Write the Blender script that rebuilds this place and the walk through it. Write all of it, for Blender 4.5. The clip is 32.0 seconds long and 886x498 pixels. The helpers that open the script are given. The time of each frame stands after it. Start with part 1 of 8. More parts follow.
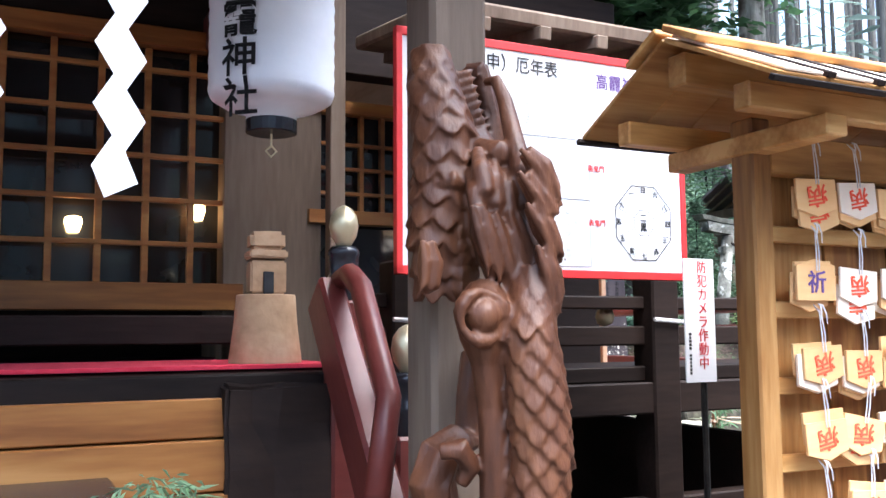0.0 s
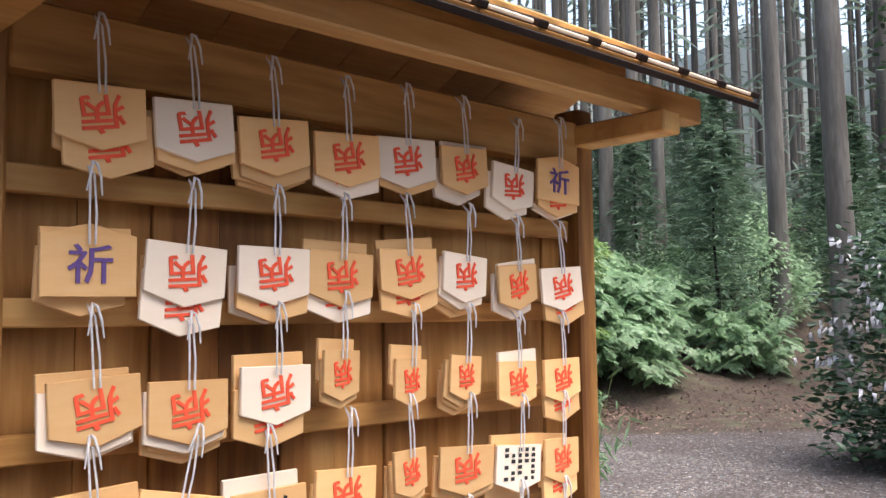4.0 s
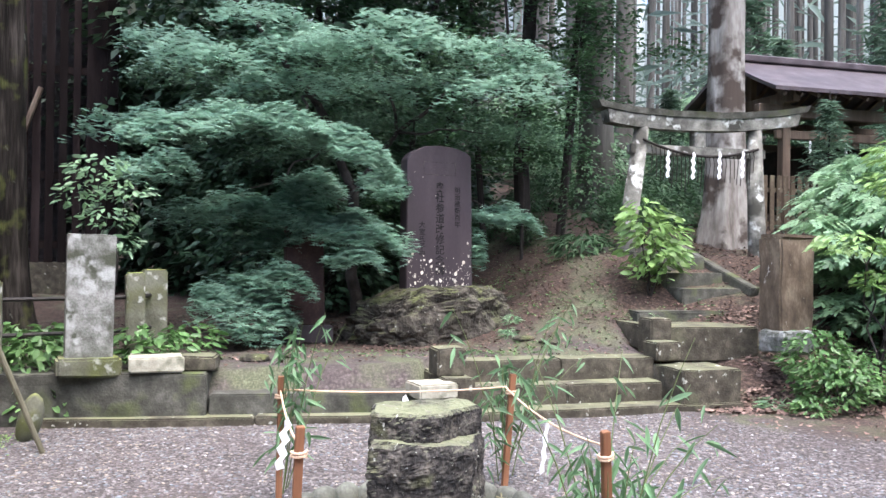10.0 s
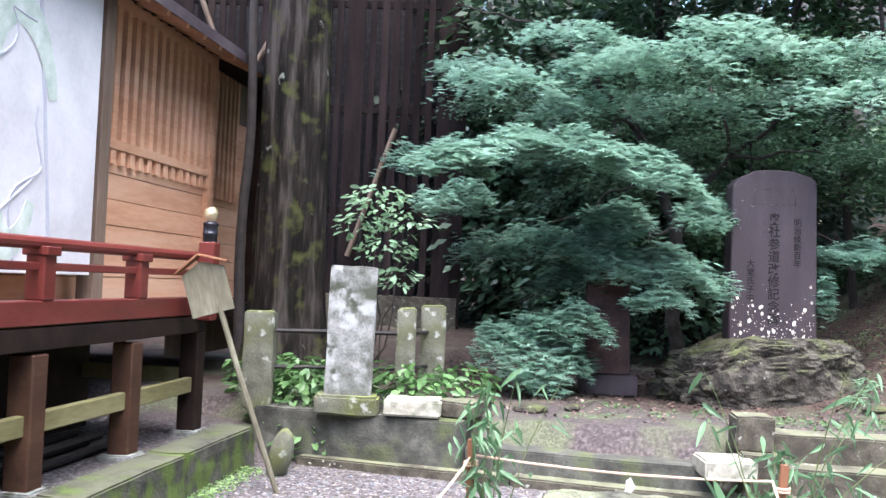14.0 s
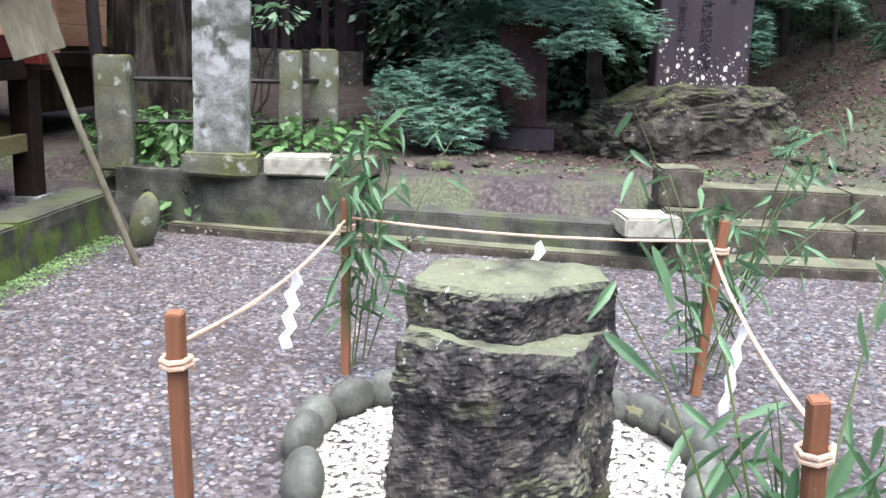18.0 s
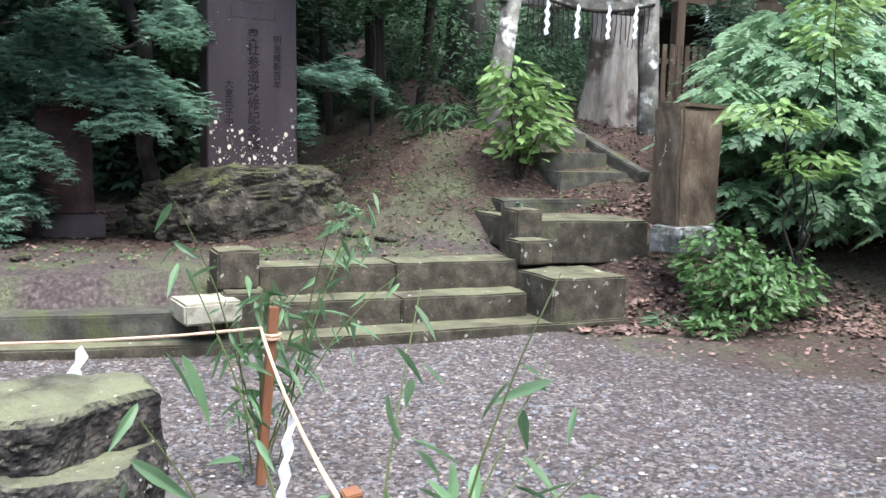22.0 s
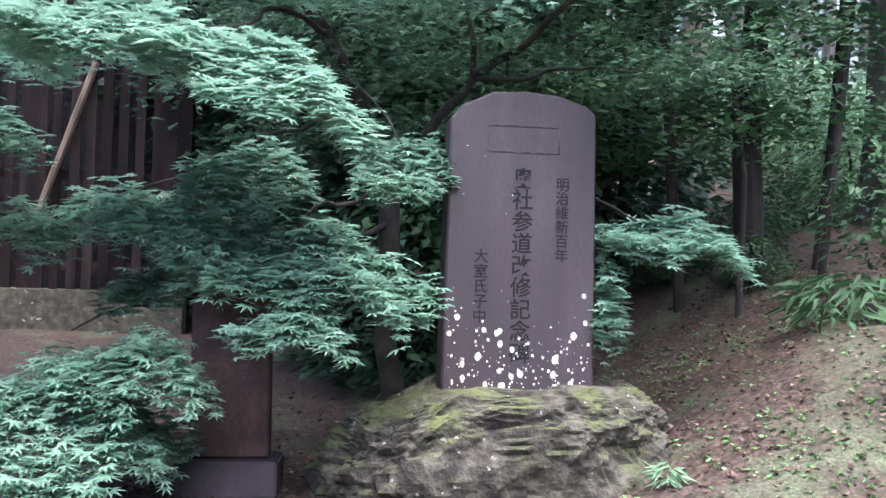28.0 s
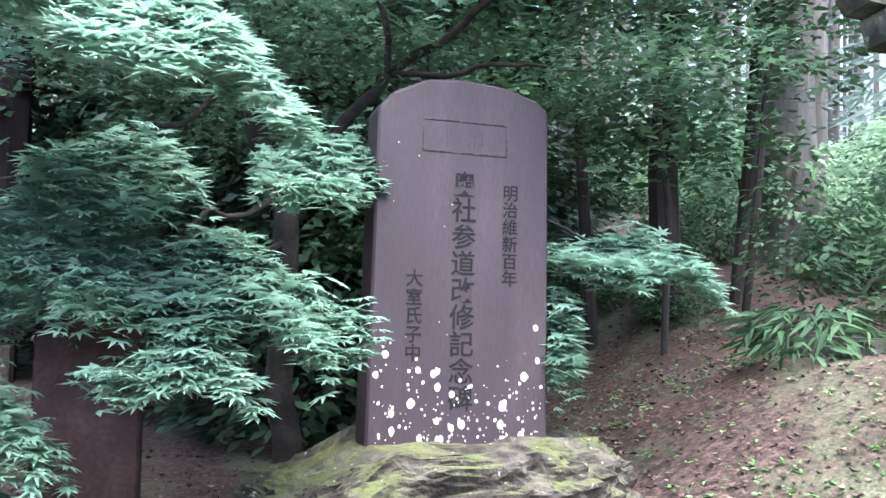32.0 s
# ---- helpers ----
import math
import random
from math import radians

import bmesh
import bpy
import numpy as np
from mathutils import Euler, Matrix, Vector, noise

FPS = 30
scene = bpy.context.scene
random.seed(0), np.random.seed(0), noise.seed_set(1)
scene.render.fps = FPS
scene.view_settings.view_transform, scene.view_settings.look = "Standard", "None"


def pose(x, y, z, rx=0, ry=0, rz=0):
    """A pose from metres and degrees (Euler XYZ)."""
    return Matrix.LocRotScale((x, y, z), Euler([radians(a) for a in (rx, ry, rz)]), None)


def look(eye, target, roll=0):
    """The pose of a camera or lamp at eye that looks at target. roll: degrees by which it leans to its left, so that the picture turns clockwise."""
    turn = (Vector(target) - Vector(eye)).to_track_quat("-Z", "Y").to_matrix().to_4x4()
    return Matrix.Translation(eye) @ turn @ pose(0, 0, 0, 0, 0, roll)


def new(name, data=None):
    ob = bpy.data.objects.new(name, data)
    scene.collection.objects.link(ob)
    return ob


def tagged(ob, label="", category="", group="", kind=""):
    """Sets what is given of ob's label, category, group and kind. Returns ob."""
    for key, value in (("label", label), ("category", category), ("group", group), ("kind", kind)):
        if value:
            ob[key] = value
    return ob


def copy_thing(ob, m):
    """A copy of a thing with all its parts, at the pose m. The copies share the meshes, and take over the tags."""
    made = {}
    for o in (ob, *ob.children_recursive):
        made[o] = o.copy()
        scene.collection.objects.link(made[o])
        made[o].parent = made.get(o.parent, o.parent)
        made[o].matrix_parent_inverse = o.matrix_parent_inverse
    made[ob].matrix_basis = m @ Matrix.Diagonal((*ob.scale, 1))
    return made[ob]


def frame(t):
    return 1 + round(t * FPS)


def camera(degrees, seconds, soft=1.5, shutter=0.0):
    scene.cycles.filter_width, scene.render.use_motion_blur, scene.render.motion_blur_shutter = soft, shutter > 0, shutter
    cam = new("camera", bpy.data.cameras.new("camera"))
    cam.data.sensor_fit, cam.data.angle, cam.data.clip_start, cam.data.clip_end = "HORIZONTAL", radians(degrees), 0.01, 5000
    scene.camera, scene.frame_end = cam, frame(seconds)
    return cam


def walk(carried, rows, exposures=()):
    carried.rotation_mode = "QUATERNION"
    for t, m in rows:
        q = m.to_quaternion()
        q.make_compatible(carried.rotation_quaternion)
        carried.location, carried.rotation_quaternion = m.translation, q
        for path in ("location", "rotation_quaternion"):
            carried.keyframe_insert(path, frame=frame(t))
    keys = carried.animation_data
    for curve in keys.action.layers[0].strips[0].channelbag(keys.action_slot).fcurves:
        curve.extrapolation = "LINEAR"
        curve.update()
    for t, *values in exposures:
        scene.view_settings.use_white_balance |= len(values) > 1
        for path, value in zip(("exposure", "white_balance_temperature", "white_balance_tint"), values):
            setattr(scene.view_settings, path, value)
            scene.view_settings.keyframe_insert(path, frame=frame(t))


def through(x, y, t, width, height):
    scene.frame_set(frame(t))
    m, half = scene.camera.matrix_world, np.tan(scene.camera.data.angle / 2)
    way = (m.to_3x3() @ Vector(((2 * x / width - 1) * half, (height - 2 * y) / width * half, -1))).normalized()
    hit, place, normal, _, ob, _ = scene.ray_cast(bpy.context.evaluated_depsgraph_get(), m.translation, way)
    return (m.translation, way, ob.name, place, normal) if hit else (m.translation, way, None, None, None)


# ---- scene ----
cam = camera(52.2, 32.0)
PATH = [
    (0, (-2.154, -3.814, 1.455), (-2.561, -1.865, 1.639), -0.4),
    (0.5, (-2.139, -3.675, 1.471), (-2.244, -1.684, 1.62), -0.3),
    (1, (-2.109, -3.545, 1.469), (-1.992, -1.553, 1.598), -0.0),
    (1.5, (-1.987, -3.444, 1.46), (-1.811, -1.455, 1.577), 0.2),
    (2, (-1.866, -3.363, 1.447), (-1.673, -1.376, 1.57), -0.1),
    (2.5, (-1.783, -3.21, 1.448), (-1.545, -1.229, 1.584), -0.3),
    (3, (-1.68, -3.028, 1.458), (-1.429, -1.05, 1.612), -0.4),
    (3.5, (-1.513, -2.894, 1.449), (-1.339, -0.911, 1.642), -0.9),
    (4, (-1.356, -2.749, 1.49), (-1.132, -0.768, 1.645), -0.7),
    (4.5, (-1.199, -2.619, 1.517), (-0.731, -0.678, 1.632), 0.0),
    (6.5, (-0.149, -1.489, 1.515), (0.515, 0.398, 1.503), 0.7),
    (7, (0.135, -1.058, 1.453), (0.717, 0.855, 1.439), 0.9),
    (7.5, (0.425, -0.637, 1.401), (0.869, 1.313, 1.394), 0.5),
    (8, (0.669, -0.272, 1.371), (0.871, 1.718, 1.376), 0.1),
    (8.5, (0.935, -0.16, 1.371), (0.816, 1.837, 1.384), -0.0),
    (9, (1.101, 0.101, 1.379), (0.722, 2.064, 1.396), 0.1),
    (9.5, (1.189, 0.416, 1.407), (0.623, 2.334, 1.424), 0.5),
    (10, (1.342, 0.613, 1.452), (0.629, 2.482, 1.461), 0.7),
    (10.5, (1.413, 0.842, 1.457), (0.608, 2.672, 1.468), 1.1),
    (11, (1.496, 1.113, 1.436), (0.613, 2.908, 1.457), 1.3),
    (11.5, (1.568, 1.324, 1.435), (0.614, 3.081, 1.465), 1.8),
    (12, (1.669, 1.493, 1.452), (0.628, 3.2, 1.489), 2.1),
    (12.5, (1.682, 1.663, 1.456), (0.557, 3.316, 1.503), 2.3),
    (13, (1.627, 1.842, 1.461), (0.411, 3.429, 1.517), 2.3),
    (13.5, (1.564, 1.96, 1.464), (0.227, 3.446, 1.528), 2.4),
    (15.5, (1.769, 2.266, 1.374), (0.241, 3.552, 1.486), 1.6),
    (16, (1.624, 2.396, 1.331), (0.267, 3.864, 1.389), 1.8),
    (16.5, (1.552, 2.489, 1.37), (0.222, 3.98, 1.286), 2.5),
    (17, (1.333, 2.57, 1.323), (0.015, 4.06, 1.114), 2.6),
    (17.5, (1.182, 2.746, 1.287), (-0.141, 4.211, 0.963), 2.5),
    (18, (1.092, 2.831, 1.296), (-0.167, 4.324, 0.864), 2.0),
    (18.5, (1.002, 2.809, 1.261), (-0.113, 4.388, 0.747), 2.3),
    (19, (0.981, 2.812, 1.253), (-0.012, 4.44, 0.651), 1.4),
    (19.5, (0.988, 2.792, 1.244), (0.08, 4.442, 0.569), 0.8),
    (20, (0.983, 2.797, 1.251), (0.148, 4.466, 0.532), 0.5),
    (20.5, (0.979, 2.844, 1.26), (0.212, 4.562, 0.581), 0.8),
    (21, (0.999, 2.868, 1.278), (0.311, 4.662, 0.725), 1.3),
    (21.5, (1.034, 2.869, 1.322), (0.459, 4.742, 0.92), 1.8),
    (22, (1.153, 2.92, 1.361), (0.69, 4.85, 1.116), 1.7),
    (22.5, (1.352, 3.085, 1.385), (0.982, 5.047, 1.265), 1.2),
    (23, (1.436, 3.297, 1.417), (1.199, 5.282, 1.366), 0.9),
    (23.5, (1.529, 3.585, 1.48), (1.37, 5.578, 1.445), 0.9),
    (24, (1.592, 3.957, 1.5), (1.4, 5.947, 1.485), 0.9),
    (24.5, (1.615, 4.347, 1.518), (1.294, 6.321, 1.514), 1.2),
    (25, (1.579, 4.749, 1.485), (1.079, 6.685, 1.5), 1.2),
    (25.5, (1.473, 5.107, 1.512), (0.724, 6.961, 1.533), 1.2),
    (26, (1.369, 5.442, 1.52), (0.344, 7.159, 1.553), 1.2),
    (26.5, (1.229, 5.762, 1.553), (0.012, 7.349, 1.582), 0.9),
    (28.5, (0.01, 6.529, 1.781), (-1.231, 8.097, 1.807), 1.8),
    (29, (-0.183, 6.702, 1.773), (-1.393, 8.293, 1.824), 2.0),
    (29.5, (-0.288, 6.84, 1.726), (-1.479, 8.444, 1.816), 1.9),
    (30, (-0.365, 6.935, 1.688), (-1.527, 8.559, 1.806), 1.8),
    (30.5, (-0.487, 6.939, 1.683), (-1.579, 8.61, 1.805), 2.0),
    (31, (-0.608, 6.928, 1.655), (-1.617, 8.649, 1.789), 1.7),
    (31.5, (-0.596, 6.938, 1.654), (-1.577, 8.676, 1.787), 1.7),
    (32, (-0.603, 6.946, 1.645), (-1.562, 8.696, 1.779), 1.8),
]
EXPOSURES = [(0.0, 2.8, 5800, 8), (1.0, 2.15, 5900, 8), (2.0, 1.75, 6000, 8), (4.5, 1.75, 6900, 14), (7.0, 2.15, 6700, 8), (9.0, 2.2, 6300, 13), (11.0, 2.4, 6000, 14), (13.0, 2.65, 5900, 15), (15.5, 2.65, 5800, 13), (20.0, 1.75, 5950, 12), (22.0, 1.95, 6050, 10), (24.0, 2.3, 6000, 8), (26.5, 2.42, 5850, 12), (29.0, 3.15, 5800, 14), (32.0, 3.32, 5800, 13)]
walk(cam, [(t, look(eye, target, roll)) for t, eye, target, roll in PATH], EXPOSURES)

# ---- body ----
# world and light: an overcast sky above a tall cedar wood
world = bpy.data.worlds.new("world")
scene.world = world
world.use_nodes = True
wn, wl = world.node_tree.nodes, world.node_tree.links
sky = wn.new("ShaderNodeTexSky")
sky.sky_type = "NISHITA"
sky.sun_disc = False
sky.sun_elevation, sky.sun_rotation = radians(70), radians(128)
sky.dust_density = 4.0
sky.air_density = 1.2
wn["Background"].inputs["Strength"].default_value = 0.15
wl.new(sky.outputs[0], wn["Background"].inputs["Color"])
sun = new("sun", bpy.data.lights.new("sun", "SUN"))
sun.data.energy, sun.data.angle, sun.data.color = 1.5, radians(70), (1.0, 0.98, 0.95)
sun.matrix_world = look((4.84, -3.85, 17.0), (0, 0, 0))

# the plan: s along the stone steps, n up the stairs and into the hill
TURN = 37.5
ORIGIN = Vector((-1.37, 7.85, 0))
PLAN = Matrix.Translation(ORIGIN) @ pose(0, 0, 0, 0, 0, TURN)
CA, SA = math.cos(radians(TURN)), math.sin(radians(TURN))
rng = np.random.default_rng(7)


def at(s, n, z=0.0, rx=0, ry=0, rz=0):
    """A pose in the world from a place in the plan."""
    return PLAN @ pose(s, n, z, rx, ry, rz)


def sm(a, b, x):
    t = np.clip((x - a) / (b - a), 0, 1)
    return t * t * (3 - 2 * t)


def wob(x, y, k, seed=0.0):
    return np.sin(x * k + 1.3 + seed) * np.cos(y * k * 1.17 + 0.7 * seed) * 0.5 + np.sin(x * k * 2.3 + y * k * 1.9 + seed) * 0.25


TERRACE = 0.43


def ground_z(s, n):
    """Height of the ground: a flat gravel court, a terrace behind the kerb, the torii hill and the wooded rise."""
    s, n = np.asarray(s, float), np.asarray(n, float)
    kerb = 0.10 - 0.15 * np.clip(s, -4, 0)
    on = sm(0.0, 0.12, n - np.where(s > 0, 0.7, kerb + 0.25)) * np.maximum(sm(2.62, 2.42, s), sm(1.0, 1.7, n))
    z = on * TERRACE
    hill = 1.02 * sm(0.7, 3.3, s) * sm(0.9, 3.2, n) * sm(-0.5, 0.2, n)
    z = np.maximum(z, 0.27 * sm(-3.62, -3.78, s))
    z = z + hill * np.where(s < 2.5, 1, 1.0)
    edge = -0.15 - 0.33 * (np.clip(s, 2.6, 7.5) - 2.6)
    mound = 1.15 * sm(0, 3.4, n - edge) * sm(2.3, 3.4, s) * (1 - 0.35 * sm(5.6, 7.6, s) * sm(13, 9.5, s))
    z = np.maximum(z, mound + 0 * z)
    z = z + 0.35 * sm(3.3, 6.5, n) * sm(2.0, 4.5, s) + 0.13 * np.clip(n - 5.5, 0, 60) * sm(-2, 3, s) + 0.05 * np.clip(n - 6, 0, 80)
    z = z + 0.07 * np.clip(s - 9, 0, 60)
    z = z + (0.05 * wob(s, n, 1.1) + 0.02 * wob(s, n, 4.0, 2)) * sm(0.3, 1.6, z + on)
    z = z + 0.012 * wob(s, n, 1.7, 5) + 0.006 * wob(s, n, 5.3, 1)
    return z


def gz(s, n):
    return float(ground_z(s, n))


# ---- materials ----
def material(name, colours, scale=8.0, rough=0.8, bump=0.3, fine=60.0, metal=0.0, spread=0.25, stretch=(1, 1, 1), island=0.0, spec=0.4, height=0.02):
    """Base colours mixed by noise at two sizes, with fine relief. island: how far each loose piece differs in lightness."""
    m = bpy.data.materials.new(name)
    m.use_nodes = True
    nt = m.node_tree
    nd, ln = nt.nodes, nt.links
    b = nd["Principled BSDF"]
    tc = nd.new("ShaderNodeTexCoord")
    mp = nd.new("ShaderNodeMapping")
    mp.inputs["Scale"].default_value = stretch
    ln.new(tc.outputs["Object"], mp.inputs["Vector"])
    n1, n2 = nd.new("ShaderNodeTexNoise"), nd.new("ShaderNodeTexNoise")
    for nn, sc, de in ((n1, scale, 4.0), (n2, fine, 5.0)):
        nn.inputs["Scale"].default_value, nn.inputs["Detail"].default_value = sc, de
        ln.new(mp.outputs[0], nn.inputs["Vector"])
    mix = nd.new("ShaderNodeMath")
    mix.operation = "MULTIPLY_ADD"
    mix.inputs[1].default_value = 0.35
    ln.new(n2.outputs["Fac"], mix.inputs[0])
    off = nd.new("ShaderNodeMath")
    off.operation = "SUBTRACT"
    off.inputs[1].default_value = 0.175
    ln.new(n1.outputs["Fac"], off.inputs[0])
    ln.new(off.outputs[0], mix.inputs[2])
    ramp = nd.new("ShaderNodeValToRGB")
    el = ramp.color_ramp.elements
    lo, hi = 0.5 - spread, 0.5 + spread
    pos = [lo + (hi - lo) * k / (len(colours) - 1) for k in range(len(colours))]
    el.remove(el[1])
    el[0].position, el[0].color = pos[0], (*colours[0], 1)
    for p, c in zip(pos[1:], colours[1:]):
        e = el.new(p)
        e.color = (*c, 1)
    ln.new(mix.outputs[0], ramp.inputs["Fac"])
    out = ramp.outputs["Color"]
    if island:
        geo = nd.new("ShaderNodeNewGeometry")
        oi = nd.new("ShaderNodeObjectInfo")
        add = nd.new("ShaderNodeMath")
        add.operation = "ADD"
        ln.new(geo.outputs["Random Per Island"], add.inputs[0])
        ln.new(oi.outputs["Random"], add.inputs[1])
        fr = nd.new("ShaderNodeMath")
        fr.operation = "FRACT"
        ln.new(add.outputs[0], fr.inputs[0])
        mr = nd.new("ShaderNodeMapRange")
        mr.inputs["To Min"].default_value, mr.inputs["To Max"].default_value = 1 - island, 1 + island
        ln.new(fr.outputs[0], mr.inputs["Value"])
        hsv = nd.new("ShaderNodeHueSaturation")
        ln.new(mr.outputs[0], hsv.inputs["Value"])
        ln.new(out, hsv.inputs["Color"])
        out = hsv.outputs["Color"]
    ln.new(out, b.inputs["Base Color"])
    b.inputs["Roughness"].default_value, b.inputs["Metallic"].default_value = rough, metal
    b.inputs["Specular IOR Level"].default_value = spec
    if bump:
        bp = nd.new("ShaderNodeBump")
        bp.inputs["Strength"].default_value, bp.inputs["Distance"].default_value = bump, height
        ln.new(mix.outputs[0], bp.inputs["Height"])
        ln.new(bp.outputs[0], b.inputs["Normal"])
    return m


def spots(m, colour, scale=6.0, cover=0.55, soft=0.08, up=0.0, detail=6.0, rough=None):
    """Lays patches (moss, lichen, stains) over a material; up: how much they keep to faces that look upwards."""
    nd, ln = m.node_tree.nodes, m.node_tree.links
    b = nd["Principled BSDF"]
    old = b.inputs["Base Color"].links[0].from_socket
    tc = nd.new("ShaderNodeTexCoord")
    no = nd.new("ShaderNodeTexNoise")
    no.inputs["Scale"].default_value, no.inputs["Detail"].default_value = scale, detail
    ln.new(tc.outputs["Object"], no.inputs["Vector"])
    fac = no.outputs["Fac"]
    if up:
        geo = nd.new("ShaderNodeNewGeometry")
        sep = nd.new("ShaderNodeSeparateXYZ")
        ln.new(geo.outputs["Normal"], sep.inputs[0])
        ma = nd.new("ShaderNodeMath")
        ma.operation = "MULTIPLY_ADD"
        ma.inputs[1].default_value = up
        ln.new(sep.outputs["Z"], ma.inputs[0])
        ln.new(fac, ma.inputs[2])
        fac = ma.outputs[0]
    mr = nd.new("ShaderNodeMapRange")
    mr.inputs["From Min"].default_value, mr.inputs["From Max"].default_value = cover - soft, cover + soft
    ln.new(fac, mr.inputs["Value"])
    mx = nd.new("ShaderNodeMix")
    mx.data_type = "RGBA"
    ln.new(mr.outputs[0], mx.inputs["Factor"])
    ln.new(old, mx.inputs["A"])
    mx.inputs["B"].default_value = (*colour, 1)
    ln.new(mx.outputs["Result"], b.inputs["Base Color"])
    return m


def leafy(name, colours, gloss=0.45, through=0.35):
    """A thin leaf: each leaf a little different, letting some light through."""
    m = material(name, colours, scale=1.2, fine=9, rough=gloss, bump=0.0, island=0.28, spread=0.2)
    nd, ln = m.node_tree.nodes, m.node_tree.links
    b, out = nd["Principled BSDF"], nd["Material Output"]
    tr = nd.new("ShaderNodeBsdfTranslucent")
    ln.new(b.inputs["Base Color"].links[0].from_socket, tr.inputs["Color"])
    ms = nd.new("ShaderNodeMixShader")
    ms.inputs[0].default_value = through
    ln.new(b.outputs[0], ms.inputs[1])
    ln.new(tr.outputs[0], ms.inputs[2])
    ln.new(ms.outputs[0], out.inputs["Surface"])
    return m


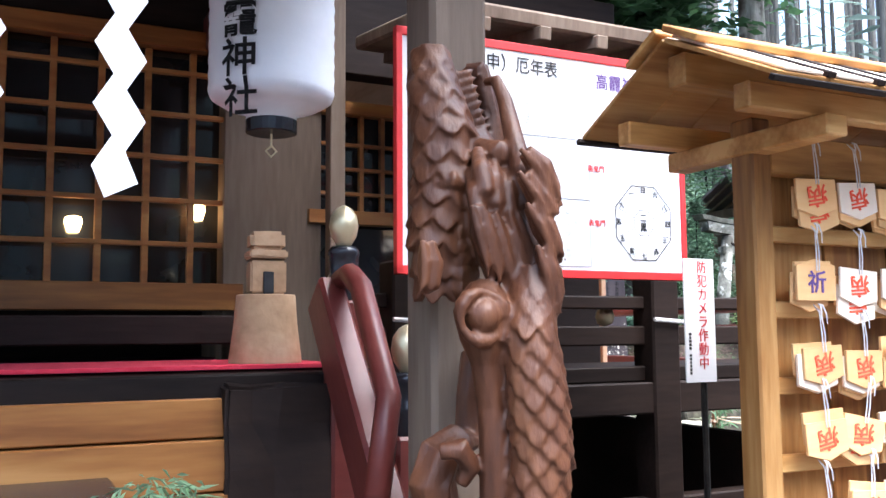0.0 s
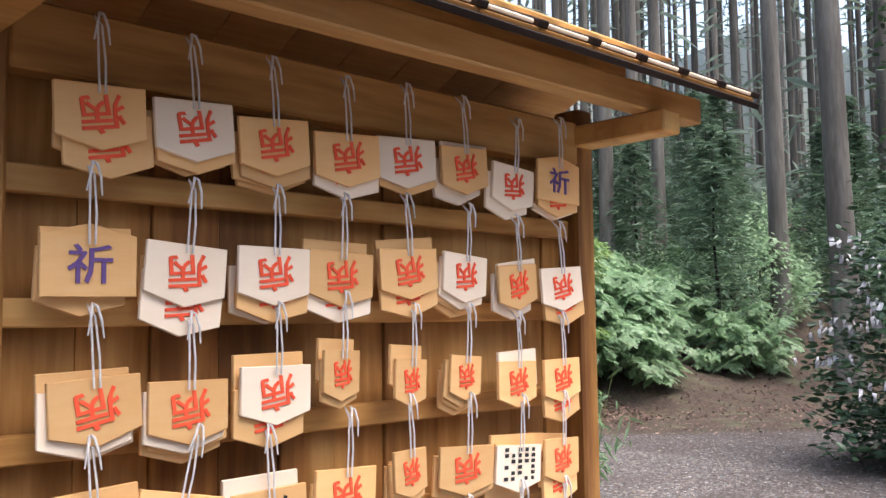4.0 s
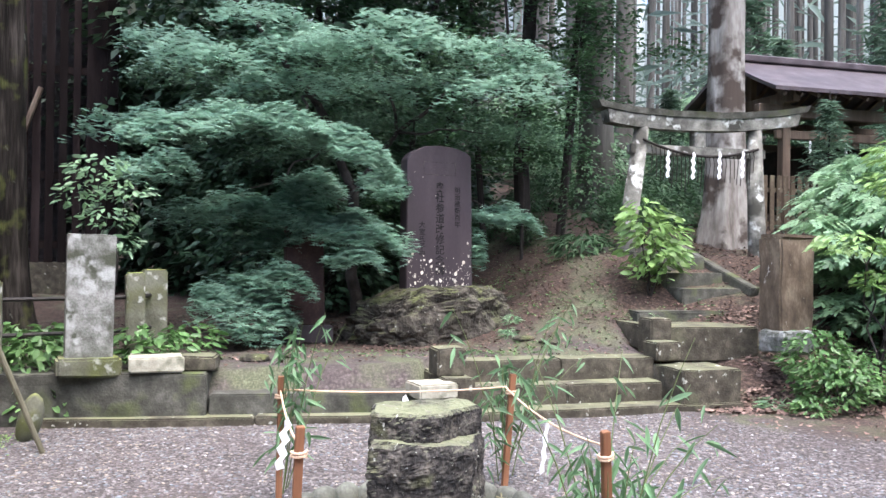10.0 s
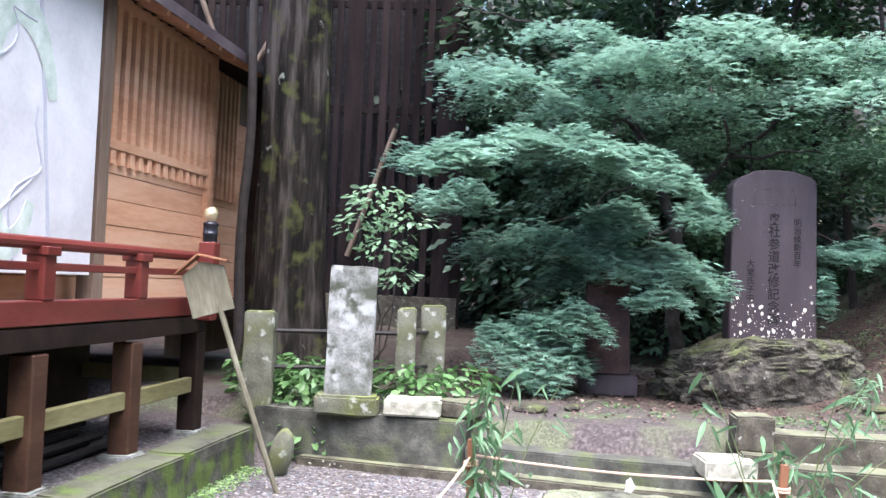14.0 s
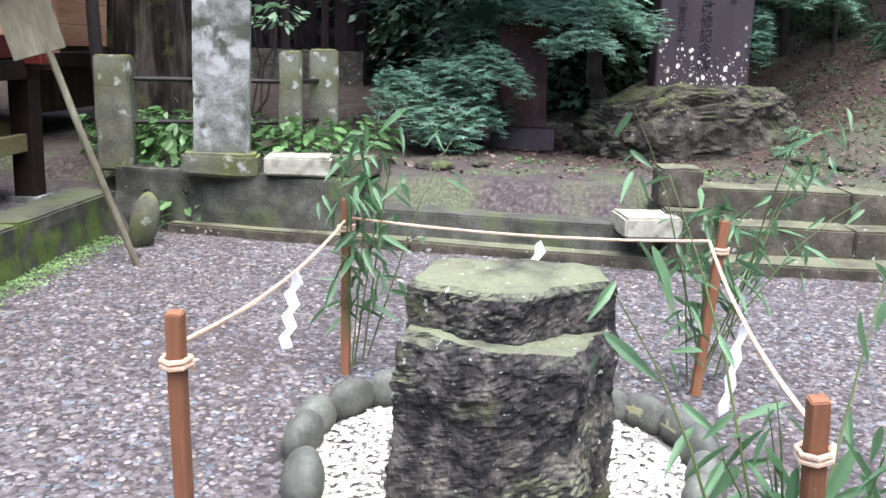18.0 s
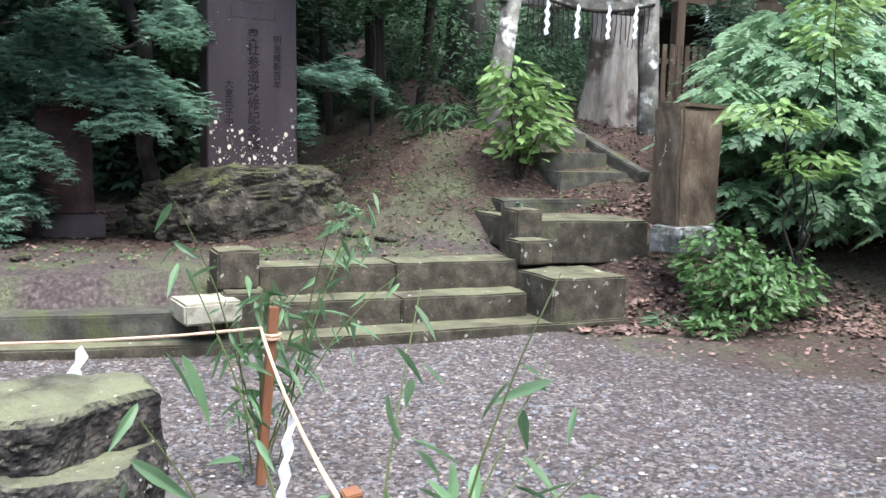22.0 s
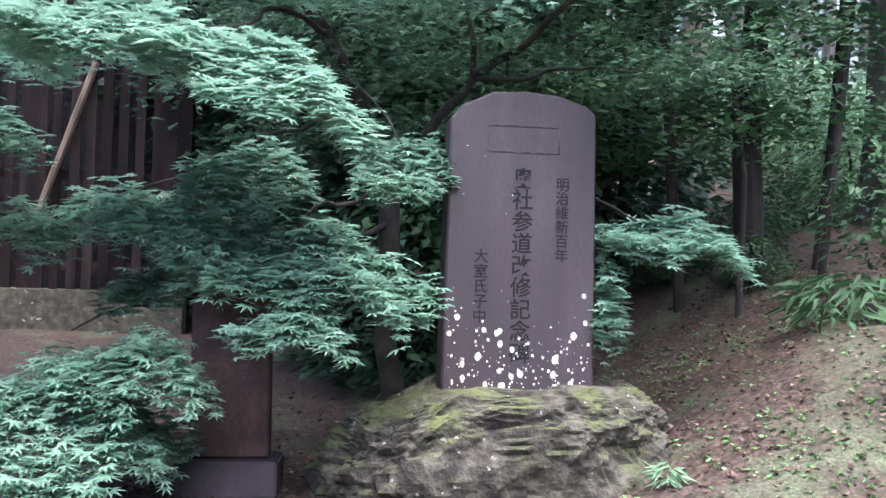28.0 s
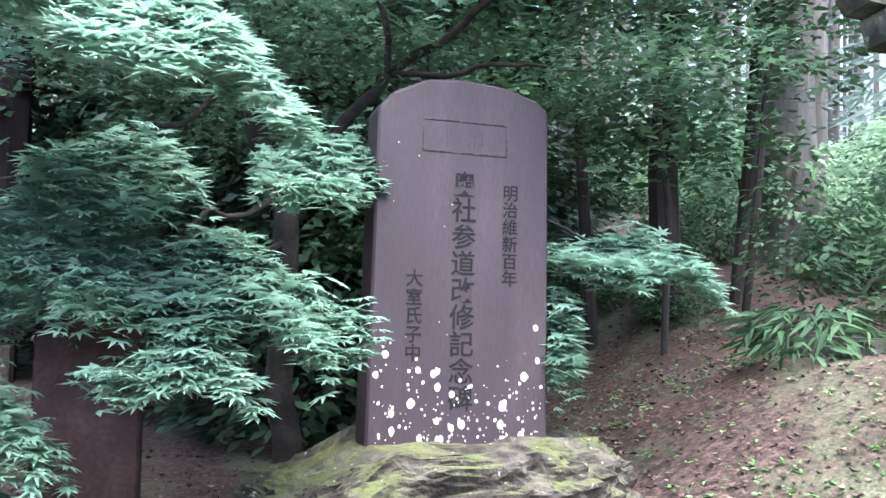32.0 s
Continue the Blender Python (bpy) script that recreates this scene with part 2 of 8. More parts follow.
M = dict(
    pebble=material("pebble", [(0.062, 0.055, 0.054), (0.118, 0.106, 0.105), (0.195, 0.181, 0.18)], 14, 0.85, 0.2, 60, island=0.45, spec=0.25, spread=0.2),
    tan_pebble=material("tan_pebble", [(0.11, 0.09, 0.072), (0.18, 0.15, 0.12), (0.26, 0.225, 0.185)], 14, 0.65, 0.15, 60, island=0.4, spread=0.2),
    blue_pebble=material("blue_grey_pebble", [(0.045, 0.052, 0.062), (0.09, 0.105, 0.12), (0.17, 0.19, 0.21)], 14, 0.6, 0.15, 60, island=0.4, spread=0.2),
    pale_pebble=material("pale_pebble", [(0.20, 0.195, 0.195), (0.27, 0.265, 0.27), (0.36, 0.355, 0.36)], 14, 0.65, 0.15, 60, island=0.4, spread=0.2),
    painted=material("pale_yellow_paint", [(0.30, 0.29, 0.17), (0.42, 0.41, 0.26)], 30, 0.8, 0.1, 80),
    culm=material("bamboo_culm", [(0.05, 0.075, 0.02), (0.09, 0.12, 0.04), (0.14, 0.17, 0.07)], 8, 0.5, 0.1, 40, stretch=(1, 1, 0.2)),
    log_bark=material("log_bark", [(0.022, 0.011, 0.012), (0.045, 0.024, 0.025), (0.085, 0.05, 0.048)], 10, 0.8, 0.6, 50, stretch=(0.2, 1, 1)),
    stone=material("stone", [(0.026, 0.022, 0.015), (0.060, 0.052, 0.037), (0.12, 0.106, 0.08)], 9, 0.9, 0.6, 55),
    pale_stone=material("pale_stone", [(0.24, 0.225, 0.17), (0.36, 0.345, 0.275), (0.46, 0.445, 0.365)], 8, 0.85, 0.35, 70),
    rock=material("rock", [(0.009, 0.008, 0.008), (0.027, 0.024, 0.022), (0.095, 0.085, 0.074)], 14, 0.9, 1.0, 60, stretch=(1, 1, 0.8), spread=0.16, height=0.03),
    base_rock=material("base_rock", [(0.017, 0.014, 0.011), (0.045, 0.039, 0.03), (0.10, 0.09, 0.072)], 9, 0.95, 1.0, 40, height=0.04, spread=0.18),
    stele=material("stele", [(0.0236, 0.0174, 0.0211), (0.0385, 0.028, 0.0336), (0.0653, 0.0498, 0.0547)], 3, 0.6, 0.2, 90, stretch=(1, 1, 0.2)),
    cobble=material("cobble", [(0.05, 0.052, 0.042), (0.10, 0.104, 0.085), (0.16, 0.165, 0.14)], 9, 0.7, 0.25, 70, island=0.25),
    white_gravel=material("white_gravel", [(0.40, 0.36, 0.29), (0.57, 0.53, 0.45), (0.70, 0.67, 0.59)], 20, 0.8, 0.1, 60, island=0.3),
    torii=material("torii_stone", [(0.07, 0.068, 0.058), (0.16, 0.155, 0.135), (0.3, 0.295, 0.26)], 6, 0.9, 0.6, 45),
    torii_moss=material("torii_cap_stone", [(0.03, 0.03, 0.022), (0.07, 0.068, 0.055), (0.15, 0.147, 0.125)], 6, 0.95, 0.6, 45),
    post=material("post_stone", [(0.055, 0.038, 0.026), (0.105, 0.078, 0.053), (0.19, 0.15, 0.105)], 6, 0.9, 0.5, 50, stretch=(1, 1, 0.55), spread=0.2),
    wood=material("pine_wood", [(0.30, 0.13, 0.032), (0.47, 0.235, 0.066), (0.60, 0.36, 0.13)], 7, 0.6, 0.2, 60, stretch=(0.10, 1, 1), spread=0.15, island=0.18),
    wood_up=material("pine_wood_upright", [(0.19, 0.072, 0.016), (0.35, 0.16, 0.04), (0.50, 0.27, 0.09)], 7, 0.62, 0.2, 60, stretch=(1, 1, 0.10), spread=0.15, island=0.22),
    ema=material("ema_wood", [(0.62, 0.31, 0.11), (0.74, 0.42, 0.17), (0.80, 0.52, 0.25)], 4, 0.6, 0.06, 60, stretch=(0.15, 1, 1.2), island=0.16),
    ema_pale=material("ema_pale_wood", [(0.78, 0.60, 0.43), (0.85, 0.70, 0.54), (0.88, 0.76, 0.62)], 4, 0.6, 0.06, 60, stretch=(0.15, 1, 1.2), island=0.08),
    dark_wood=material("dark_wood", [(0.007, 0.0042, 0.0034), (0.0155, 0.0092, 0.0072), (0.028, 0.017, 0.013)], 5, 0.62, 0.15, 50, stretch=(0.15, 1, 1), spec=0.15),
    grey_wood=material("weathered_wood", [(0.085, 0.058, 0.04), (0.15, 0.105, 0.075), (0.22, 0.165, 0.12)], 5, 0.75, 0.2, 55, stretch=(1, 1, 0.12)),
    red_wood=material("red_brown_paint", [(0.072, 0.0122, 0.00936), (0.115, 0.0216, 0.0166), (0.151, 0.036, 0.0266)], 4, 0.4, 0.1, 40, stretch=(0.3, 0.3, 1)),
    hall_wood=material("hall_wood", [(0.46, 0.225, 0.12), (0.62, 0.35, 0.21), (0.70, 0.44, 0.29)], 4, 0.6, 0.1, 40, stretch=(1, 0.15, 1), island=0.1),
    orange_wood=material("varnished_wood", [(0.20, 0.07, 0.017), (0.33, 0.135, 0.035), (0.45, 0.22, 0.07)], 6, 0.4, 0.1, 40, stretch=(0.10, 1, 1), spread=0.16),
    carved=material("carved_wood", [(0.034, 0.011, 0.005), (0.085, 0.029, 0.012), (0.165, 0.066, 0.029)], 9, 0.5, 0.5, 60, stretch=(1, 1, 0.25)),
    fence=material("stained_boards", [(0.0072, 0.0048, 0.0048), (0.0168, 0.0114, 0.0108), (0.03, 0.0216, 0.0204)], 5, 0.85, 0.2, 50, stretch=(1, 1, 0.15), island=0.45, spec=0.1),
    stump=material("clay_wood", [(0.30, 0.17, 0.09), (0.44, 0.27, 0.15), (0.56, 0.38, 0.24)], 6, 0.75, 0.3, 40),
    bark=material("bark", [(0.005, 0.0042, 0.0037), (0.017, 0.014, 0.012), (0.052, 0.045, 0.039)], 9, 0.95, 1.0, 34, stretch=(1, 1, 0.12), spread=0.16, height=0.06, spec=0.1),
    cedar=material("cedar_bark", [(0.0528, 0.0475, 0.0422), (0.106, 0.0994, 0.0906), (0.18, 0.174, 0.16)], 4, 0.95, 0.6, 25, stretch=(1, 1, 0.12), island=0.45, height=0.03),
    pale_bark=material("pale_bark", [(0.10, 0.085, 0.072), (0.24, 0.22, 0.2), (0.42, 0.41, 0.38)], 5, 0.9, 0.6, 25, stretch=(1, 1, 0.25), height=0.03),
    twig=material("twig", [(0.0132, 0.0102, 0.009), (0.03, 0.024, 0.021)], 10, 0.9, 0.2, 60),
    stake=material("stake_wood", [(0.13, 0.052, 0.025), (0.21, 0.092, 0.045), (0.29, 0.14, 0.072)], 6, 0.7, 0.2, 60, stretch=(1, 1, 0.12)),
    log=material("cut_wood", [(0.16, 0.046, 0.014), (0.32, 0.11, 0.036), (0.50, 0.23, 0.095)], 9, 0.7, 0.6, 60, stretch=(0.1, 1, 1), spread=0.16),
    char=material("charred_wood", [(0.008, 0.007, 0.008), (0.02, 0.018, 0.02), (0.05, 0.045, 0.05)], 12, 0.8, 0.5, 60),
    rope=material("straw_rope", [(0.52, 0.34, 0.22), (0.70, 0.52, 0.38)], 60, 0.9, 0.3, 120),
    paper=material("paper", [(0.76, 0.76, 0.8), (0.82, 0.82, 0.85)], 8, 0.8, 0.05, 40),
    # paper of the fortunes, greyed in colour for the shade at the bush
    fortune=material("shaded_paper", [(0.33, 0.335, 0.36), (0.52, 0.525, 0.55)], 8, 0.9, 0.05, 40, island=0.35),
    cord=material("white_cord", [(0.55, 0.53, 0.52), (0.72, 0.7, 0.7)], 60, 0.9, 0.2, 150),
    white=material("white_paint", [(0.78, 0.78, 0.8), (0.83, 0.83, 0.85)], 3, 0.45, 0.02, 30),
    red=material("red_paint", [(0.55, 0.02, 0.025), (0.62, 0.035, 0.035)], 4, 0.5, 0.02, 40),
    ink_red=material("red_ink", [(0.82, 0.075, 0.03), (0.88, 0.12, 0.05)], 40, 0.7, 0.0, 90),
    ink_violet=material("violet_ink", [(0.10, 0.05, 0.20), (0.14, 0.08, 0.26)], 40, 0.7, 0.0, 90),
    ink=material("black_ink", [(0.012, 0.012, 0.014), (0.025, 0.025, 0.028)], 40, 0.7, 0.0, 90),
    grey_ink=material("grey_ink", [(0.42, 0.43, 0.48), (0.5, 0.51, 0.55)], 40, 0.7, 0.0, 90),
    cloth=material("red_cloth", [(0.50, 0.02, 0.045), (0.6, 0.045, 0.075)], 30, 0.9, 0.1, 200),
    brass=material("gilt_metal", [(0.55, 0.45, 0.27), (0.68, 0.58, 0.38)], 6, 0.35, 0.05, 60, metal=0.7),
    black=material("black_lacquer", [(0.01, 0.01, 0.013), (0.025, 0.025, 0.032)], 6, 0.25, 0.02, 60),
    slate=material("copper_roof", [(0.05, 0.04, 0.045), (0.085, 0.068, 0.075), (0.13, 0.11, 0.12)], 3, 0.5, 0.1, 30),
    dirt=material("leaf_litter", [(0.0263, 0.015, 0.012), (0.06, 0.0353, 0.027), (0.12, 0.075, 0.0585)], 5, 0.9, 0.2, 30, island=0.6),
    glass=material("dark_glass", [(0.012, 0.013, 0.015), (0.02, 0.022, 0.026)], 2, 0.06, 0.0, 9, spec=0.6),
    lichen_stone=material("lichen_stone", [(0.081, 0.0844, 0.0675), (0.169, 0.172, 0.156), (0.284, 0.287, 0.27)], 9, 0.9, 0.5, 60, spread=0.18),
    mossy_stone=material("mossy_stone", [(0.0576, 0.0576, 0.0396), (0.115, 0.115, 0.0828), (0.194, 0.194, 0.151)], 7, 0.95, 0.6, 50),
    # darker than the white pebbles on it: shade of their gaps painted in
    gravel_bed=material("gravel_bed", [(0.09, 0.0833, 0.072), (0.149, 0.14, 0.124), (0.203, 0.194, 0.176)], 60, 0.9, 0.4, 120),
    damp_kerb=material("damp_kerb", [(0.03, 0.03, 0.024), (0.065, 0.064, 0.052), (0.13, 0.13, 0.11)], 7, 0.95, 0.6, 50),
    dirt_pale=material("fallen_leaves", [(0.075, 0.045, 0.037), (0.15, 0.098, 0.08), (0.26, 0.185, 0.155)], 5, 0.85, 0.2, 30, island=0.6),
    panel_paint=material("aged_white_panel", [(0.5, 0.5, 0.5), (0.6, 0.6, 0.6), (0.68, 0.68, 0.68)], 2.5, 0.7, 0.05, 30),
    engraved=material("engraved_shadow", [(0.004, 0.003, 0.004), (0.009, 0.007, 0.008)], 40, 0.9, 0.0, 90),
    maple_bark=material("maple_bark", [(0.010, 0.008, 0.007), (0.026, 0.021, 0.018), (0.05, 0.043, 0.038)], 8, 0.95, 0.5, 40),
    board_white=material("board_white", [(0.56, 0.575, 0.61), (0.62, 0.635, 0.67)], 3, 0.5, 0.02, 30),
    sign_wood=material("greyed_sign_wood", [(0.07, 0.062, 0.038), (0.14, 0.13, 0.088), (0.26, 0.25, 0.18)], 5, 0.85, 0.25, 45, stretch=(1, 1, 0.2)),
    # brown of the deck posts, also the shade colour behind the lattice
    lattice_back=material("brown_and_lattice_shade", [(0.03, 0.014, 0.008), (0.055, 0.027, 0.015), (0.085, 0.045, 0.026)], 5, 0.75, 0.15, 45, stretch=(1, 0.15, 1), spec=0.2),
    green_beam=material("algae_stained_beam", [(0.085, 0.075, 0.026), (0.15, 0.135, 0.055), (0.22, 0.2, 0.10)], 5, 0.85, 0.2, 45, stretch=(1, 0.2, 1)),
    moss_kerb=material("moss_grown_kerb", [(0.022, 0.021, 0.016), (0.05, 0.048, 0.036), (0.10, 0.098, 0.075)], 7, 0.95, 0.6, 50),
    iron=material("iron_pipe", [(0.02, 0.02, 0.02), (0.05, 0.045, 0.04)], 20, 0.6, 0.1, 80, metal=0.6),
)
spots(M["stone"], (0.14, 0.145, 0.085), 3.5, 0.72, 0.12, up=0.28)
spots(M["stone"], (0.36, 0.37, 0.32), 14, 0.68, 0.02)
spots(M["rock"], (0.15, 0.16, 0.095), 3.0, 0.76, 0.1, up=0.32)
spots(M["rock"], (0.13, 0.115, 0.095), 9.0, 0.66, 0.05)
spots(M["rock"], (0.07, 0.072, 0.035), 5.0, 0.68, 0.06)
spots(M["lichen_stone"], (0.055, 0.06, 0.04), 6, 0.60, 0.05)
spots(M["lichen_stone"], (0.34, 0.35, 0.335), 7.0, 0.60, 0.05, detail=10.0)
spots(M["damp_kerb"], (0.07, 0.09, 0.02), 3.5, 0.66, 0.1, up=0.06)
spots(M["moss_kerb"], (0.075, 0.11, 0.018), 5.0, 0.53, 0.08)
spots(M["moss_kerb"], (0.085, 0.088, 0.055), 4.0, 0.78, 0.1, up=0.3)
spots(M["mossy_stone"], (0.085, 0.092, 0.035), 3.5, 0.56, 0.08, detail=10.0)
spots(M["mossy_stone"], (0.36, 0.365, 0.33), 8, 0.64, 0.04, detail=9.0)
spots(M["mossy_stone"], (0.15, 0.17, 0.045), 4, 0.72, 0.1, up=0.3)
spots(M["rock"], (0.34, 0.35, 0.31), 38, 0.69, 0.02)
spots(M["base_rock"], (0.075, 0.085, 0.03), 4.0, 0.70, 0.1, up=0.22)
spots(M["base_rock"], (0.34, 0.34, 0.30), 22, 0.70, 0.03)
spots(M["torii"], (0.045, 0.043, 0.035), 3.2, 0.56, 0.05)
spots(M["torii"], (0.5, 0.51, 0.48), 7, 0.62, 0.05)
spots(M["torii_moss"], (0.05, 0.06, 0.02), 4.0, 0.62, 0.1, up=0.15)
spots(M["pale_stone"], (0.11, 0.12, 0.075), 5, 0.6, 0.06)
spots(M["post"], (0.16, 0.165, 0.09), 3.0, 0.74, 0.12, up=0.3)
spots(M["post"], (0.42, 0.40, 0.35), 12, 0.7, 0.02)
spots(M["bark"], (0.055, 0.06, 0.021), 4.5, 0.62, 0.07, detail=10.0)
spots(M["bark"], (0.18, 0.19, 0.16), 6.0, 0.71, 0.03)
spots(M["pale_bark"], (0.06, 0.045, 0.036), 2.2, 0.55, 0.05)
spots(M["wood"], (0.20, 0.09, 0.025), 1.6, 0.66, 0.12)
L = dict(
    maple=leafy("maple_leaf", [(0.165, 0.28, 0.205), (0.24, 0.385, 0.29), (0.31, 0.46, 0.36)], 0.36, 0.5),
    # the same maple leaf with the shade of taller trees mixed into its colour
    maple_high=leafy("maple_leaf_shaded", [(0.05, 0.10, 0.062), (0.08, 0.145, 0.09), (0.115, 0.195, 0.115)], 0.5, 0.35),
    thicket=leafy("thicket_leaf", [(0.024, 0.052, 0.027), (0.04, 0.083, 0.042), (0.062, 0.115, 0.055)], 0.45, 0.25),
    # far green paled: the haze of distance is in the base colour
    far=leafy("hazed_far_needles", [(0.11, 0.155, 0.13), (0.155, 0.21, 0.18), (0.20, 0.26, 0.225)], 0.8, 0.45),
    bush=leafy("bush_leaf", [(0.16, 0.27, 0.15), (0.245, 0.385, 0.225), (0.33, 0.47, 0.31)], 0.40, 0.5),
    glossy=leafy("glossy_leaf", [(0.06, 0.125, 0.04), (0.10, 0.20, 0.065), (0.18, 0.31, 0.12)], 0.32, 0.3),
    lime=leafy("young_leaf", [(0.15, 0.26, 0.075), (0.22, 0.35, 0.12), (0.30, 0.43, 0.19)], 0.42),
    dark=leafy("evergreen_leaf", [(0.028, 0.06, 0.034), (0.05, 0.098, 0.055), (0.085, 0.15, 0.075)], 0.22, 0.2),
    wood=leafy("forest_leaf", [(0.035, 0.075, 0.035), (0.055, 0.115, 0.052), (0.085, 0.16, 0.07)], 0.6),
    bamboo=leafy("bamboo_leaf", [(0.085, 0.17, 0.075), (0.135, 0.245, 0.12), (0.21, 0.34, 0.19)], 0.36, 0.45),
    # conifer and cedar needles, lightened in colour for the mist around them
    conifer=leafy("hazed_conifer_needles", [(0.07, 0.125, 0.08), (0.11, 0.18, 0.12), (0.15, 0.235, 0.16)], 0.7),
    cedar=leafy("cedar_needles", [(0.05, 0.09, 0.065), (0.08, 0.13, 0.095), (0.11, 0.17, 0.125)], 0.7),
)


# ---- ways of building ----
def mesh_of(name, verts, faces, mat=None, smooth=False):
    me = bpy.data.meshes.new(name)
    me.from_pydata([tuple(map(float, v)) for v in verts] if not isinstance(verts, np.ndarray) else verts.tolist(), [], faces if isinstance(faces, list) else faces.tolist())
    if mat:
        me.materials.append(mat)
    if smooth:
        me.polygons.foreach_set("use_smooth", [True] * len(me.polygons))
    me.update()
    return me


def link(name, me, parent=None, m=None, label=""):
    ob = new(name, me)
    if parent is not None:
        ob.parent = parent
    if m is not None:
        ob.matrix_basis = m
    if label:
        ob["label"] = label
    return ob


def part(name, bm, mat, parent, label="", m=None, smooth=False):
    me = bpy.data.meshes.new(name)
    bm.to_mesh(me)
    bm.free()
    me.materials.append(mat)
    if smooth:
        me.polygons.foreach_set("use_smooth", [True] * len(me.polygons))
    return link(name, me, parent, m, label)


def thing(name, m, label, category, group="", kind=""):
    ob = new(name)
    ob.matrix_basis = m
    ob.empty_display_size = 0.1
    return tagged(ob, label, category, group, kind)


def single(name, bm, mat, m, label, category, group="", kind="", smooth=False):
    return tagged(part(name, bm, mat, None, "", m, smooth), label, category, group, kind)


def box(sx, sy, sz, at_=(0, 0, 0), bevel=0.004, rough=0.0, seed=0, cuts=0, bm=None, turn=None):
    """A block on its base centre, bevelled, and uneven by rough metres."""
    b2 = bmesh.new()
    bmesh.ops.create_cube(b2, size=1)
    for v in b2.verts:
        v.co = Vector((v.co.x * sx, v.co.y * sy, (v.co.z + 0.5) * sz))
    if cuts:
        bmesh.ops.subdivide_edges(b2, edges=b2.edges[:], cuts=cuts, use_grid_fill=True)
    if bevel and not cuts:
        bmesh.ops.bevel(b2, geom=b2.edges[:], offset=min(bevel, sx * 0.3, sy * 0.3, sz * 0.3), segments=1, affect="EDGES")
    if cuts and bevel:
        sharp = [e for e in b2.edges if len(e.link_faces) == 2 and e.calc_face_angle(0) > 0.5]
        bmesh.ops.bevel(b2, geom=sharp, offset=min(bevel, sx * 0.2, sy * 0.2, sz * 0.2), segments=2, affect="EDGES")
    if rough:
        for v in b2.verts:
            p = v.co * 5.0 + Vector((seed * 3.1, seed * 1.7, seed))
            v.co += (noise.noise_vector(p) * 0.7 + noise.noise_vector(p * 3.1) * 0.4) * rough
    mt = Matrix.Translation(at_) @ (turn if turn is not None else Matrix.Identity(4))
    bmesh.ops.transform(b2, matrix=mt, verts=b2.verts)
    if bm is None:
        return b2
    tmp = bpy.data.meshes.new("tmp")
    b2.to_mesh(tmp)
    b2.free()
    bm.from_mesh(tmp)
    bpy.data.meshes.remove(tmp)
    return bm


def tube(points, radii, sides=8, cap=True, lump=0.0, seed=0, bm=None):
    """A round, tapering, bending limb through the points."""
    bm = bm or bmesh.new()
    pts = [Vector(p) for p in points]
    rings = []
    side = None
    for i, p in enumerate(pts):
        d = (pts[min(i + 1, len(pts) - 1)] - pts[max(i - 1, 0)]).normalized()
        if side is None:
            side = d.orthogonal().normalized()
        side = (side - d * side.dot(d)).normalized()
        up = d.cross(side)
        r = radii[i] if isinstance(radii, (list, tuple)) else radii
        ring = []
        for k in range(sides):
            a = 2 * math.pi * k / sides
            q = r * (1 + lump * noise.noise(Vector((k * 1.3 + seed, i * 0.6, seed * 0.7))))
            ring.append(bm.verts.new(p + (side * math.cos(a) + up * math.sin(a)) * q))
        rings.append(ring)
    for a, b in zip(rings, rings[1:]):
        for k in range(sides):
            bm.faces.new((a[k], a[(k + 1) % sides], b[(k + 1) % sides], b[k]))
    if cap:
        bm.faces.new(rings[0][::-1])
        bm.faces.new(rings[-1])
    return bm


def lathe(profile, sides=20):
    """A turned solid from (radius, height) rows."""
    bm = bmesh.new()
    rings = [[bm.verts.new((r * math.cos(2 * math.pi * k / sides), r * math.sin(2 * math.pi * k / sides), z)) for k in range(sides)] for r, z in profile]
    for a, b in zip(rings, rings[1:]):
        for k in range(sides):
            bm.faces.new((a[k], a[(k + 1) % sides], b[(k + 1) % sides], b[k]))
    bm.faces.new(rings[0][::-1])
    bm.faces.new(rings[-1])
    return bm


def prism(outline, depth, bevel=0.0):
    """An outline in x and z, with thickness along y from 0 to depth."""
    bm = bmesh.new()
    a = [bm.verts.new((x, 0, z)) for x, z in outline]
    b = [bm.verts.new((x, depth, z)) for x, z in outline]
    bm.faces.new(a)
    bm.faces.new(b[::-1])
    for k in range(len(a)):
        bm.faces.new((a[k], b[k], b[(k + 1) % len(a)], a[(k + 1) % len(a)]))
    bmesh.ops.recalc_face_normals(bm, faces=bm.faces[:])
    if bevel:
        bmesh.ops.bevel(bm, geom=bm.edges[:], offset=bevel, segments=1, affect="EDGES")
    return bm


def boulder(sx, sy, sz, seed, detail=3, lump=0.16):
    bm = bmesh.new()
    bmesh.ops.create_icosphere(bm, subdivisions=detail, radius=1)
    for v in bm.verts:
        p = v.co * 1.4 + Vector((seed * 2.3, seed, seed * 0.6))
        k = 1 + lump * noise.noise(p) + lump * 0.5 * noise.noise(p * 2.7)
        v.co = Vector((v.co.x * sx * k, v.co.y * sy * k, v.co.z * sz * k))
    return bm


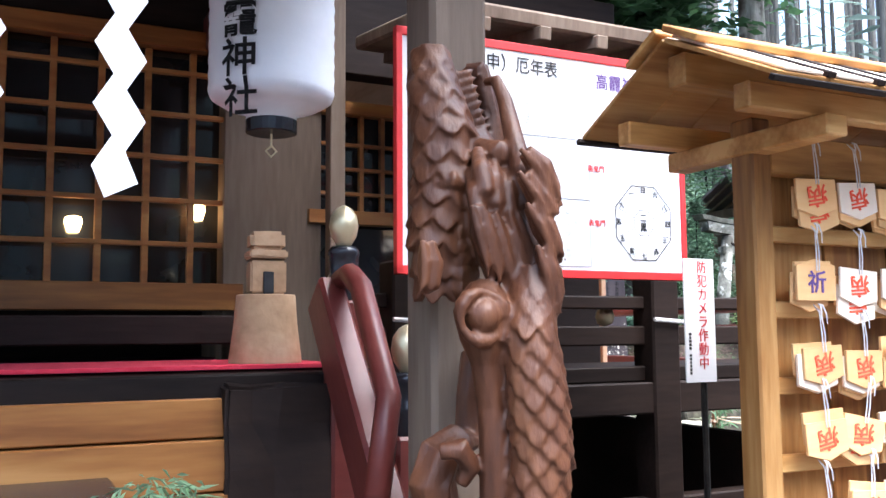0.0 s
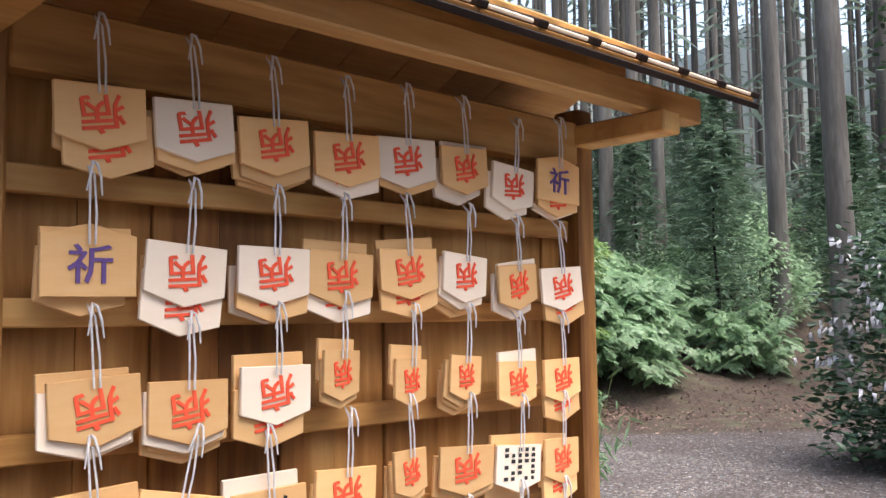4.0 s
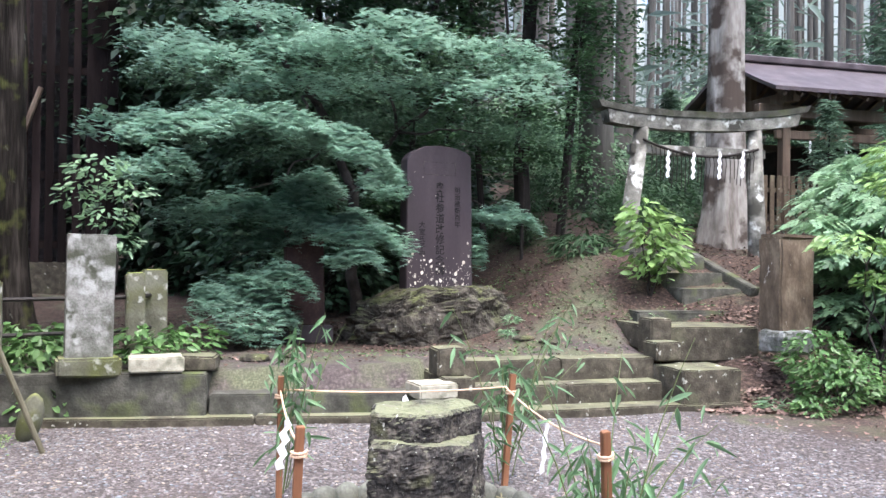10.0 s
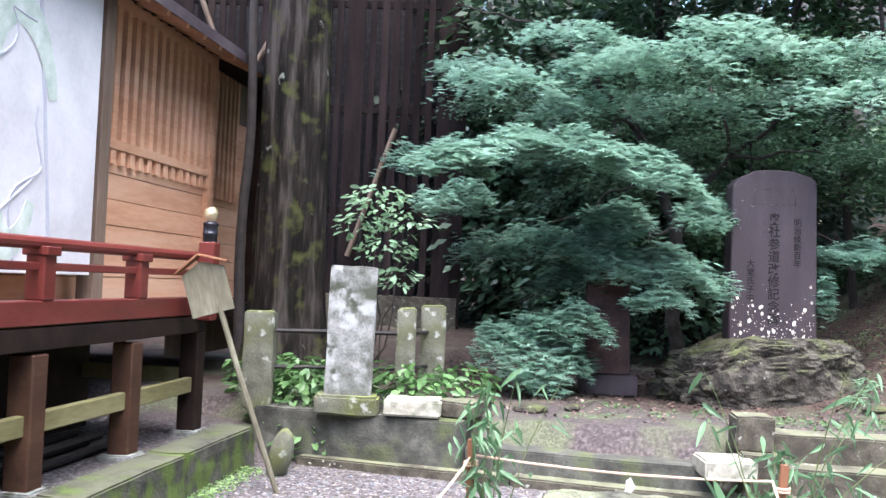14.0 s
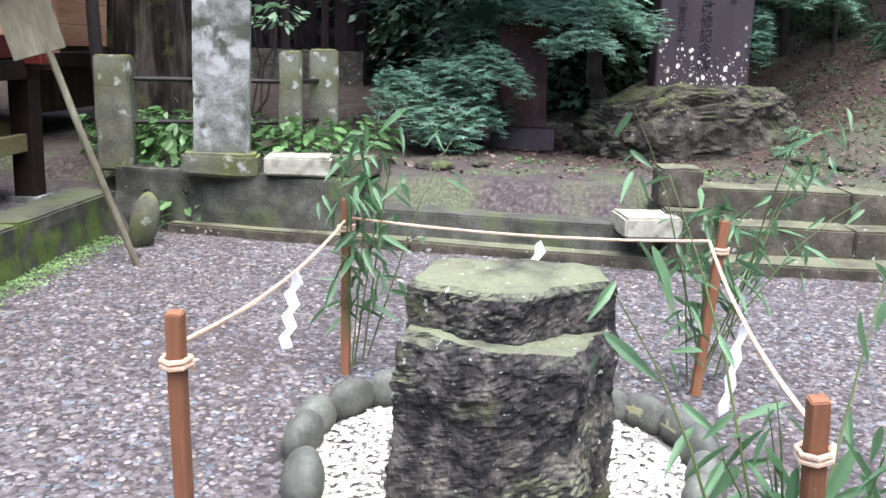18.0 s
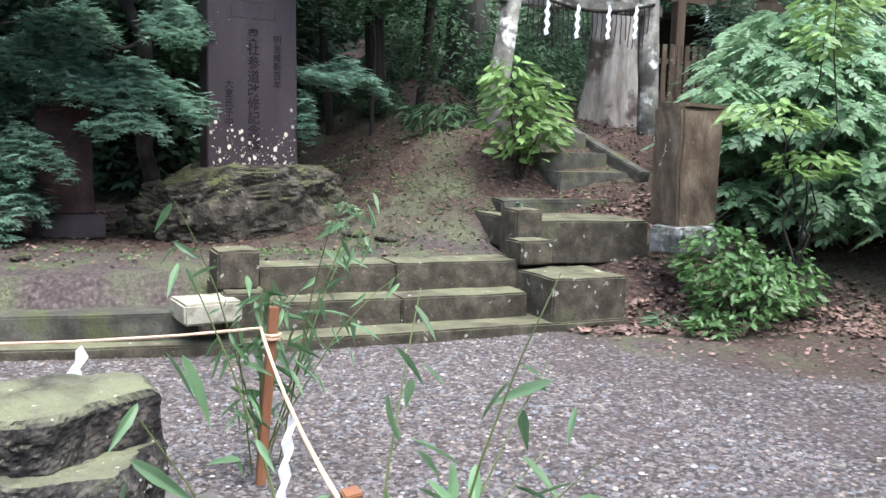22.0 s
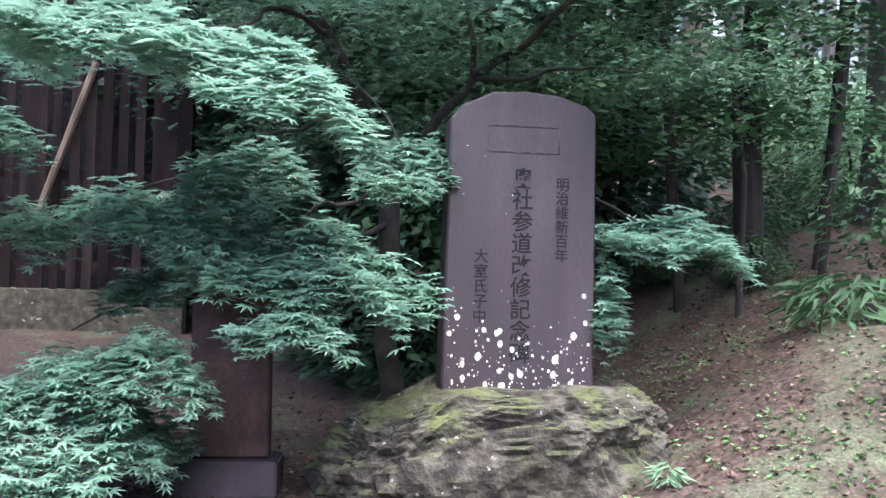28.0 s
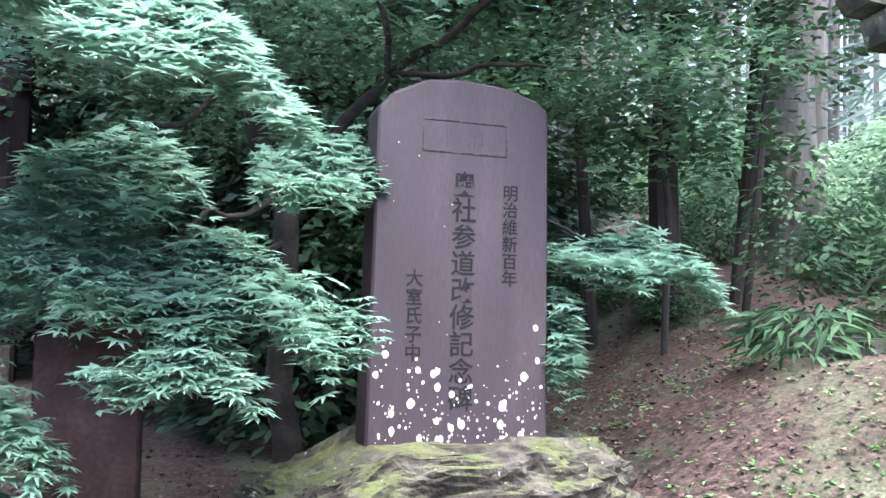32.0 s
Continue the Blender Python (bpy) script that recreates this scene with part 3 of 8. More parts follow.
def scatter(name, shape, faces, pos, rot, size, mat, parent=None, m=None):
    """Many small pieces in one mesh: the shape's points, turned by rot, sized and moved to pos."""
    shape = np.asarray(shape, float)
    k, c = len(shape), len(pos)
    v = np.einsum("nij,kj->nki", rot, shape) * np.asarray(size, float).reshape(c, 1, -1) + np.asarray(pos)[:, None, :]
    me = bpy.data.meshes.new(name)
    lens = [len(q) for q in faces]
    flat = np.concatenate([np.array(q) for q in faces])
    me.vertices.add(k * c)
    me.vertices.foreach_set("co", v.reshape(-1).astype(np.float32))
    me.loops.add(len(flat) * c)
    me.loops.foreach_set("vertex_index", (flat[None, :] + k * np.arange(c)[:, None]).reshape(-1).astype(np.int32))
    starts = np.concatenate([[0], np.cumsum(lens)[:-1]])
    me.polygons.add(len(faces) * c)
    me.polygons.foreach_set("loop_start", (starts[None, :] + len(flat) * np.arange(c)[:, None]).reshape(-1).astype(np.int32))
    me.materials.append(mat)
    me.update(calc_edges=True)
    me.validate()
    return link(name, me, parent, m)


def turns(c, tilt, yaw=None, lean=0.6):
    """Random turns for flat pieces: tilted from level by about tilt radians."""
    yaw = rng.uniform(0, 2 * np.pi, c) if yaw is None else yaw
    tx, ty = rng.normal(0, tilt, c), rng.normal(0, tilt * lean, c)
    cz, sz, cx, sx, cy, sy = np.cos(yaw), np.sin(yaw), np.cos(tx), np.sin(tx), np.cos(ty), np.sin(ty)
    z0, o1 = np.zeros(c), np.ones(c)
    rz = np.stack([np.stack([cz, -sz, z0], -1), np.stack([sz, cz, z0], -1), np.stack([z0, z0, o1], -1)], 1)
    rx = np.stack([np.stack([o1, z0, z0], -1), np.stack([z0, cx, -sx], -1), np.stack([z0, sx, cx], -1)], 1)
    ry = np.stack([np.stack([cy, z0, sy], -1), np.stack([z0, o1, z0], -1), np.stack([-sy, z0, cy], -1)], 1)
    return rz @ rx @ ry


OVAL = ([(0, 0, 0), (0.3, 0.2, 0.03), (0.75, 0.17, 0.0), (1, 0, -0.08), (0.75, -0.17, 0.0), (0.3, -0.2, 0.03)], [(0, 1, 2, 3), (0, 3, 4, 5)])
BLADE = ([(0, 0, 0), (0.3, 0.085, 0.02), (1, 0, -0.18), (0.3, -0.085, 0.02)], [(0, 3, 2), (0, 2, 1)])
PLAIN = ([(0, 0, 0), (0.5, 0.24, 0.04), (1, 0, -0.05), (0.5, -0.24, 0.04)], [(0, 3, 2, 1)])


def star_leaf():
    """A maple leaf of five long lobes and two short ones."""
    pts = [(0.0, 0.0, 0.0)]
    angles = [-125, -78, -38, 0, 38, 78, 125]
    reach = [0.42, 0.78, 0.97, 1.08, 0.97, 0.78, 0.42]
    for k, (a, r) in enumerate(zip(angles, reach)):
        a = radians(a)
        pts.append((r * math.cos(a), r * math.sin(a), -0.12 * r))
        if k < 6:
            b = radians((angles[k] + angles[k + 1]) / 2)
            pts.append((0.36 * math.cos(b), 0.36 * math.sin(b), 0.02))
    n = len(pts)
    return pts, [(0, k, k + 1) for k in range(1, n - 1)]


STAR = star_leaf()


def words(text, size, bold=0.0):
    """Flat letters, centred, as a mesh in x and z facing -y."""
    cu = bpy.data.curves.new("words", "FONT")
    cu.body, cu.size, cu.align_x, cu.align_y = text, size, "CENTER", "CENTER"
    cu.resolution_u = 2
    cu.offset = bold * size
    cu.extrude = 0.0008
    ob = bpy.data.objects.new("words", cu)
    scene.collection.objects.link(ob)
    dg = bpy.context.evaluated_depsgraph_get()
    me = bpy.data.meshes.new_from_object(ob.evaluated_get(dg))
    bpy.data.objects.remove(ob)
    bpy.data.curves.remove(cu)
    me.transform(pose(0, 0, 0, 90, 0, 0))
    me.materials.clear()
    return me


def lettering(name, text, size, mat, parent, m, bold=0.0):
    me = words(text, size, bold)
    me.materials.append(mat)
    return link(name, me, parent, m)


def bars(rows, width, height, mat, parent, m, name="writing", gap=0.35, fill=0.7):
    """Unreadable writing as small bars, in rows x columns."""
    bm = bmesh.new()
    nr, nc = rows
    for i in range(nr):
        for j in range(nc):
            if rng.random() < fill:
                w = width / nc * (1 - gap) * rng.uniform(0.7, 1)
                h = height / nr * (1 - gap)
                x = (j + 0.5) / nc * width - width / 2
                z = (i + 0.5) / nr * height - height / 2
                q = [bm.verts.new((x + a * w / 2, 0, z + b * h / 2)) for a, b in ((-1, -1), (1, -1), (1, 1), (-1, 1))]
                bm.faces.new(q)
    return tagged(part(name, bm, mat, parent, "", m), kind="stuff")


# ---- ground ----
def spaced(lo, a, b, hi, fine):
    mid = np.arange(a, b, fine)
    up, dn, st = [b], [a], fine
    while up[-1] < hi:
        st *= 1.22
        up.append(up[-1] + st)
    st = fine
    while dn[-1] > lo:
        st *= 1.22
        dn.append(dn[-1] - st)
    return np.unique(np.concatenate([dn, mid, up]))


def ground_material():
    """Gravel court, mossy earth and leaf litter, mixed by where they lie."""
    m = bpy.data.materials.new("ground")
    m.use_nodes = True
    nd, ln = m.node_tree.nodes, m.node_tree.links
    b = nd["Principled BSDF"]
    b.inputs["Roughness"].default_value = 0.92
    b.inputs["Specular IOR Level"].default_value = 0.25
    tc = nd.new("ShaderNodeTexCoord")

    def tex(sc, det=6.0):
        n = nd.new("ShaderNodeTexNoise")
        n.inputs["Scale"].default_value, n.inputs["Detail"].default_value = sc, det
        ln.new(tc.outputs["Object"], n.inputs["Vector"])
        return n.outputs["Fac"]

    def ramp(fac, rows):
        r = nd.new("ShaderNodeValToRGB")
        el = r.color_ramp.elements
        el[0].position, el[0].color = rows[0][0], (*rows[0][1], 1)
        el[1].position, el[1].color = rows[-1][0], (*rows[-1][1], 1)
        for p, c in rows[1:-1]:
            el.new(p).color = (*c, 1)
        ln.new(fac, r.inputs["Fac"])
        return r.outputs["Color"]

    def mix(f, a, c):
        x = nd.new("ShaderNodeMix")
        x.data_type = "RGBA"
        ln.new(f, x.inputs["Factor"])
        ln.new(a, x.inputs["A"])
        ln.new(c, x.inputs["B"])
        return x.outputs["Result"]

    def ranged(f, lo, hi):
        x = nd.new("ShaderNodeMapRange")
        x.inputs["From Min"].default_value, x.inputs["From Max"].default_value = lo, hi
        ln.new(f, x.inputs["Value"])
        return x.outputs[0]

    def zone(name):
        x = nd.new("ShaderNodeAttribute")
        x.attribute_name = name
        return x.outputs["Fac"]

    vo = nd.new("ShaderNodeTexVoronoi")
    vo.inputs["Scale"].default_value = 48
    ln.new(tc.outputs["Object"], vo.inputs["Vector"])
    sep = nd.new("ShaderNodeSeparateColor")
    ln.new(vo.outputs["Color"], sep.inputs[0])
    stones = ramp(sep.outputs[0], [(0.0, (0.03, 0.026, 0.025)), (0.5, (0.068, 0.059, 0.057)), (0.85, (0.12, 0.106, 0.104)), (1.0, (0.19, 0.175, 0.173))])
    earth = ramp(tex(30), [(0.3, (0.034, 0.027, 0.026)), (0.55, (0.075, 0.061, 0.058)), (0.75, (0.145, 0.122, 0.117))])
    court = mix(ranged(tex(1.3), 0.48, 0.68), stones, earth)
    moss = ramp(tex(55), [(0.3, (0.045, 0.048, 0.028)), (0.55, (0.092, 0.10, 0.06)), (0.8, (0.18, 0.19, 0.125))])
    soil = mix(ranged(tex(2.2), 0.47, 0.63), earth, moss)
    litter = ramp(tex(26, 9), [(0.3, (0.018, 0.013, 0.010)), (0.5, (0.048, 0.032, 0.025)), (0.64, (0.09, 0.06, 0.047)), (0.8, (0.15, 0.105, 0.085))])
    litter = mix(ranged(tex(1.7), 0.52, 0.70), litter, moss)
    col = mix(zone("court"), soil, court)
    col = mix(zone("litter"), col, litter)
    ln.new(col, b.inputs["Base Color"])
    bp = nd.new("ShaderNodeBump")
    bp.inputs["Strength"].default_value, bp.inputs["Distance"].default_value = 0.7, 0.02
    ln.new(tex(48, 8), bp.inputs["Height"])
    ln.new(bp.outputs[0], b.inputs["Normal"])
    return m


gs, gn = spaced(-380, -5.0, 9.0, 420, 0.14), spaced(-380, -4.6, 6.6, 420, 0.14)
SS, NN = np.meshgrid(gs, gn)
ZZ = ground_z(SS, NN)
verts = np.stack([SS.ravel(), NN.ravel(), ZZ.ravel()], -1)
w = len(gs)
idx = np.arange(w * len(gn)).reshape(len(gn), w)
quads = np.stack([idx[:-1, :-1].ravel(), idx[:-1, 1:].ravel(), idx[1:, 1:].ravel(), idx[1:, :-1].ravel()], -1)
me = mesh_of("ground", verts, quads, ground_material(), True)
edge = -0.15 - 0.33 * (np.clip(SS, 2.6, 7.5) - 2.6)
kerbline = np.where(SS > 0, 0.3, 0.10 - 0.15 * np.clip(SS, -4, 0))


def gravel_edge(s):
    """The line beyond which the gravel of the court gives way to trodden earth."""
    return np.interp(s, (2.3, 2.6, 3.9, 5.2, 6.4, 9.0), (0.3, -0.85, -2.1, -3.2, -4.6, -7.0))


court = sm(0.15, -0.25, NN - np.where(SS > 2.3, gravel_edge(SS), kerbline) + 0.16 * wob(SS, NN, 3.0)) * sm(10.5, 8.0, SS)
litter = np.clip(sm(2.35, 2.9, SS) * sm(-0.3, 0.3, NN - edge) * sm(5.2, 3.6, SS) + sm(1.4, 2.4, NN + 0.35 * wob(SS, NN, 2.2)), 0, 1)
# disc under the evergreen: brown soil, with the bush's shade painted as dark litter
litter = np.maximum(litter, sm(2.6, 1.7, np.hypot(SS - 4.1, NN + 6.4)))
litter = np.maximum(litter, np.maximum(sm(7, 12, NN + SS) * 0.8, 0.75 * sm(2.6, 3.4, SS)) * (1 - court))
for name, val in (("court", court), ("litter", litter)):
    a = me.attributes.new(name, "FLOAT", "POINT")
    a.data.foreach_set("value", val.ravel().astype(np.float32))
ground = tagged(link("ground", me, None, PLAN), "gravel court, mossy earth and leaf litter", "ground", kind="structure")

# loose stones of the court, thickest round the sacred rock
STONE = ([(math.cos(k * 1.2566) * r, math.sin(k * 1.2566) * r, z) for r, z in ((1.0, 0.0), (0.66, 0.55)) for k in range(5)],
         [(k, (k + 1) % 5, 5 + (k + 1) % 5, 5 + k) for k in range(5)] + [(5, 6, 7, 8, 9)])


def stones(name, s, n, size, mat, label, z=None):
    c = len(s)
    zz = ground_z(s, n) if z is None else z
    flat = np.stack([size, size * rng.uniform(0.55, 0.95, c), size * rng.uniform(0.4, 0.75, c)], -1)
    tr = turns(c, 0.2) * flat[:, None, :]
    ob = scatter(name, STONE[0], STONE[1], np.stack([s, n, zz - 0.12 * size], -1), tr, np.ones(c), mat, None, PLAN)
    ob.data.polygons.foreach_set("use_smooth", np.ones(len(ob.data.polygons), bool))
    return tagged(ob, label, "gravel", kind="stuff")


def court_gravel(s, n, size):
    """Mixed river gravel: mostly grey, with tan, slate-blue and pale stones among it."""
    pick = rng.random(len(s))
    for lo, hi, mat, word in ((0, 0.74, "pebble", "grey"), (0.74, 0.85, "tan_pebble", "tan"), (0.85, 0.975, "blue_pebble", "slate-blue"), (0.975, 1, "pale_pebble", "pale")):
        ok = (pick >= lo) & (pick < hi)
        stones("gravel", s[ok], n[ok], size[ok], M[mat], word + " pebbles lying loose on the court")


c = 62000
s, n = rng.uniform(-3.55, 2.2, c), rng.uniform(-4.4, 0.5, c)
thin = wob(s, n, 1.5, 3) + rng.uniform(-0.5, 0.5, c)
ok = (n < 0.05 - 0.15 * np.clip(s, -4, 0)) & (np.hypot(s + 1.05, n + 2.9) > 0.72) & (thin < 0.38)
court_gravel(s[ok], n[ok], 0.008 + 0.012 * rng.random(ok.sum()) ** 1.5 + 0.010 * (rng.random(ok.sum()) < 0.02))
c = 26000
s, n = rng.uniform(-2.5, 7.0, c), rng.uniform(-7.5, 0.2, c)
ok = (n < gravel_edge(s) - 0.1 + 0.3 * rng.normal(0, 1, c) * (s > 2.4)) & ~((s < 2.2) & (n > -4.4) & (s > -3.5))
court_gravel(s[ok], n[ok], rng.uniform(0.009, 0.020, ok.sum()))

# dead leaves
LEAF = ([(0, 0, 0.2), (0.5, 0.28, 0.0), (1, 0, 0.25), (0.5, -0.28, 0.05)], [(0, 1, 2, 3)])


def litter_on(s, n, label, size=(0.03, 0.075), mat=None):
    c = len(s)
    pos = np.stack([s, n, ground_z(s, n) + 0.012], -1)
    ob = scatter("leaf_litter", LEAF[0], LEAF[1], pos, turns(c, 0.35), rng.uniform(*size, c), mat or M["dirt"], None, PLAN)
    tagged(ob, label, "dead leaves", kind="stuff")


c = 4200
s, n = rng.uniform(2.45, 5.2, c), rng.uniform(-1.2, 1.6, c)
ok = (n > -0.2 - 0.33 * (s - 2.6) + 0.12 * wob(s, n, 4)) & ~((s < 3.5) & (n > 0.35))
litter_on(s[ok], n[ok], "brown fallen leaves below the bushes", (0.04, 0.09), M["dirt_pale"])
c = 9000
s, n = rng.uniform(-3, 6, c), rng.uniform(0.9, 6.5, c)
ok = rng.random(c) < np.clip(0.18 + 0.7 * sm(1.2, 2.6, n + 0.3 * s), 0, 1)
litter_on(s[ok], n[ok], "brown fallen leaves on the slope", (0.025, 0.06))
patchy = np.random.default_rng(21)
s, n = patchy.uniform(-2.5, 5.0, 5200), patchy.uniform(0.8, 5.5, 5200)
ok = (patchy.random(5200) < np.clip(0.35 + 0.9 * wob(s, n, 2.7, 6), 0.06, 1)) & ((n > 1.6) | (s < 2.3))
litter_on(s[ok], n[ok], "pale and reddish fallen leaves strewn over slope and terrace", (0.022, 0.055), M["dirt_pale"])
c = 7000
s, n = rng.uniform(4, 14, c), rng.uniform(-3, 7, c)
ok = n > -0.6 - 0.33 * (np.clip(s, 2.6, 7.5) - 2.6)
litter_on(s[ok], n[ok], "brown fallen leaves along the woodland path", (0.03, 0.08))

c = 5000
s, n = rng.uniform(2.4, 9.5, c), rng.uniform(-6.5, 0.2, c)
ok = (n > gravel_edge(s) - 0.25) & (n < 0.2 - 0.33 * (np.clip(s, 2.6, 7.5) - 2.6)) & (rng.random(c) < 0.55 + 0.4 * wob(s, n, 2.1, 1))
litter_on(s[ok], n[ok], "brown fallen leaves trodden into the earth path", (0.025, 0.065), M["dirt_pale"])

# leaves strewn under the evergreen, also to paint its shade on the ground
c = 1500
a, r = rng.uniform(0, 2 * np.pi, c), 2.1 * np.sqrt(rng.random(c))
litter_on(4.0 + r * np.cos(a), -6.35 + r * np.sin(a), "brown fallen leaves darkening the shaded ground under the evergreen")

# small plants on the mossy slope
c = 6000
s, n = rng.uniform(-1.2, 3.8, c), rng.uniform(1.0, 6.2, c)
ok = (rng.random(c) < 0.2 + 0.8 * (wob(s, n, 2.4, 4) > 0.1)) & ((s > 1.3) | (n < 2.0))
pos = np.stack([s[ok], n[ok], ground_z(s[ok], n[ok]) + 0.015], -1)
ob = scatter("moss_and_weeds", OVAL[0], OVAL[1], np.repeat(pos, 3, 0), turns(3 * ok.sum(), 0.5), rng.uniform(0.015, 0.04, 3 * ok.sum()), L["glossy"], None, PLAN)
tagged(ob, "low green weeds and moss on the slope", "weeds", kind="stuff")


# ---- stone steps and kerbs ----
def slab(name, parent, s0, s1, n0, n1, z0, z1, rough=0.012, cuts=5, seed=0, mat=None, label=""):
    bm = box(s1 - s0, n1 - n0, z1 - z0, ((s0 + s1) / 2, (n0 + n1) / 2, z0), 0.012, rough, seed, cuts)
    return part(name, bm, mat or M["stone"], parent, label, None, False)


steps = thing("stone_steps", PLAN, "worn grey stone steps with mossy treads", "steps", kind="structure")
slab("step_slab", steps, 0.1, 2.95, 0.0, 0.5, -0.1, 0.075, seed=1)
slab("step_slab", steps, 0.3, 1.25, 0.28, 0.8, -0.1, 0.255, seed=2)
slab("step_slab", steps, 1.255, 2.25, 0.285, 0.8, -0.1, 0.25, seed=3)
slab("step_slab", steps, 0.32, 1.3, 0.56, 0.9, -0.1, 0.455, seed=4)
slab("step_slab", steps, 1.305, 2.32, 0.565, 0.9, -0.1, 0.45, seed=5)
slab("cheek_block", steps, 0.02, 0.3, 0.12, 0.9, -0.1, 0.36, seed=6)
slab("landing_block", steps, 2.3, 2.93, 0.02, 0.62, -0.1, 0.385, seed=7)


def block(name, s, n, z, sx, sy, sz, label, category, rz=0.0, seed=0, mat=None, rough=0.01, group=""):
    return single(name, box(sx, sy, sz, (0, 0, 0), 0.015, rough, seed, 3), mat or M["stone"], at(s, n, z, 0, 0, rz), label, category, group)


block("stone_block", 0.13, 0.42, 0.355, 0.27, 0.28, 0.25, "small square grey stone block on the step's cheek", "stone block", 2, 1)
block("flat_stone", -0.1, 0.12, 0.21, 0.36, 0.34, 0.13, "flat pale stone resting on the kerb", "stone", 8, 2, M["pale_stone"], 0.008)
block("stone_block", 2.44, 0.64, 0.41, 0.29, 0.26, 0.19, "low square stone block beside the steps", "stone block", 3, 3)
block("stone_post", 2.55, 0.98, 0.42, 0.25, 0.25, 0.385, "short stone post spotted with pale lichen", "stone post", 3, 4)
block("stone_post", 2.62, 2.2, 0.55, 0.28, 0.28, 0.28, "short mossy stone post at the foot of the path", "stone post", 0, 5)
block("stone_kerb", 2.60, 1.56, 0.46, 0.16, 1.0, 0.26, "low mossy stone kerb between two posts", "kerb", 0, 6)
block("stone_slab", 3.2, 1.32, 0.35, 1.08, 0.88, 0.36, "wide worn stone slab forming a step", "stone step", -5, 7)
block("stone_kerb", 3.5, 1.80, 0.55, 1.62, 0.10, 0.205, "thin stone kerb edging the earth tread", "kerb", -4, 8)
kerb = thing("stone_kerb", PLAN @ pose(0, 0.10, 0, 0, 0, -8.5), "dark mossy stone kerb along the terrace", "kerb", kind="structure")
slab("kerb_stone", kerb, -3.75, -2.0, 0.02, 0.4, -0.1, 0.42, 0.02, seed=11, mat=M["damp_kerb"])
slab("kerb_stone", kerb, -1.98, -0.15, 0.06, 0.34, -0.1, 0.24, 0.012, seed=12, mat=M["damp_kerb"])
slab("foot_slab", kerb, -3.3, -1.6, -0.09, 0.2, -0.1, 0.07, 0.012, seed=13)
slab("foot_slab", kerb, -1.59, 0.05, -0.09, 0.2, -0.1, 0.075, 0.012, seed=14)
block("flat_stone", -2.38, 0.62, 0.43, 0.44, 0.34, 0.13, "flat mossy pale stone lying on the terrace", "stone", 4, 15, M["pale_stone"], 0.008)
block("flat_stone", -2.02, 0.72, 0.42, 0.3, 0.3, 0.13, "rough grey stone lying on the terrace", "stone", -12, 16, None, 0.012)
for k, (s, n, r) in enumerate(((1.45, 1.85, 0.09), (-1.5, 1.3, 0.12), (-1.15, 1.45, 0.07), (1.6, 1.55, 0.08))):
    single("stone", boulder(r * 1.5, r, r * 0.45, k + 20, 2), M["base_rock"], at(s, n, gz(s, n) + 0.02, 0, 0, 40 * k), "small rough stone lying on the terrace", "stone")

# upper stair under the torii
single("landing_slab", box(1.6, 0.75, 0.3, (0, 0, 0), 0.02, 0.02, 31, 5), M["damp_kerb"], at(3.55, 1.98, 0.53, 0, 0, -4), "grey stone landing scattered with dead leaves", "earth step", kind="structure")
upper = thing("upper_stair", PLAN, "narrow concrete stair climbing through the torii", "stairs", kind="structure")
for k in range(6):
    s0, n0 = 4.27 - 0.035 * k - 0.004 * k * k, 1.95 + 0.33 * k
    t_ = slab("stair_tread", upper, -0.85, 0.0, 0, 0.5, -0.3, 0.0, 0.008, 3, 30 + k, M["damp_kerb"])
    t_.matrix_basis = pose(s0, n0, max((0.90, 0.915, 1.14, 1.28, 1.42, 1.56)[k], gz(s0 - 0.4, n0 + 0.2) + (0.012 if k < 2 else 0.04)), 0, 0, 6 + k)


def beam(name, parent, a, b, w, h, mat):
    a, b = Vector(a), Vector(b)
    d = b - a
    bm = box(d.length, w, h, (d.length / 2, 0, -h), 0.012, 0.008, 2, 4)
    return part(name, bm, mat, parent, "sloping stone kerb", Matrix.Translation(a) @ d.to_track_quat("X", "Z").to_matrix().to_4x4())


for p_, q_ in (((4.36, 1.8, 1.08), (4.23, 3.7, 1.74)),):
    beam("stair_kerb", upper, p_, q_, 0.13, 0.5, M["damp_kerb"])

# square weathered post on a pale foot
pier = thing("stone_pillar", at(3.72, 0.42, 0.5, 0, 0, 4), "tall square tan stone post on a pale foot", "stone pillar")
part("shaft", box(0.42, 0.34, 0.95, (0, 0, 0.2), 0.02, 0.02, 3, 6), M["post"], pier)
part("cap", box(0.43, 0.35, 0.035, (0, 0, 1.145), 0.015, 0.012, 6, 5), M["post"], pier, "worn mossy top", pose(0, 0, 0, 0, 2, 0))
part("foot", box(0.36, 0.4, 0.22, (-0.1, -0.12, 0), 0.02, 0.03, 5, 3), M["lichen_stone"], pier, "pale lichen-covered foot stone")


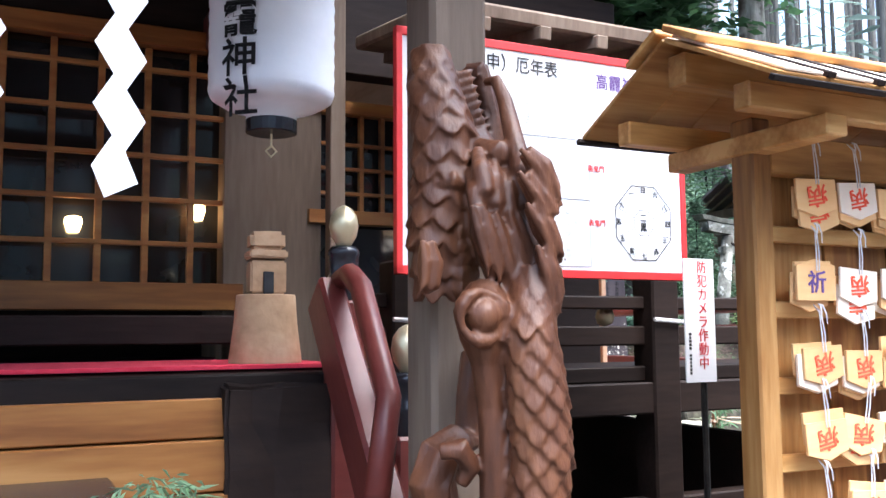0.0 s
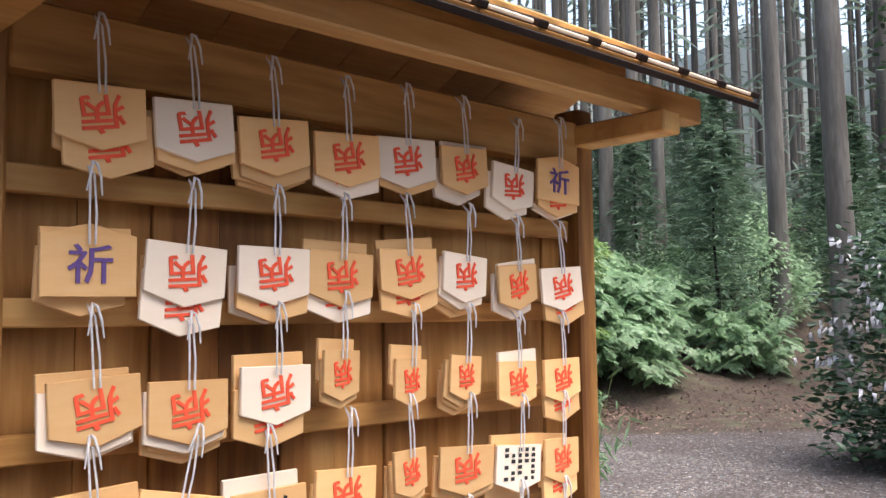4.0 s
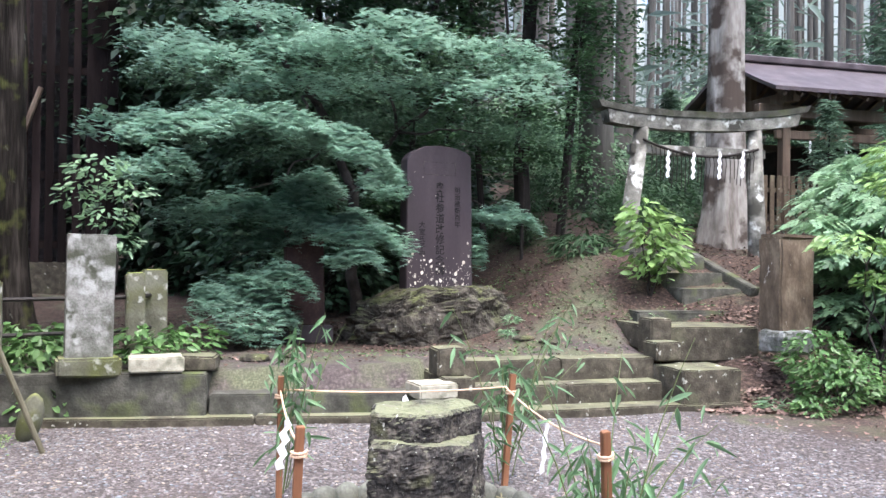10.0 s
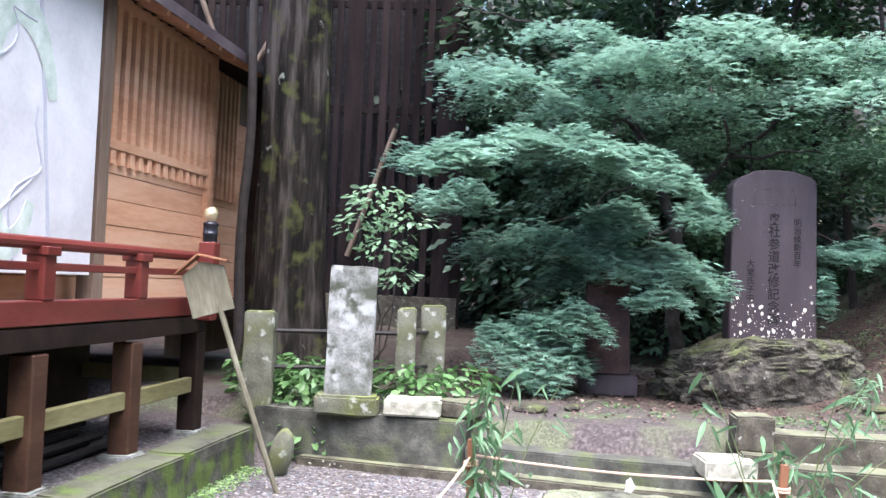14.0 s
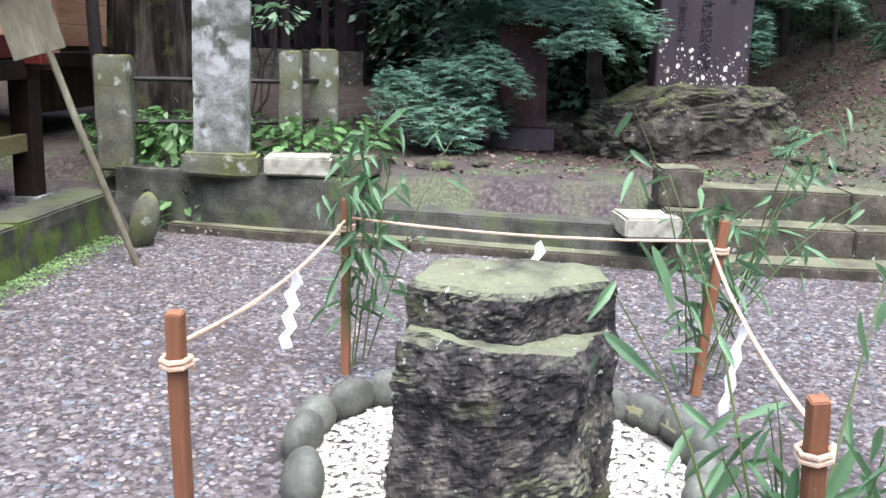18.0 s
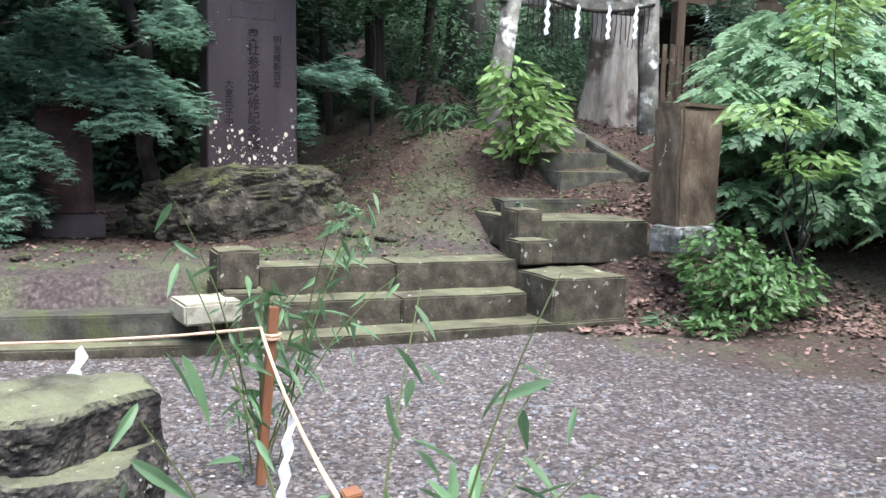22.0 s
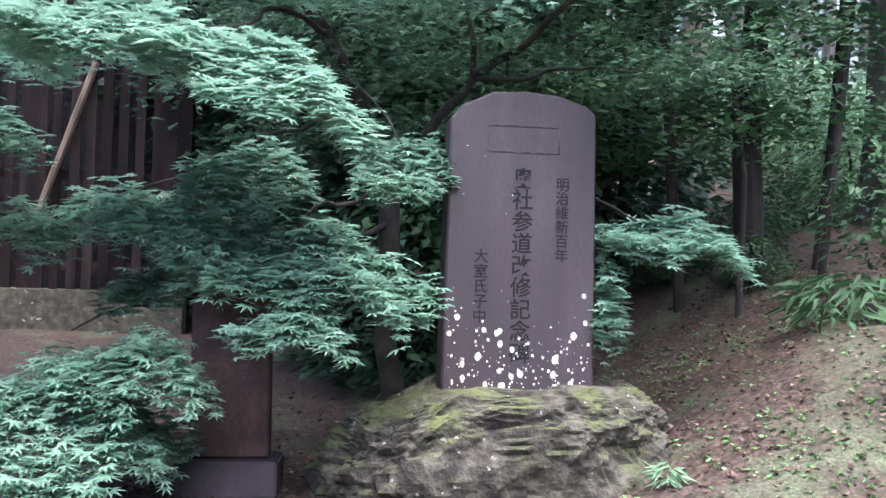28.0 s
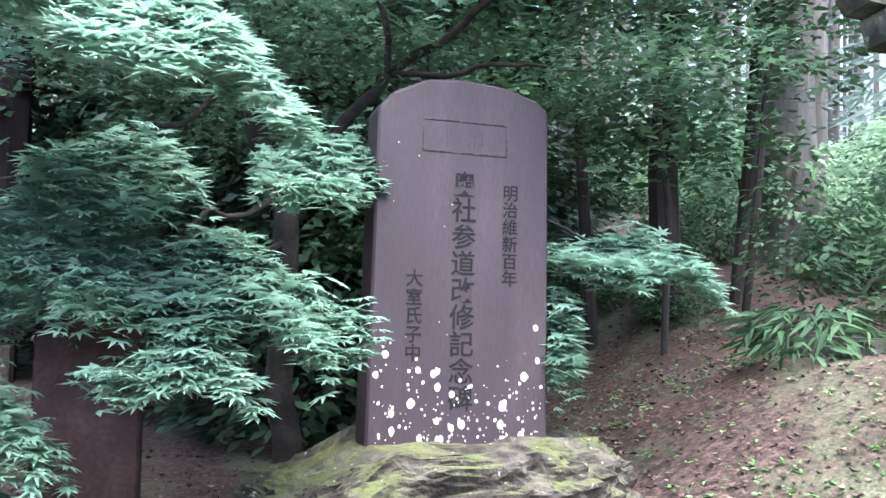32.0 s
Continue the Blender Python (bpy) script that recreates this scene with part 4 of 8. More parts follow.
# ---- the sacred rock and its ring ----
def column(bm, corners, z0, z1, per=6, rows=14, taper=0.05, rough=0.02, seed=0, tilt=(0, 0)):
    """A broken, rough stone prism with an uneven top."""
    sides = per * len(corners)
    ring = []
    for k in range(sides):
        i, f = divmod(k / per, 1)
        a, b = corners[int(i)], corners[(int(i) + 1) % len(corners)]
        ring.append((a[0] * (1 - f) + b[0] * f, a[1] * (1 - f) + b[1] * f))
    levels = []
    for r in range(rows + 1):
        t = r / rows
        row = []
        for x, y in ring:
            top = z1 + tilt[0] * x + tilt[1] * y
            z = z0 + (top - z0) * t
            p = Vector((x, y, z)) * 5 + Vector((seed, seed * 2, 0))
            d = Vector((x, y, 0)).normalized()
            k = rough * (0.9 * noise.noise(p) + 0.6 * noise.noise(Vector((p.x * 2.6, p.y * 2.6, p.z * 1.1))) + 0.4 * noise.noise(p * 5) + 0.4 * noise.noise(p * 12) + 0.22 * noise.noise(p * 25))
            edge = -0.02 * max(0.0, t - 0.93) / 0.07
            row.append(bm.verts.new(Vector((x, y, 0)) * (1 + taper * (1 - t)) + d * (k + edge) + Vector((0, 0, z + 0.012 * noise.noise(p * 1.7) * t))))
        levels.append(row)
    for a, b in zip(levels, levels[1:]):
        for k in range(sides):
            bm.faces.new((a[k], a[(k + 1) % sides], b[(k + 1) % sides], b[k]))
    last = levels[-1]
    mid = sum((v.co for v in last), Vector()) / sides
    for f in (0.85, 0.6, 0.3):
        inner = [bm.verts.new(mid + (v.co - mid) * f + Vector((0, 0, 0.016 * noise.noise(v.co * 8 * f + Vector((seed, 0, 0)))))) for v in levels[-1]]
        for k in range(sides):
            bm.faces.new((last[k], last[(k + 1) % sides], inner[(k + 1) % sides], inner[k]))
        last = inner
    bm.faces.new(last)
    bm.faces.new(levels[0][::-1])
    return bm


def column_rock():
    """A broken basalt column: a lower front ledge and a higher back block."""
    bm = bmesh.new()
    column(bm, [(-0.33, -0.12), (-0.05, -0.25), (0.20, -0.20), (0.27, -0.05), (0.33, 0.02), (0.30, 0.17), (0.02, 0.24), (-0.28, 0.16)], 0.0, 0.585, 16, 64, 0.05, 0.022, 1, (-0.02, 0.10))
    column(bm, [(-0.31, -0.07), (-0.10, -0.16), (0.04, -0.15), (0.17, -0.05), (0.31, 0.03), (0.28, 0.17), (0.02, 0.23), (-0.27, 0.16)], 0.50, 0.72, 16, 26, 0.03, 0.020, 4, (0.0, 0.06))
    bmesh.ops.recalc_face_normals(bm, faces=bm.faces[:])
    return bm


single("sacred_rock", column_rock(), M["rock"], at(-1.02, -3.00, -0.02, 0, 0, -4) @ Matrix.Diagonal((0.93, 0.93, 0.96, 1)), "broken dark stone column with a mossy top", "rock", smooth=False)
ringpos = [(-1.66, -2.72, 0.13), (-1.60, -3.02, 0.14), (-1.47, -3.26, 0.11), (-1.31, -3.33, 0.15), (-1.15, -3.37, 0.12), (-0.99, -3.39, 0.105), (-0.80, -3.38, 0.14),
           (-0.59, -3.29, 0.16), (-0.46, -3.08, 0.15), (-0.40, -2.88, 0.13), (-0.37, -2.68, 0.13), (-0.40, -2.50, 0.12), (-0.50, -2.38, 0.12), (-0.63, -2.30, 0.12), (-0.78, -2.22, 0.12),
           (-0.95, -2.18, 0.11), (-1.12, -2.18, 0.12), (-1.28, -2.20, 0.12), (-1.43, -2.28, 0.13), (-1.56, -2.40, 0.13), (-1.65, -2.56, 0.12)]
ring_stones = []
for k, (s, n, h) in enumerate(ringpos):
    a = math.degrees(math.atan2(n + 2.85, s + 1.03)) + 90
    n -= 0.05
    ob = single("ring_stone", boulder(0.098 + 0.014 * math.sin(k * 2.1), 0.062, h * 0.72, k + 1, 3, 0.06), M["cobble"], at(s, n, h * 0.36, -10, 6 * math.sin(k * 1.7), a),
                "smooth upright river cobble in the ring round the rock", "cobble", "cobbles round the rock", smooth=True)
    ring_stones.append(ob)
for k, text in ((12, "富"), (13, "月"), (11, "士")):
    lettering("painted_letter", text, 0.085, M["painted"], ring_stones[k], pose(0, 0.056, 0.02, 0, 0, 180), 0.02)
# this bed's dark colour stands for the shade between the white pebbles
single("gravel_bed", lathe([(0.62, -0.02), (0.62, 0.012), (0.3, 0.018), (0.05, 0.02)], 40), M["gravel_bed"], at(-1.03, -2.83, 0), "bed under the white gravel, darkened as shade between pebbles", "gravel bed", kind="structure")
c = 5600
rr, aa = np.sqrt(rng.random(c)) * 0.60, rng.uniform(0, 2 * np.pi, c)
stones("white_gravel", -1.03 + rr * np.cos(aa), -2.83 + rr * 0.93 * np.sin(aa), rng.uniform(0.008, 0.016, c), M["white_gravel"], "white gravel bed inside the ring of cobbles", 0.012 + 0.016 * rng.random(c))

# stakes with bamboo, rope and paper streamers
STAKES = [(-1.76, -3.60, 0.76), (-1.64, -2.02, 0.74), (-0.25, -2.08, 0.72), (-0.40, -3.80, 0.74)]
for k, (s, n, h) in enumerate(STAKES):
    st = thing("wooden_stake", at(s, n, -0.02, (6, 3, 0, 9)[k], (1, 0, 4, -7)[k], 0), "square reddish wooden stake holding the rope", "stake", "stakes round the rock")
    part("shaft", box(0.036, 0.036, h, (0, 0, 0), 0.003, 0.003, k, 2), M["stake"], st)
    loop = [(0.033 * math.cos(a * 0.9), 0.033 * math.sin(a * 0.9), h - 0.13 + 0.006 * a / 3) for a in range(15)]
    part("rope_knot", tube(loop, 0.006, 6), M["rope"], st, "straw rope wound round the stake")


def sag(a, b, drop, c=14):
    a, b = Vector(a), Vector(b)
    return [a.lerp(b, k / c) - Vector((0, 0, drop * 4 * (k / c) * (1 - k / c))) for k in range(c + 1)]


tops = [Vector((s, n, h - 0.10)) for s, n, h in STAKES]
tops[0] += Vector((0.012, -0.07, 0))
tops[3] += Vector((-0.08, -0.10, 0))
rope = thing("straw_rope", PLAN, "thin straw rope strung between the stakes", "rope")
for a, b, d in ((0, 1, 0.05), (1, 2, 0.025), (2, 3, 0.05)):
    part("rope_span", tube(sag(tops[a], tops[b], d), 0.006, 6, lump=0.3), M["rope"], rope)


def shide(size, folds=6):
    """Folded zigzag paper of the given length: one band that jumps from side to side, bent at every fold."""
    bm = bmesh.new()
    p = size / (0.92 * folds + 0.5)
    rows = []
    for k in range(folds + 1):
        sd = 1 if k % 2 else -1
        cx, z = (0.27 * sd if 0 < k < folds else 0.1 * sd) * p, -0.92 * k * p
        y = 0.12 * p * (k % 2)
        hw = 0.46 * p if k else 0.2 * p
        rows.append([bm.verts.new(v) for v in ((cx - hw, y, z - 0.22 * p), (cx + hw, y + 0.05 * p, z + 0.22 * p), (cx + hw, y + 0.09 * p, z + 0.22 * p), (cx - hw, y + 0.04 * p, z - 0.22 * p))])
    for a, b in zip(rows, rows[1:]):
        for j in range(4):
            bm.faces.new((a[j], a[(j + 1) % 4], b[(j + 1) % 4], b[j]))
    bm.faces.new(rows[0])
    bm.faces.new(rows[-1][::-1])
    bmesh.ops.recalc_face_normals(bm, faces=bm.faces[:])
    return bm


for a, b, f, sz, rz in ((0, 1, 0.55, 0.28, -20), (2, 3, 0.52, 0.29, 30), (1, 2, 0.54, 0.15, 0)):
    p = tops[a].lerp(tops[b], f) - Vector((0, 0, 0.05))
    single("paper_streamer", shide(sz, 7 if sz > 0.15 else 3), M["paper"], PLAN @ Matrix.Translation(p) @ pose(0, 0, 0, 0, 8, rz), "white folded paper streamer hanging from the rope", "paper streamer", "streamers on the rope")

# firewood in front of the ring
for k, (s, n, z, rz, r, ln_, ry) in enumerate(((-1.11, -3.79, 0.155, -1, 0.055, 0.47, 0), (-1.24, -3.84, 0.055, 86, 0.055, 0.34, 0), (-0.98, -3.86, 0.055, 95, 0.055, 0.34, 0), (-1.08, -4.10, 0.06, -22, 0.058, 0.5, 6))):
    lg = thing("split_log", at(s, n, z, 0, ry, rz), "split firewood log partly charred black", "log", "firewood by the rock")
    third = ln_ / 3
    for j in range(3):
        mt = M["char"] if j == 1 and k in (0, 3) or j == 0 and k in (1, 2) else M["log"]
        a, b = -ln_ / 2 + third * j, -ln_ / 2 + third * (j + 1)
        if k == 0:
            bm = box(third - 0.001, 0.10, 0.095, ((a + b) / 2, 0, -0.045), 0.006, 0.006, 5 + j, 5)
        else:
            bm = tube([(a, 0, 0), ((a + b) / 2, 0.004, 0.003), (b, 0, 0)], [r, r * 1.04, r], 7, True, 0.15, k)
        part("log_section", bm, mt, lg)
    if k == 0:
        part("bark_strip", box(ln_ * 1.01, 0.11, 0.022, (0, 0.004, 0.047), 0.006, 0.008, 3, 6), M["log_bark"], lg, "dark purple-brown bark")
# ---- memorial stones ----
bm = boulder(1, 1, 1, 5, 6, 0.0)
for v in bm.verts:
    c = v.co
    q = Vector([math.copysign(abs(w_) ** 0.62, w_) for w_ in c])
    p = q * 1.7 + Vector((3.1, 0.4, 1.2))
    k = 1 + 0.17 * noise.noise(p) + 0.10 * noise.noise(p * 2.3) + 0.05 * noise.noise(p * 5.5) + 0.03 * noise.noise(p * 14) + 0.016 * noise.noise(p * 30)
    v.co = Vector((q.x * 0.86 * k * (1.12 - 0.10 * q.z), q.y * 0.46 * k, min(q.z * 0.52 * k, 0.40 + 0.05 * noise.noise(p * 3))))
    if q.x < -0.3:
        v.co.z -= 0.28 * max(0.0, q.z + 0.2) * min(1, (-q.x - 0.3) * 1.3)
base = single("base_rock", bm, M["base_rock"], at(0.68, 2.92, 0.64, 0, 0, 8), "rough brown boulder carrying the stone tablet", "boulder")
tab = thing("stone_tablet", at(0.80, 2.95, 1.01, -1.5, 0, 10), "tall purple-grey engraved stone tablet with white lichen", "stone tablet")
outline = [(-0.445, -0.03), (0.445, -0.03), (0.43, 1.615), (0.37, 1.665), (0.2, 1.715), (0, 1.73), (-0.19, 1.715), (-0.27, 1.675), (-0.36, 1.635), (-0.425, 1.55)]
face = part("slab", prism(outline, 0.2, 0.012), M["stele"], tab)
# letters lie flat on the face; near-black colour gives the grooves' shadow
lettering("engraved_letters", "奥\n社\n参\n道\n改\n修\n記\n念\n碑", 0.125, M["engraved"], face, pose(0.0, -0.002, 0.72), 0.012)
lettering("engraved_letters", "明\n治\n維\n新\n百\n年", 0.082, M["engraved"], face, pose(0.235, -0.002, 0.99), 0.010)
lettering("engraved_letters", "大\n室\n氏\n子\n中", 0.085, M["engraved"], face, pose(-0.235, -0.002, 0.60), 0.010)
fr = bmesh.new()
for q in ((0.42, 0.004, 0, 0.075), (0.42, 0.004, 0, -0.075), (0.004, 0.15, 0.21, 0), (0.004, 0.15, -0.21, 0)):
    box(q[0], 0.003, q[1], (q[2], -0.002, q[3] - q[1] / 2), 0, bm=fr)
part("carved_panel", fr, M["rock"], face, "", pose(0.0, 0, 1.45))
lettering("engraved_letters", "明 治", 0.09, M["stele"], face, pose(0, -0.001, 1.45))
lich = bmesh.new()
for k in range(198):
    x, z, r = rng.uniform(-0.42, 0.42), 0.03 + abs(rng.normal(0, 0.22)) if k < 190 else rng.uniform(0.1, 1.5), 0.002 + 0.007 * rng.random() ** 2 + (0.013 if rng.random() < 0.10 and k < 190 else 0)
    if z > 1.55:
        continue
    q = [lich.verts.new((x + r * math.cos(a) * rng.uniform(0.75, 1.1), -0.003, z + 1.25 * r * math.sin(a) * rng.uniform(0.75, 1.1))) for a in np.linspace(0, 2 * math.pi, 10)[:-1]]
    lich.faces.new(q)
tagged(part("lichen", lich, M["white_gravel"], face, "white round lichen spots"), kind="stuff")
t2 = thing("stone_tablet", at(-0.80, 2.80, 0.42, -3, -1, 4), "smaller dark red-brown stone tablet on a plinth", "stone tablet")
part("slab", prism([(-0.22, 0.2), (0.22, 0.2), (0.215, 1.30), (0.1, 1.36), (-0.18, 1.35), (-0.22, 1.28)], 0.14, 0.012), material("brown_tablet", [(0.03, 0.016, 0.015), (0.055, 0.03, 0.028), (0.10, 0.06, 0.052)], 5, 0.75, 0.4, 40), t2)
part("plinth", box(0.56, 0.34, 0.2, (0, 0.06, 0), 0.012, 0.008, 4, 3), M["stele"], t2)

# marker stone and stone fence beside the big tree
mk = thing("stone_marker", at(-2.92, 0.62, 0.42, 0, 1, 10), "upright pale stone marker blotched with lichen", "stone marker")
part("slab", box(0.37, 0.17, 1.05, (0, 0, 0.1), 0.01, 0.012, 4, 4), M["lichen_stone"], mk)
part("plinth", box(0.5, 0.32, 0.16, (0, 0, -0.02), 0.02, 0.012, 5, 3), M["mossy_stone"], mk, "mossy plinth")
fence_posts = [(-3.72, 0.80, 0.80), (-2.58, 1.25, 0.86), (-2.42, 1.72, 0.88)]
for k, (s, n, h) in enumerate(fence_posts):
    block("stone_fence_post", s, n, 0.38, (0.24, 0.16, 0.22)[k], 0.2, h, "square mossy stone fence post", "stone post", 8, 60 + k, M["mossy_stone"], 0.014, "stone fence posts")
pipes = thing("pipe_rail", PLAN, "dark iron pipes joining the stone posts", "railing")
for z in (0.72, 1.02):
    for a, b in zip(fence_posts, fence_posts[1:]):
        part("pipe", tube([(a[0], a[1], z), (b[0], b[1], z)], 0.018, 8), M["iron"], pipes)
# ---- the votive plaque stand ----
def timber(name, parent, a, b, w, h, mat, label="", bevel=0.004):
    """A squared timber between two points: w across, h upright (or, if it stands, w by h)."""
    a, b = Vector(a), Vector(b)
    d = b - a
    ln_ = d.length
    m = d.to_track_quat("X", "Z").to_matrix().to_4x4()
    bm = box(ln_, w, h, (ln_ / 2, 0, -h / 2), bevel)
    return part(name, bm, mat, parent, label, Matrix.Translation(a) @ m)


EM = thing("plaque_stand", PLAN, "roofed pine stand hung with wooden prayer plaques", "plaque stand")
for s, w_ in ((-6.055, 0.066), (-4.73, 0.056)):
    part("post", box(w_, 0.075, 1.98, (s, -7.095, 0), 0.006), M["wood_up"], EM)
k = 0
s = -6.02
while s < -4.8:
    part("back_board", box(0.118, 0.015, 1.62, (s + 0.06, -7.06 + 0.006 * (k % 2), 0.32), 0.002), M["wood_up"], EM)
    s += 0.12
    k += 1
for z in (1.675, 1.485, 1.295, 1.105, 0.915, 0.725):
    part("hanging_rail", box(1.26, 0.026, 0.042, (-5.39, -7.087, z), 0.003), M["wood"], EM)
part("top_beam", box(1.265, 0.05, 0.10, (-5.39, -7.105, 1.845), 0.004), M["wood"], EM)
for s in (-6.065, -4.735):
    part("bracket", box(0.066, 0.54, 0.05, (s, -7.10, 1.888), 0.004), M["wood"], EM)
for n, z in ((-7.31, 1.938), (-6.89, 1.938)):
    part("purlin", box(1.74, 0.05, 0.06, (-5.42, n, z), 0.004), M["wood"], EM)
part("ridge_beam", box(1.74, 0.06, 0.08, (-5.42, -7.10, 2.04), 0.004), M["wood"], EM)
for side in (-1, 1):
    ROOF = Matrix.Translation((-5.42, -7.10, 2.152)) @ pose(0, 0, 0, -26.5 * side, 0, 0)
    for k in range(12):
        q = ROOF @ pose(-0.83 + 0.151 * k, 0, 0)
        part("roof_board", box(0.15, 0.385, 0.012, (0, side * 0.195, -0.006), 0.002), M["wood"], EM, "", q)
        part("batten", box(0.026, 0.39, 0.014, (0.078, side * 0.195, 0.006), 0.002), M["dark_wood"], EM, "", q)
        part("roof_strip", box(0.11, 0.384, 0.008, (0, side * 0.195, 0.008), 0.002), M["ema_pale"], EM, "pale new roof strip", q)
    part("eave_edge", box(1.84, 0.016, 0.014, (0, side * 0.392, -0.016), 0.002), M["dark_wood"], EM, "dark metal eave edge", ROOF)
    part("ridge_board", box(1.84, 0.13, 0.018, (0, side * 0.066, 0.018), 0.003), M["wood"], EM, "", ROOF)

# plaques: a small board with a roof-shaped foot, on a cord
LET = {}
for key, text, mt in (("ill", "病", "ink_red"), ("pray", "祈", "ink_violet"), ("bad", "厄", "ink")):
    LET[key] = words(text, 0.070, 0.01)
    LET[key].materials.append(M[mt])
PLATE = {}
for key, w_, h_, tip, mt in (("wide", 0.134, 0.076, 0.02, "ema"), ("pale", 0.134, 0.076, 0.02, "ema_pale"), ("slim", 0.082, 0.072, 0.016, "ema"), ("up", 0.142, 0.088, -0.016, "ema")):
    if tip > 0:
        ol = [(-w_ / 2, 0), (-w_ / 2, -h_), (0, -h_ - tip), (w_ / 2, -h_), (w_ / 2, 0)]
    else:
        ol = [(-w_ / 2, 0), (-w_ / 2, -h_), (w_ / 2, -h_), (w_ / 2, 0), (0, -tip)]
    bm = prism(ol, 0.008, 0.0012)
    me = bpy.data.meshes.new("board")
    bm.to_mesh(me)
    bm.free()
    me.materials.append(M[mt])
    PLATE[key] = (me, h_)
cord_me, bow_me = bpy.data.meshes.new("cord"), bpy.data.meshes.new("bow")
for me, bm in ((cord_me, tube([(-0.0045, -0.003, -0.014), (-0.005, -0.004, 0.03), (-0.003, 0, 0.085), (0.0, 0.018, 0.104), (0.003, 0, 0.085), (0.005, -0.004, 0.03), (0.0045, -0.003, -0.014)], 0.0017, 6)),
               (bow_me, tube([(-0.013, -0.010, 0.060), (-0.008, -0.012, 0.085), (-0.003, -0.006, 0.101), (0.0, 0.002, 0.104), (0.004, -0.006, 0.100), (0.007, -0.012, 0.080), (0.010, -0.010, 0.055)], [0.0012, 0.0019, 0.0022, 0.0025, 0.0022, 0.0019, 0.0012], 6))):
    bm.to_mesh(me)
    bm.free()
    me.materials.append(M["cord"])
ROWS = [("wide pale wide wide pale wide pale up", "ill ill ill ill ill ill ill pray", 1.822), ("up pale pale wide wide pale wide pale", "pray ill ill ill ill ill ill ill", 1.612),
        ("wide wide pale slim slim slim wide wide", "ill ill ill ill ill ill ill ill", 1.408), ("wide wide wide wide slim wide pale wide", "ill ill bad ill ill ill none ill", 1.232),
        ("wide wide wide pale wide wide wide wide", "ill ill pray bad ill bad ill pray", 1.045)]
for r, (kinds, marks, ztop) in enumerate(ROWS):
    for k, (kind, mark) in enumerate(zip(kinds.split(), marks.split())):
        s = -5.925 + 0.1485 * k + rng.uniform(-0.008, 0.008)
        z = ztop + rng.uniform(-0.012, 0.012) + (0.02 if kind == "slim" else 0)
        me, h_ = PLATE[kind]
        pl = thing("prayer_plaque", at(s + 0.012, -7.15, z, rng.uniform(-2, 1), rng.uniform(-5, 5) if (r, k) != (3, 1) else 12, rng.uniform(-7, 7)),
                   {"ill": "wooden prayer plaque stamped with a red character", "pray": "wooden prayer plaque written with a violet character", "bad": "wooden prayer plaque written with a bold black character", "none": "pale wooden prayer plaque covered with small writing"}[mark],
                   "prayer plaque", "plaques on the stand")
        b0 = link("board", me, pl, pose(0, -0.012, 0))
        if mark != "none":
            link("character", LET[mark], b0, pose(0, -0.0015, -h_ * 0.52, 0, 0 if mark == "pray" else 172, 0) @ Matrix.Diagonal((0.62, 1, 0.72, 1) if kind == "slim" else (1.0, 1, 0.84, 1)))
        else:
            bars((6, 5), 0.10, 0.07, M["ink"], b0, pose(0, -0.0015, -h_ * 0.5))
        for j in range(int(rng.integers(1, 4))):
            dz, dx = -0.010 * (j + 1) - rng.uniform(0, 0.034) * (j == 0) + (0.04 if rng.random() < 0.25 else 0), rng.uniform(-0.012, 0.012)
            link("board", PLATE[("wide", "pale")[int(rng.random() < 0.3)] if kind not in ("slim",) else "slim"][0], pl, pose(dx, -0.003 + 0.0088 * j, dz, 0, rng.uniform(-4, 4), 0))
            if j == 0 and dz < -0.02:
                link("character", LET["ill"], pl, pose(dx, -0.0042, dz - h_ * 0.52, 0, 172, 0) @ Matrix.Diagonal((1.0 if kind != "slim" else 0.62, 1, 0.84, 1)))
        link("cord", cord_me, pl, pose(0, -0.014, 0))
        link("bow", bow_me, pl, pose(0, -0.014, 0))

table = thing("writing_table", at(-4.62, -7.72, 0, 0, 0, 40), "low table with a plain white top", "table")
part("tabletop", box(0.85, 0.5, 0.03, (0, 0, 0.87), 0.004), M["white"], table)
for dx in (-0.38, 0.38):
    for dy in (-0.2, 0.2):
        part("leg", box(0.04, 0.04, 0.87, (dx, dy, 0), 0.003), M["grey_wood"], table)

# ---- notice board, camera sign ----
nb = thing("notice_board", at(-6.18, -6.36, 1.635, 0, 0, 0) @ Matrix.Diagonal((0.85, 1, 0.935, 1)), "white notice board with a red frame and age tables", "notice board")
nb_panel = part("panel", box(1.24, 0.02, 0.765, (0, 0, 0), 0.002), M["board_white"], nb)
for q in ((1.26, 0.028, 0, -0.012), (1.26, 0.028, 0, 0.75)):
    part("frame_rail", box(q[0], 0.026, q[1], (0, -0.003, q[3]), 0.002), M["red"], nb)
for x in (-0.618, 0.618):
    part("frame_rail", box(0.024, 0.026, 0.79, (x, -0.003, -0.012), 0.002), M["red"], nb)
lettering("heading", "（申）厄年表", 0.062, M["ink"], nb_panel, pose(-0.15, -0.012, 0.70))
lettering("heading", "高龗神社", 0.062, M["ink_violet"], nb_panel, pose(0.33, -0.012, 0.68))
for x in (-0.45, -0.27, -0.1, 0.07):
    for z in (0.14, 0.38, 0.55):
        bars((9, 3), 0.13, 0.17 if z < 0.5 else 0.09, M["grey_ink"], nb_panel, pose(x, -0.0115, z))
bars((7, 9), 0.36, 0.2, M["grey_ink"], nb_panel, pose(0.38, -0.0115, 0.5), gap=0.6)
line = bmesh.new()
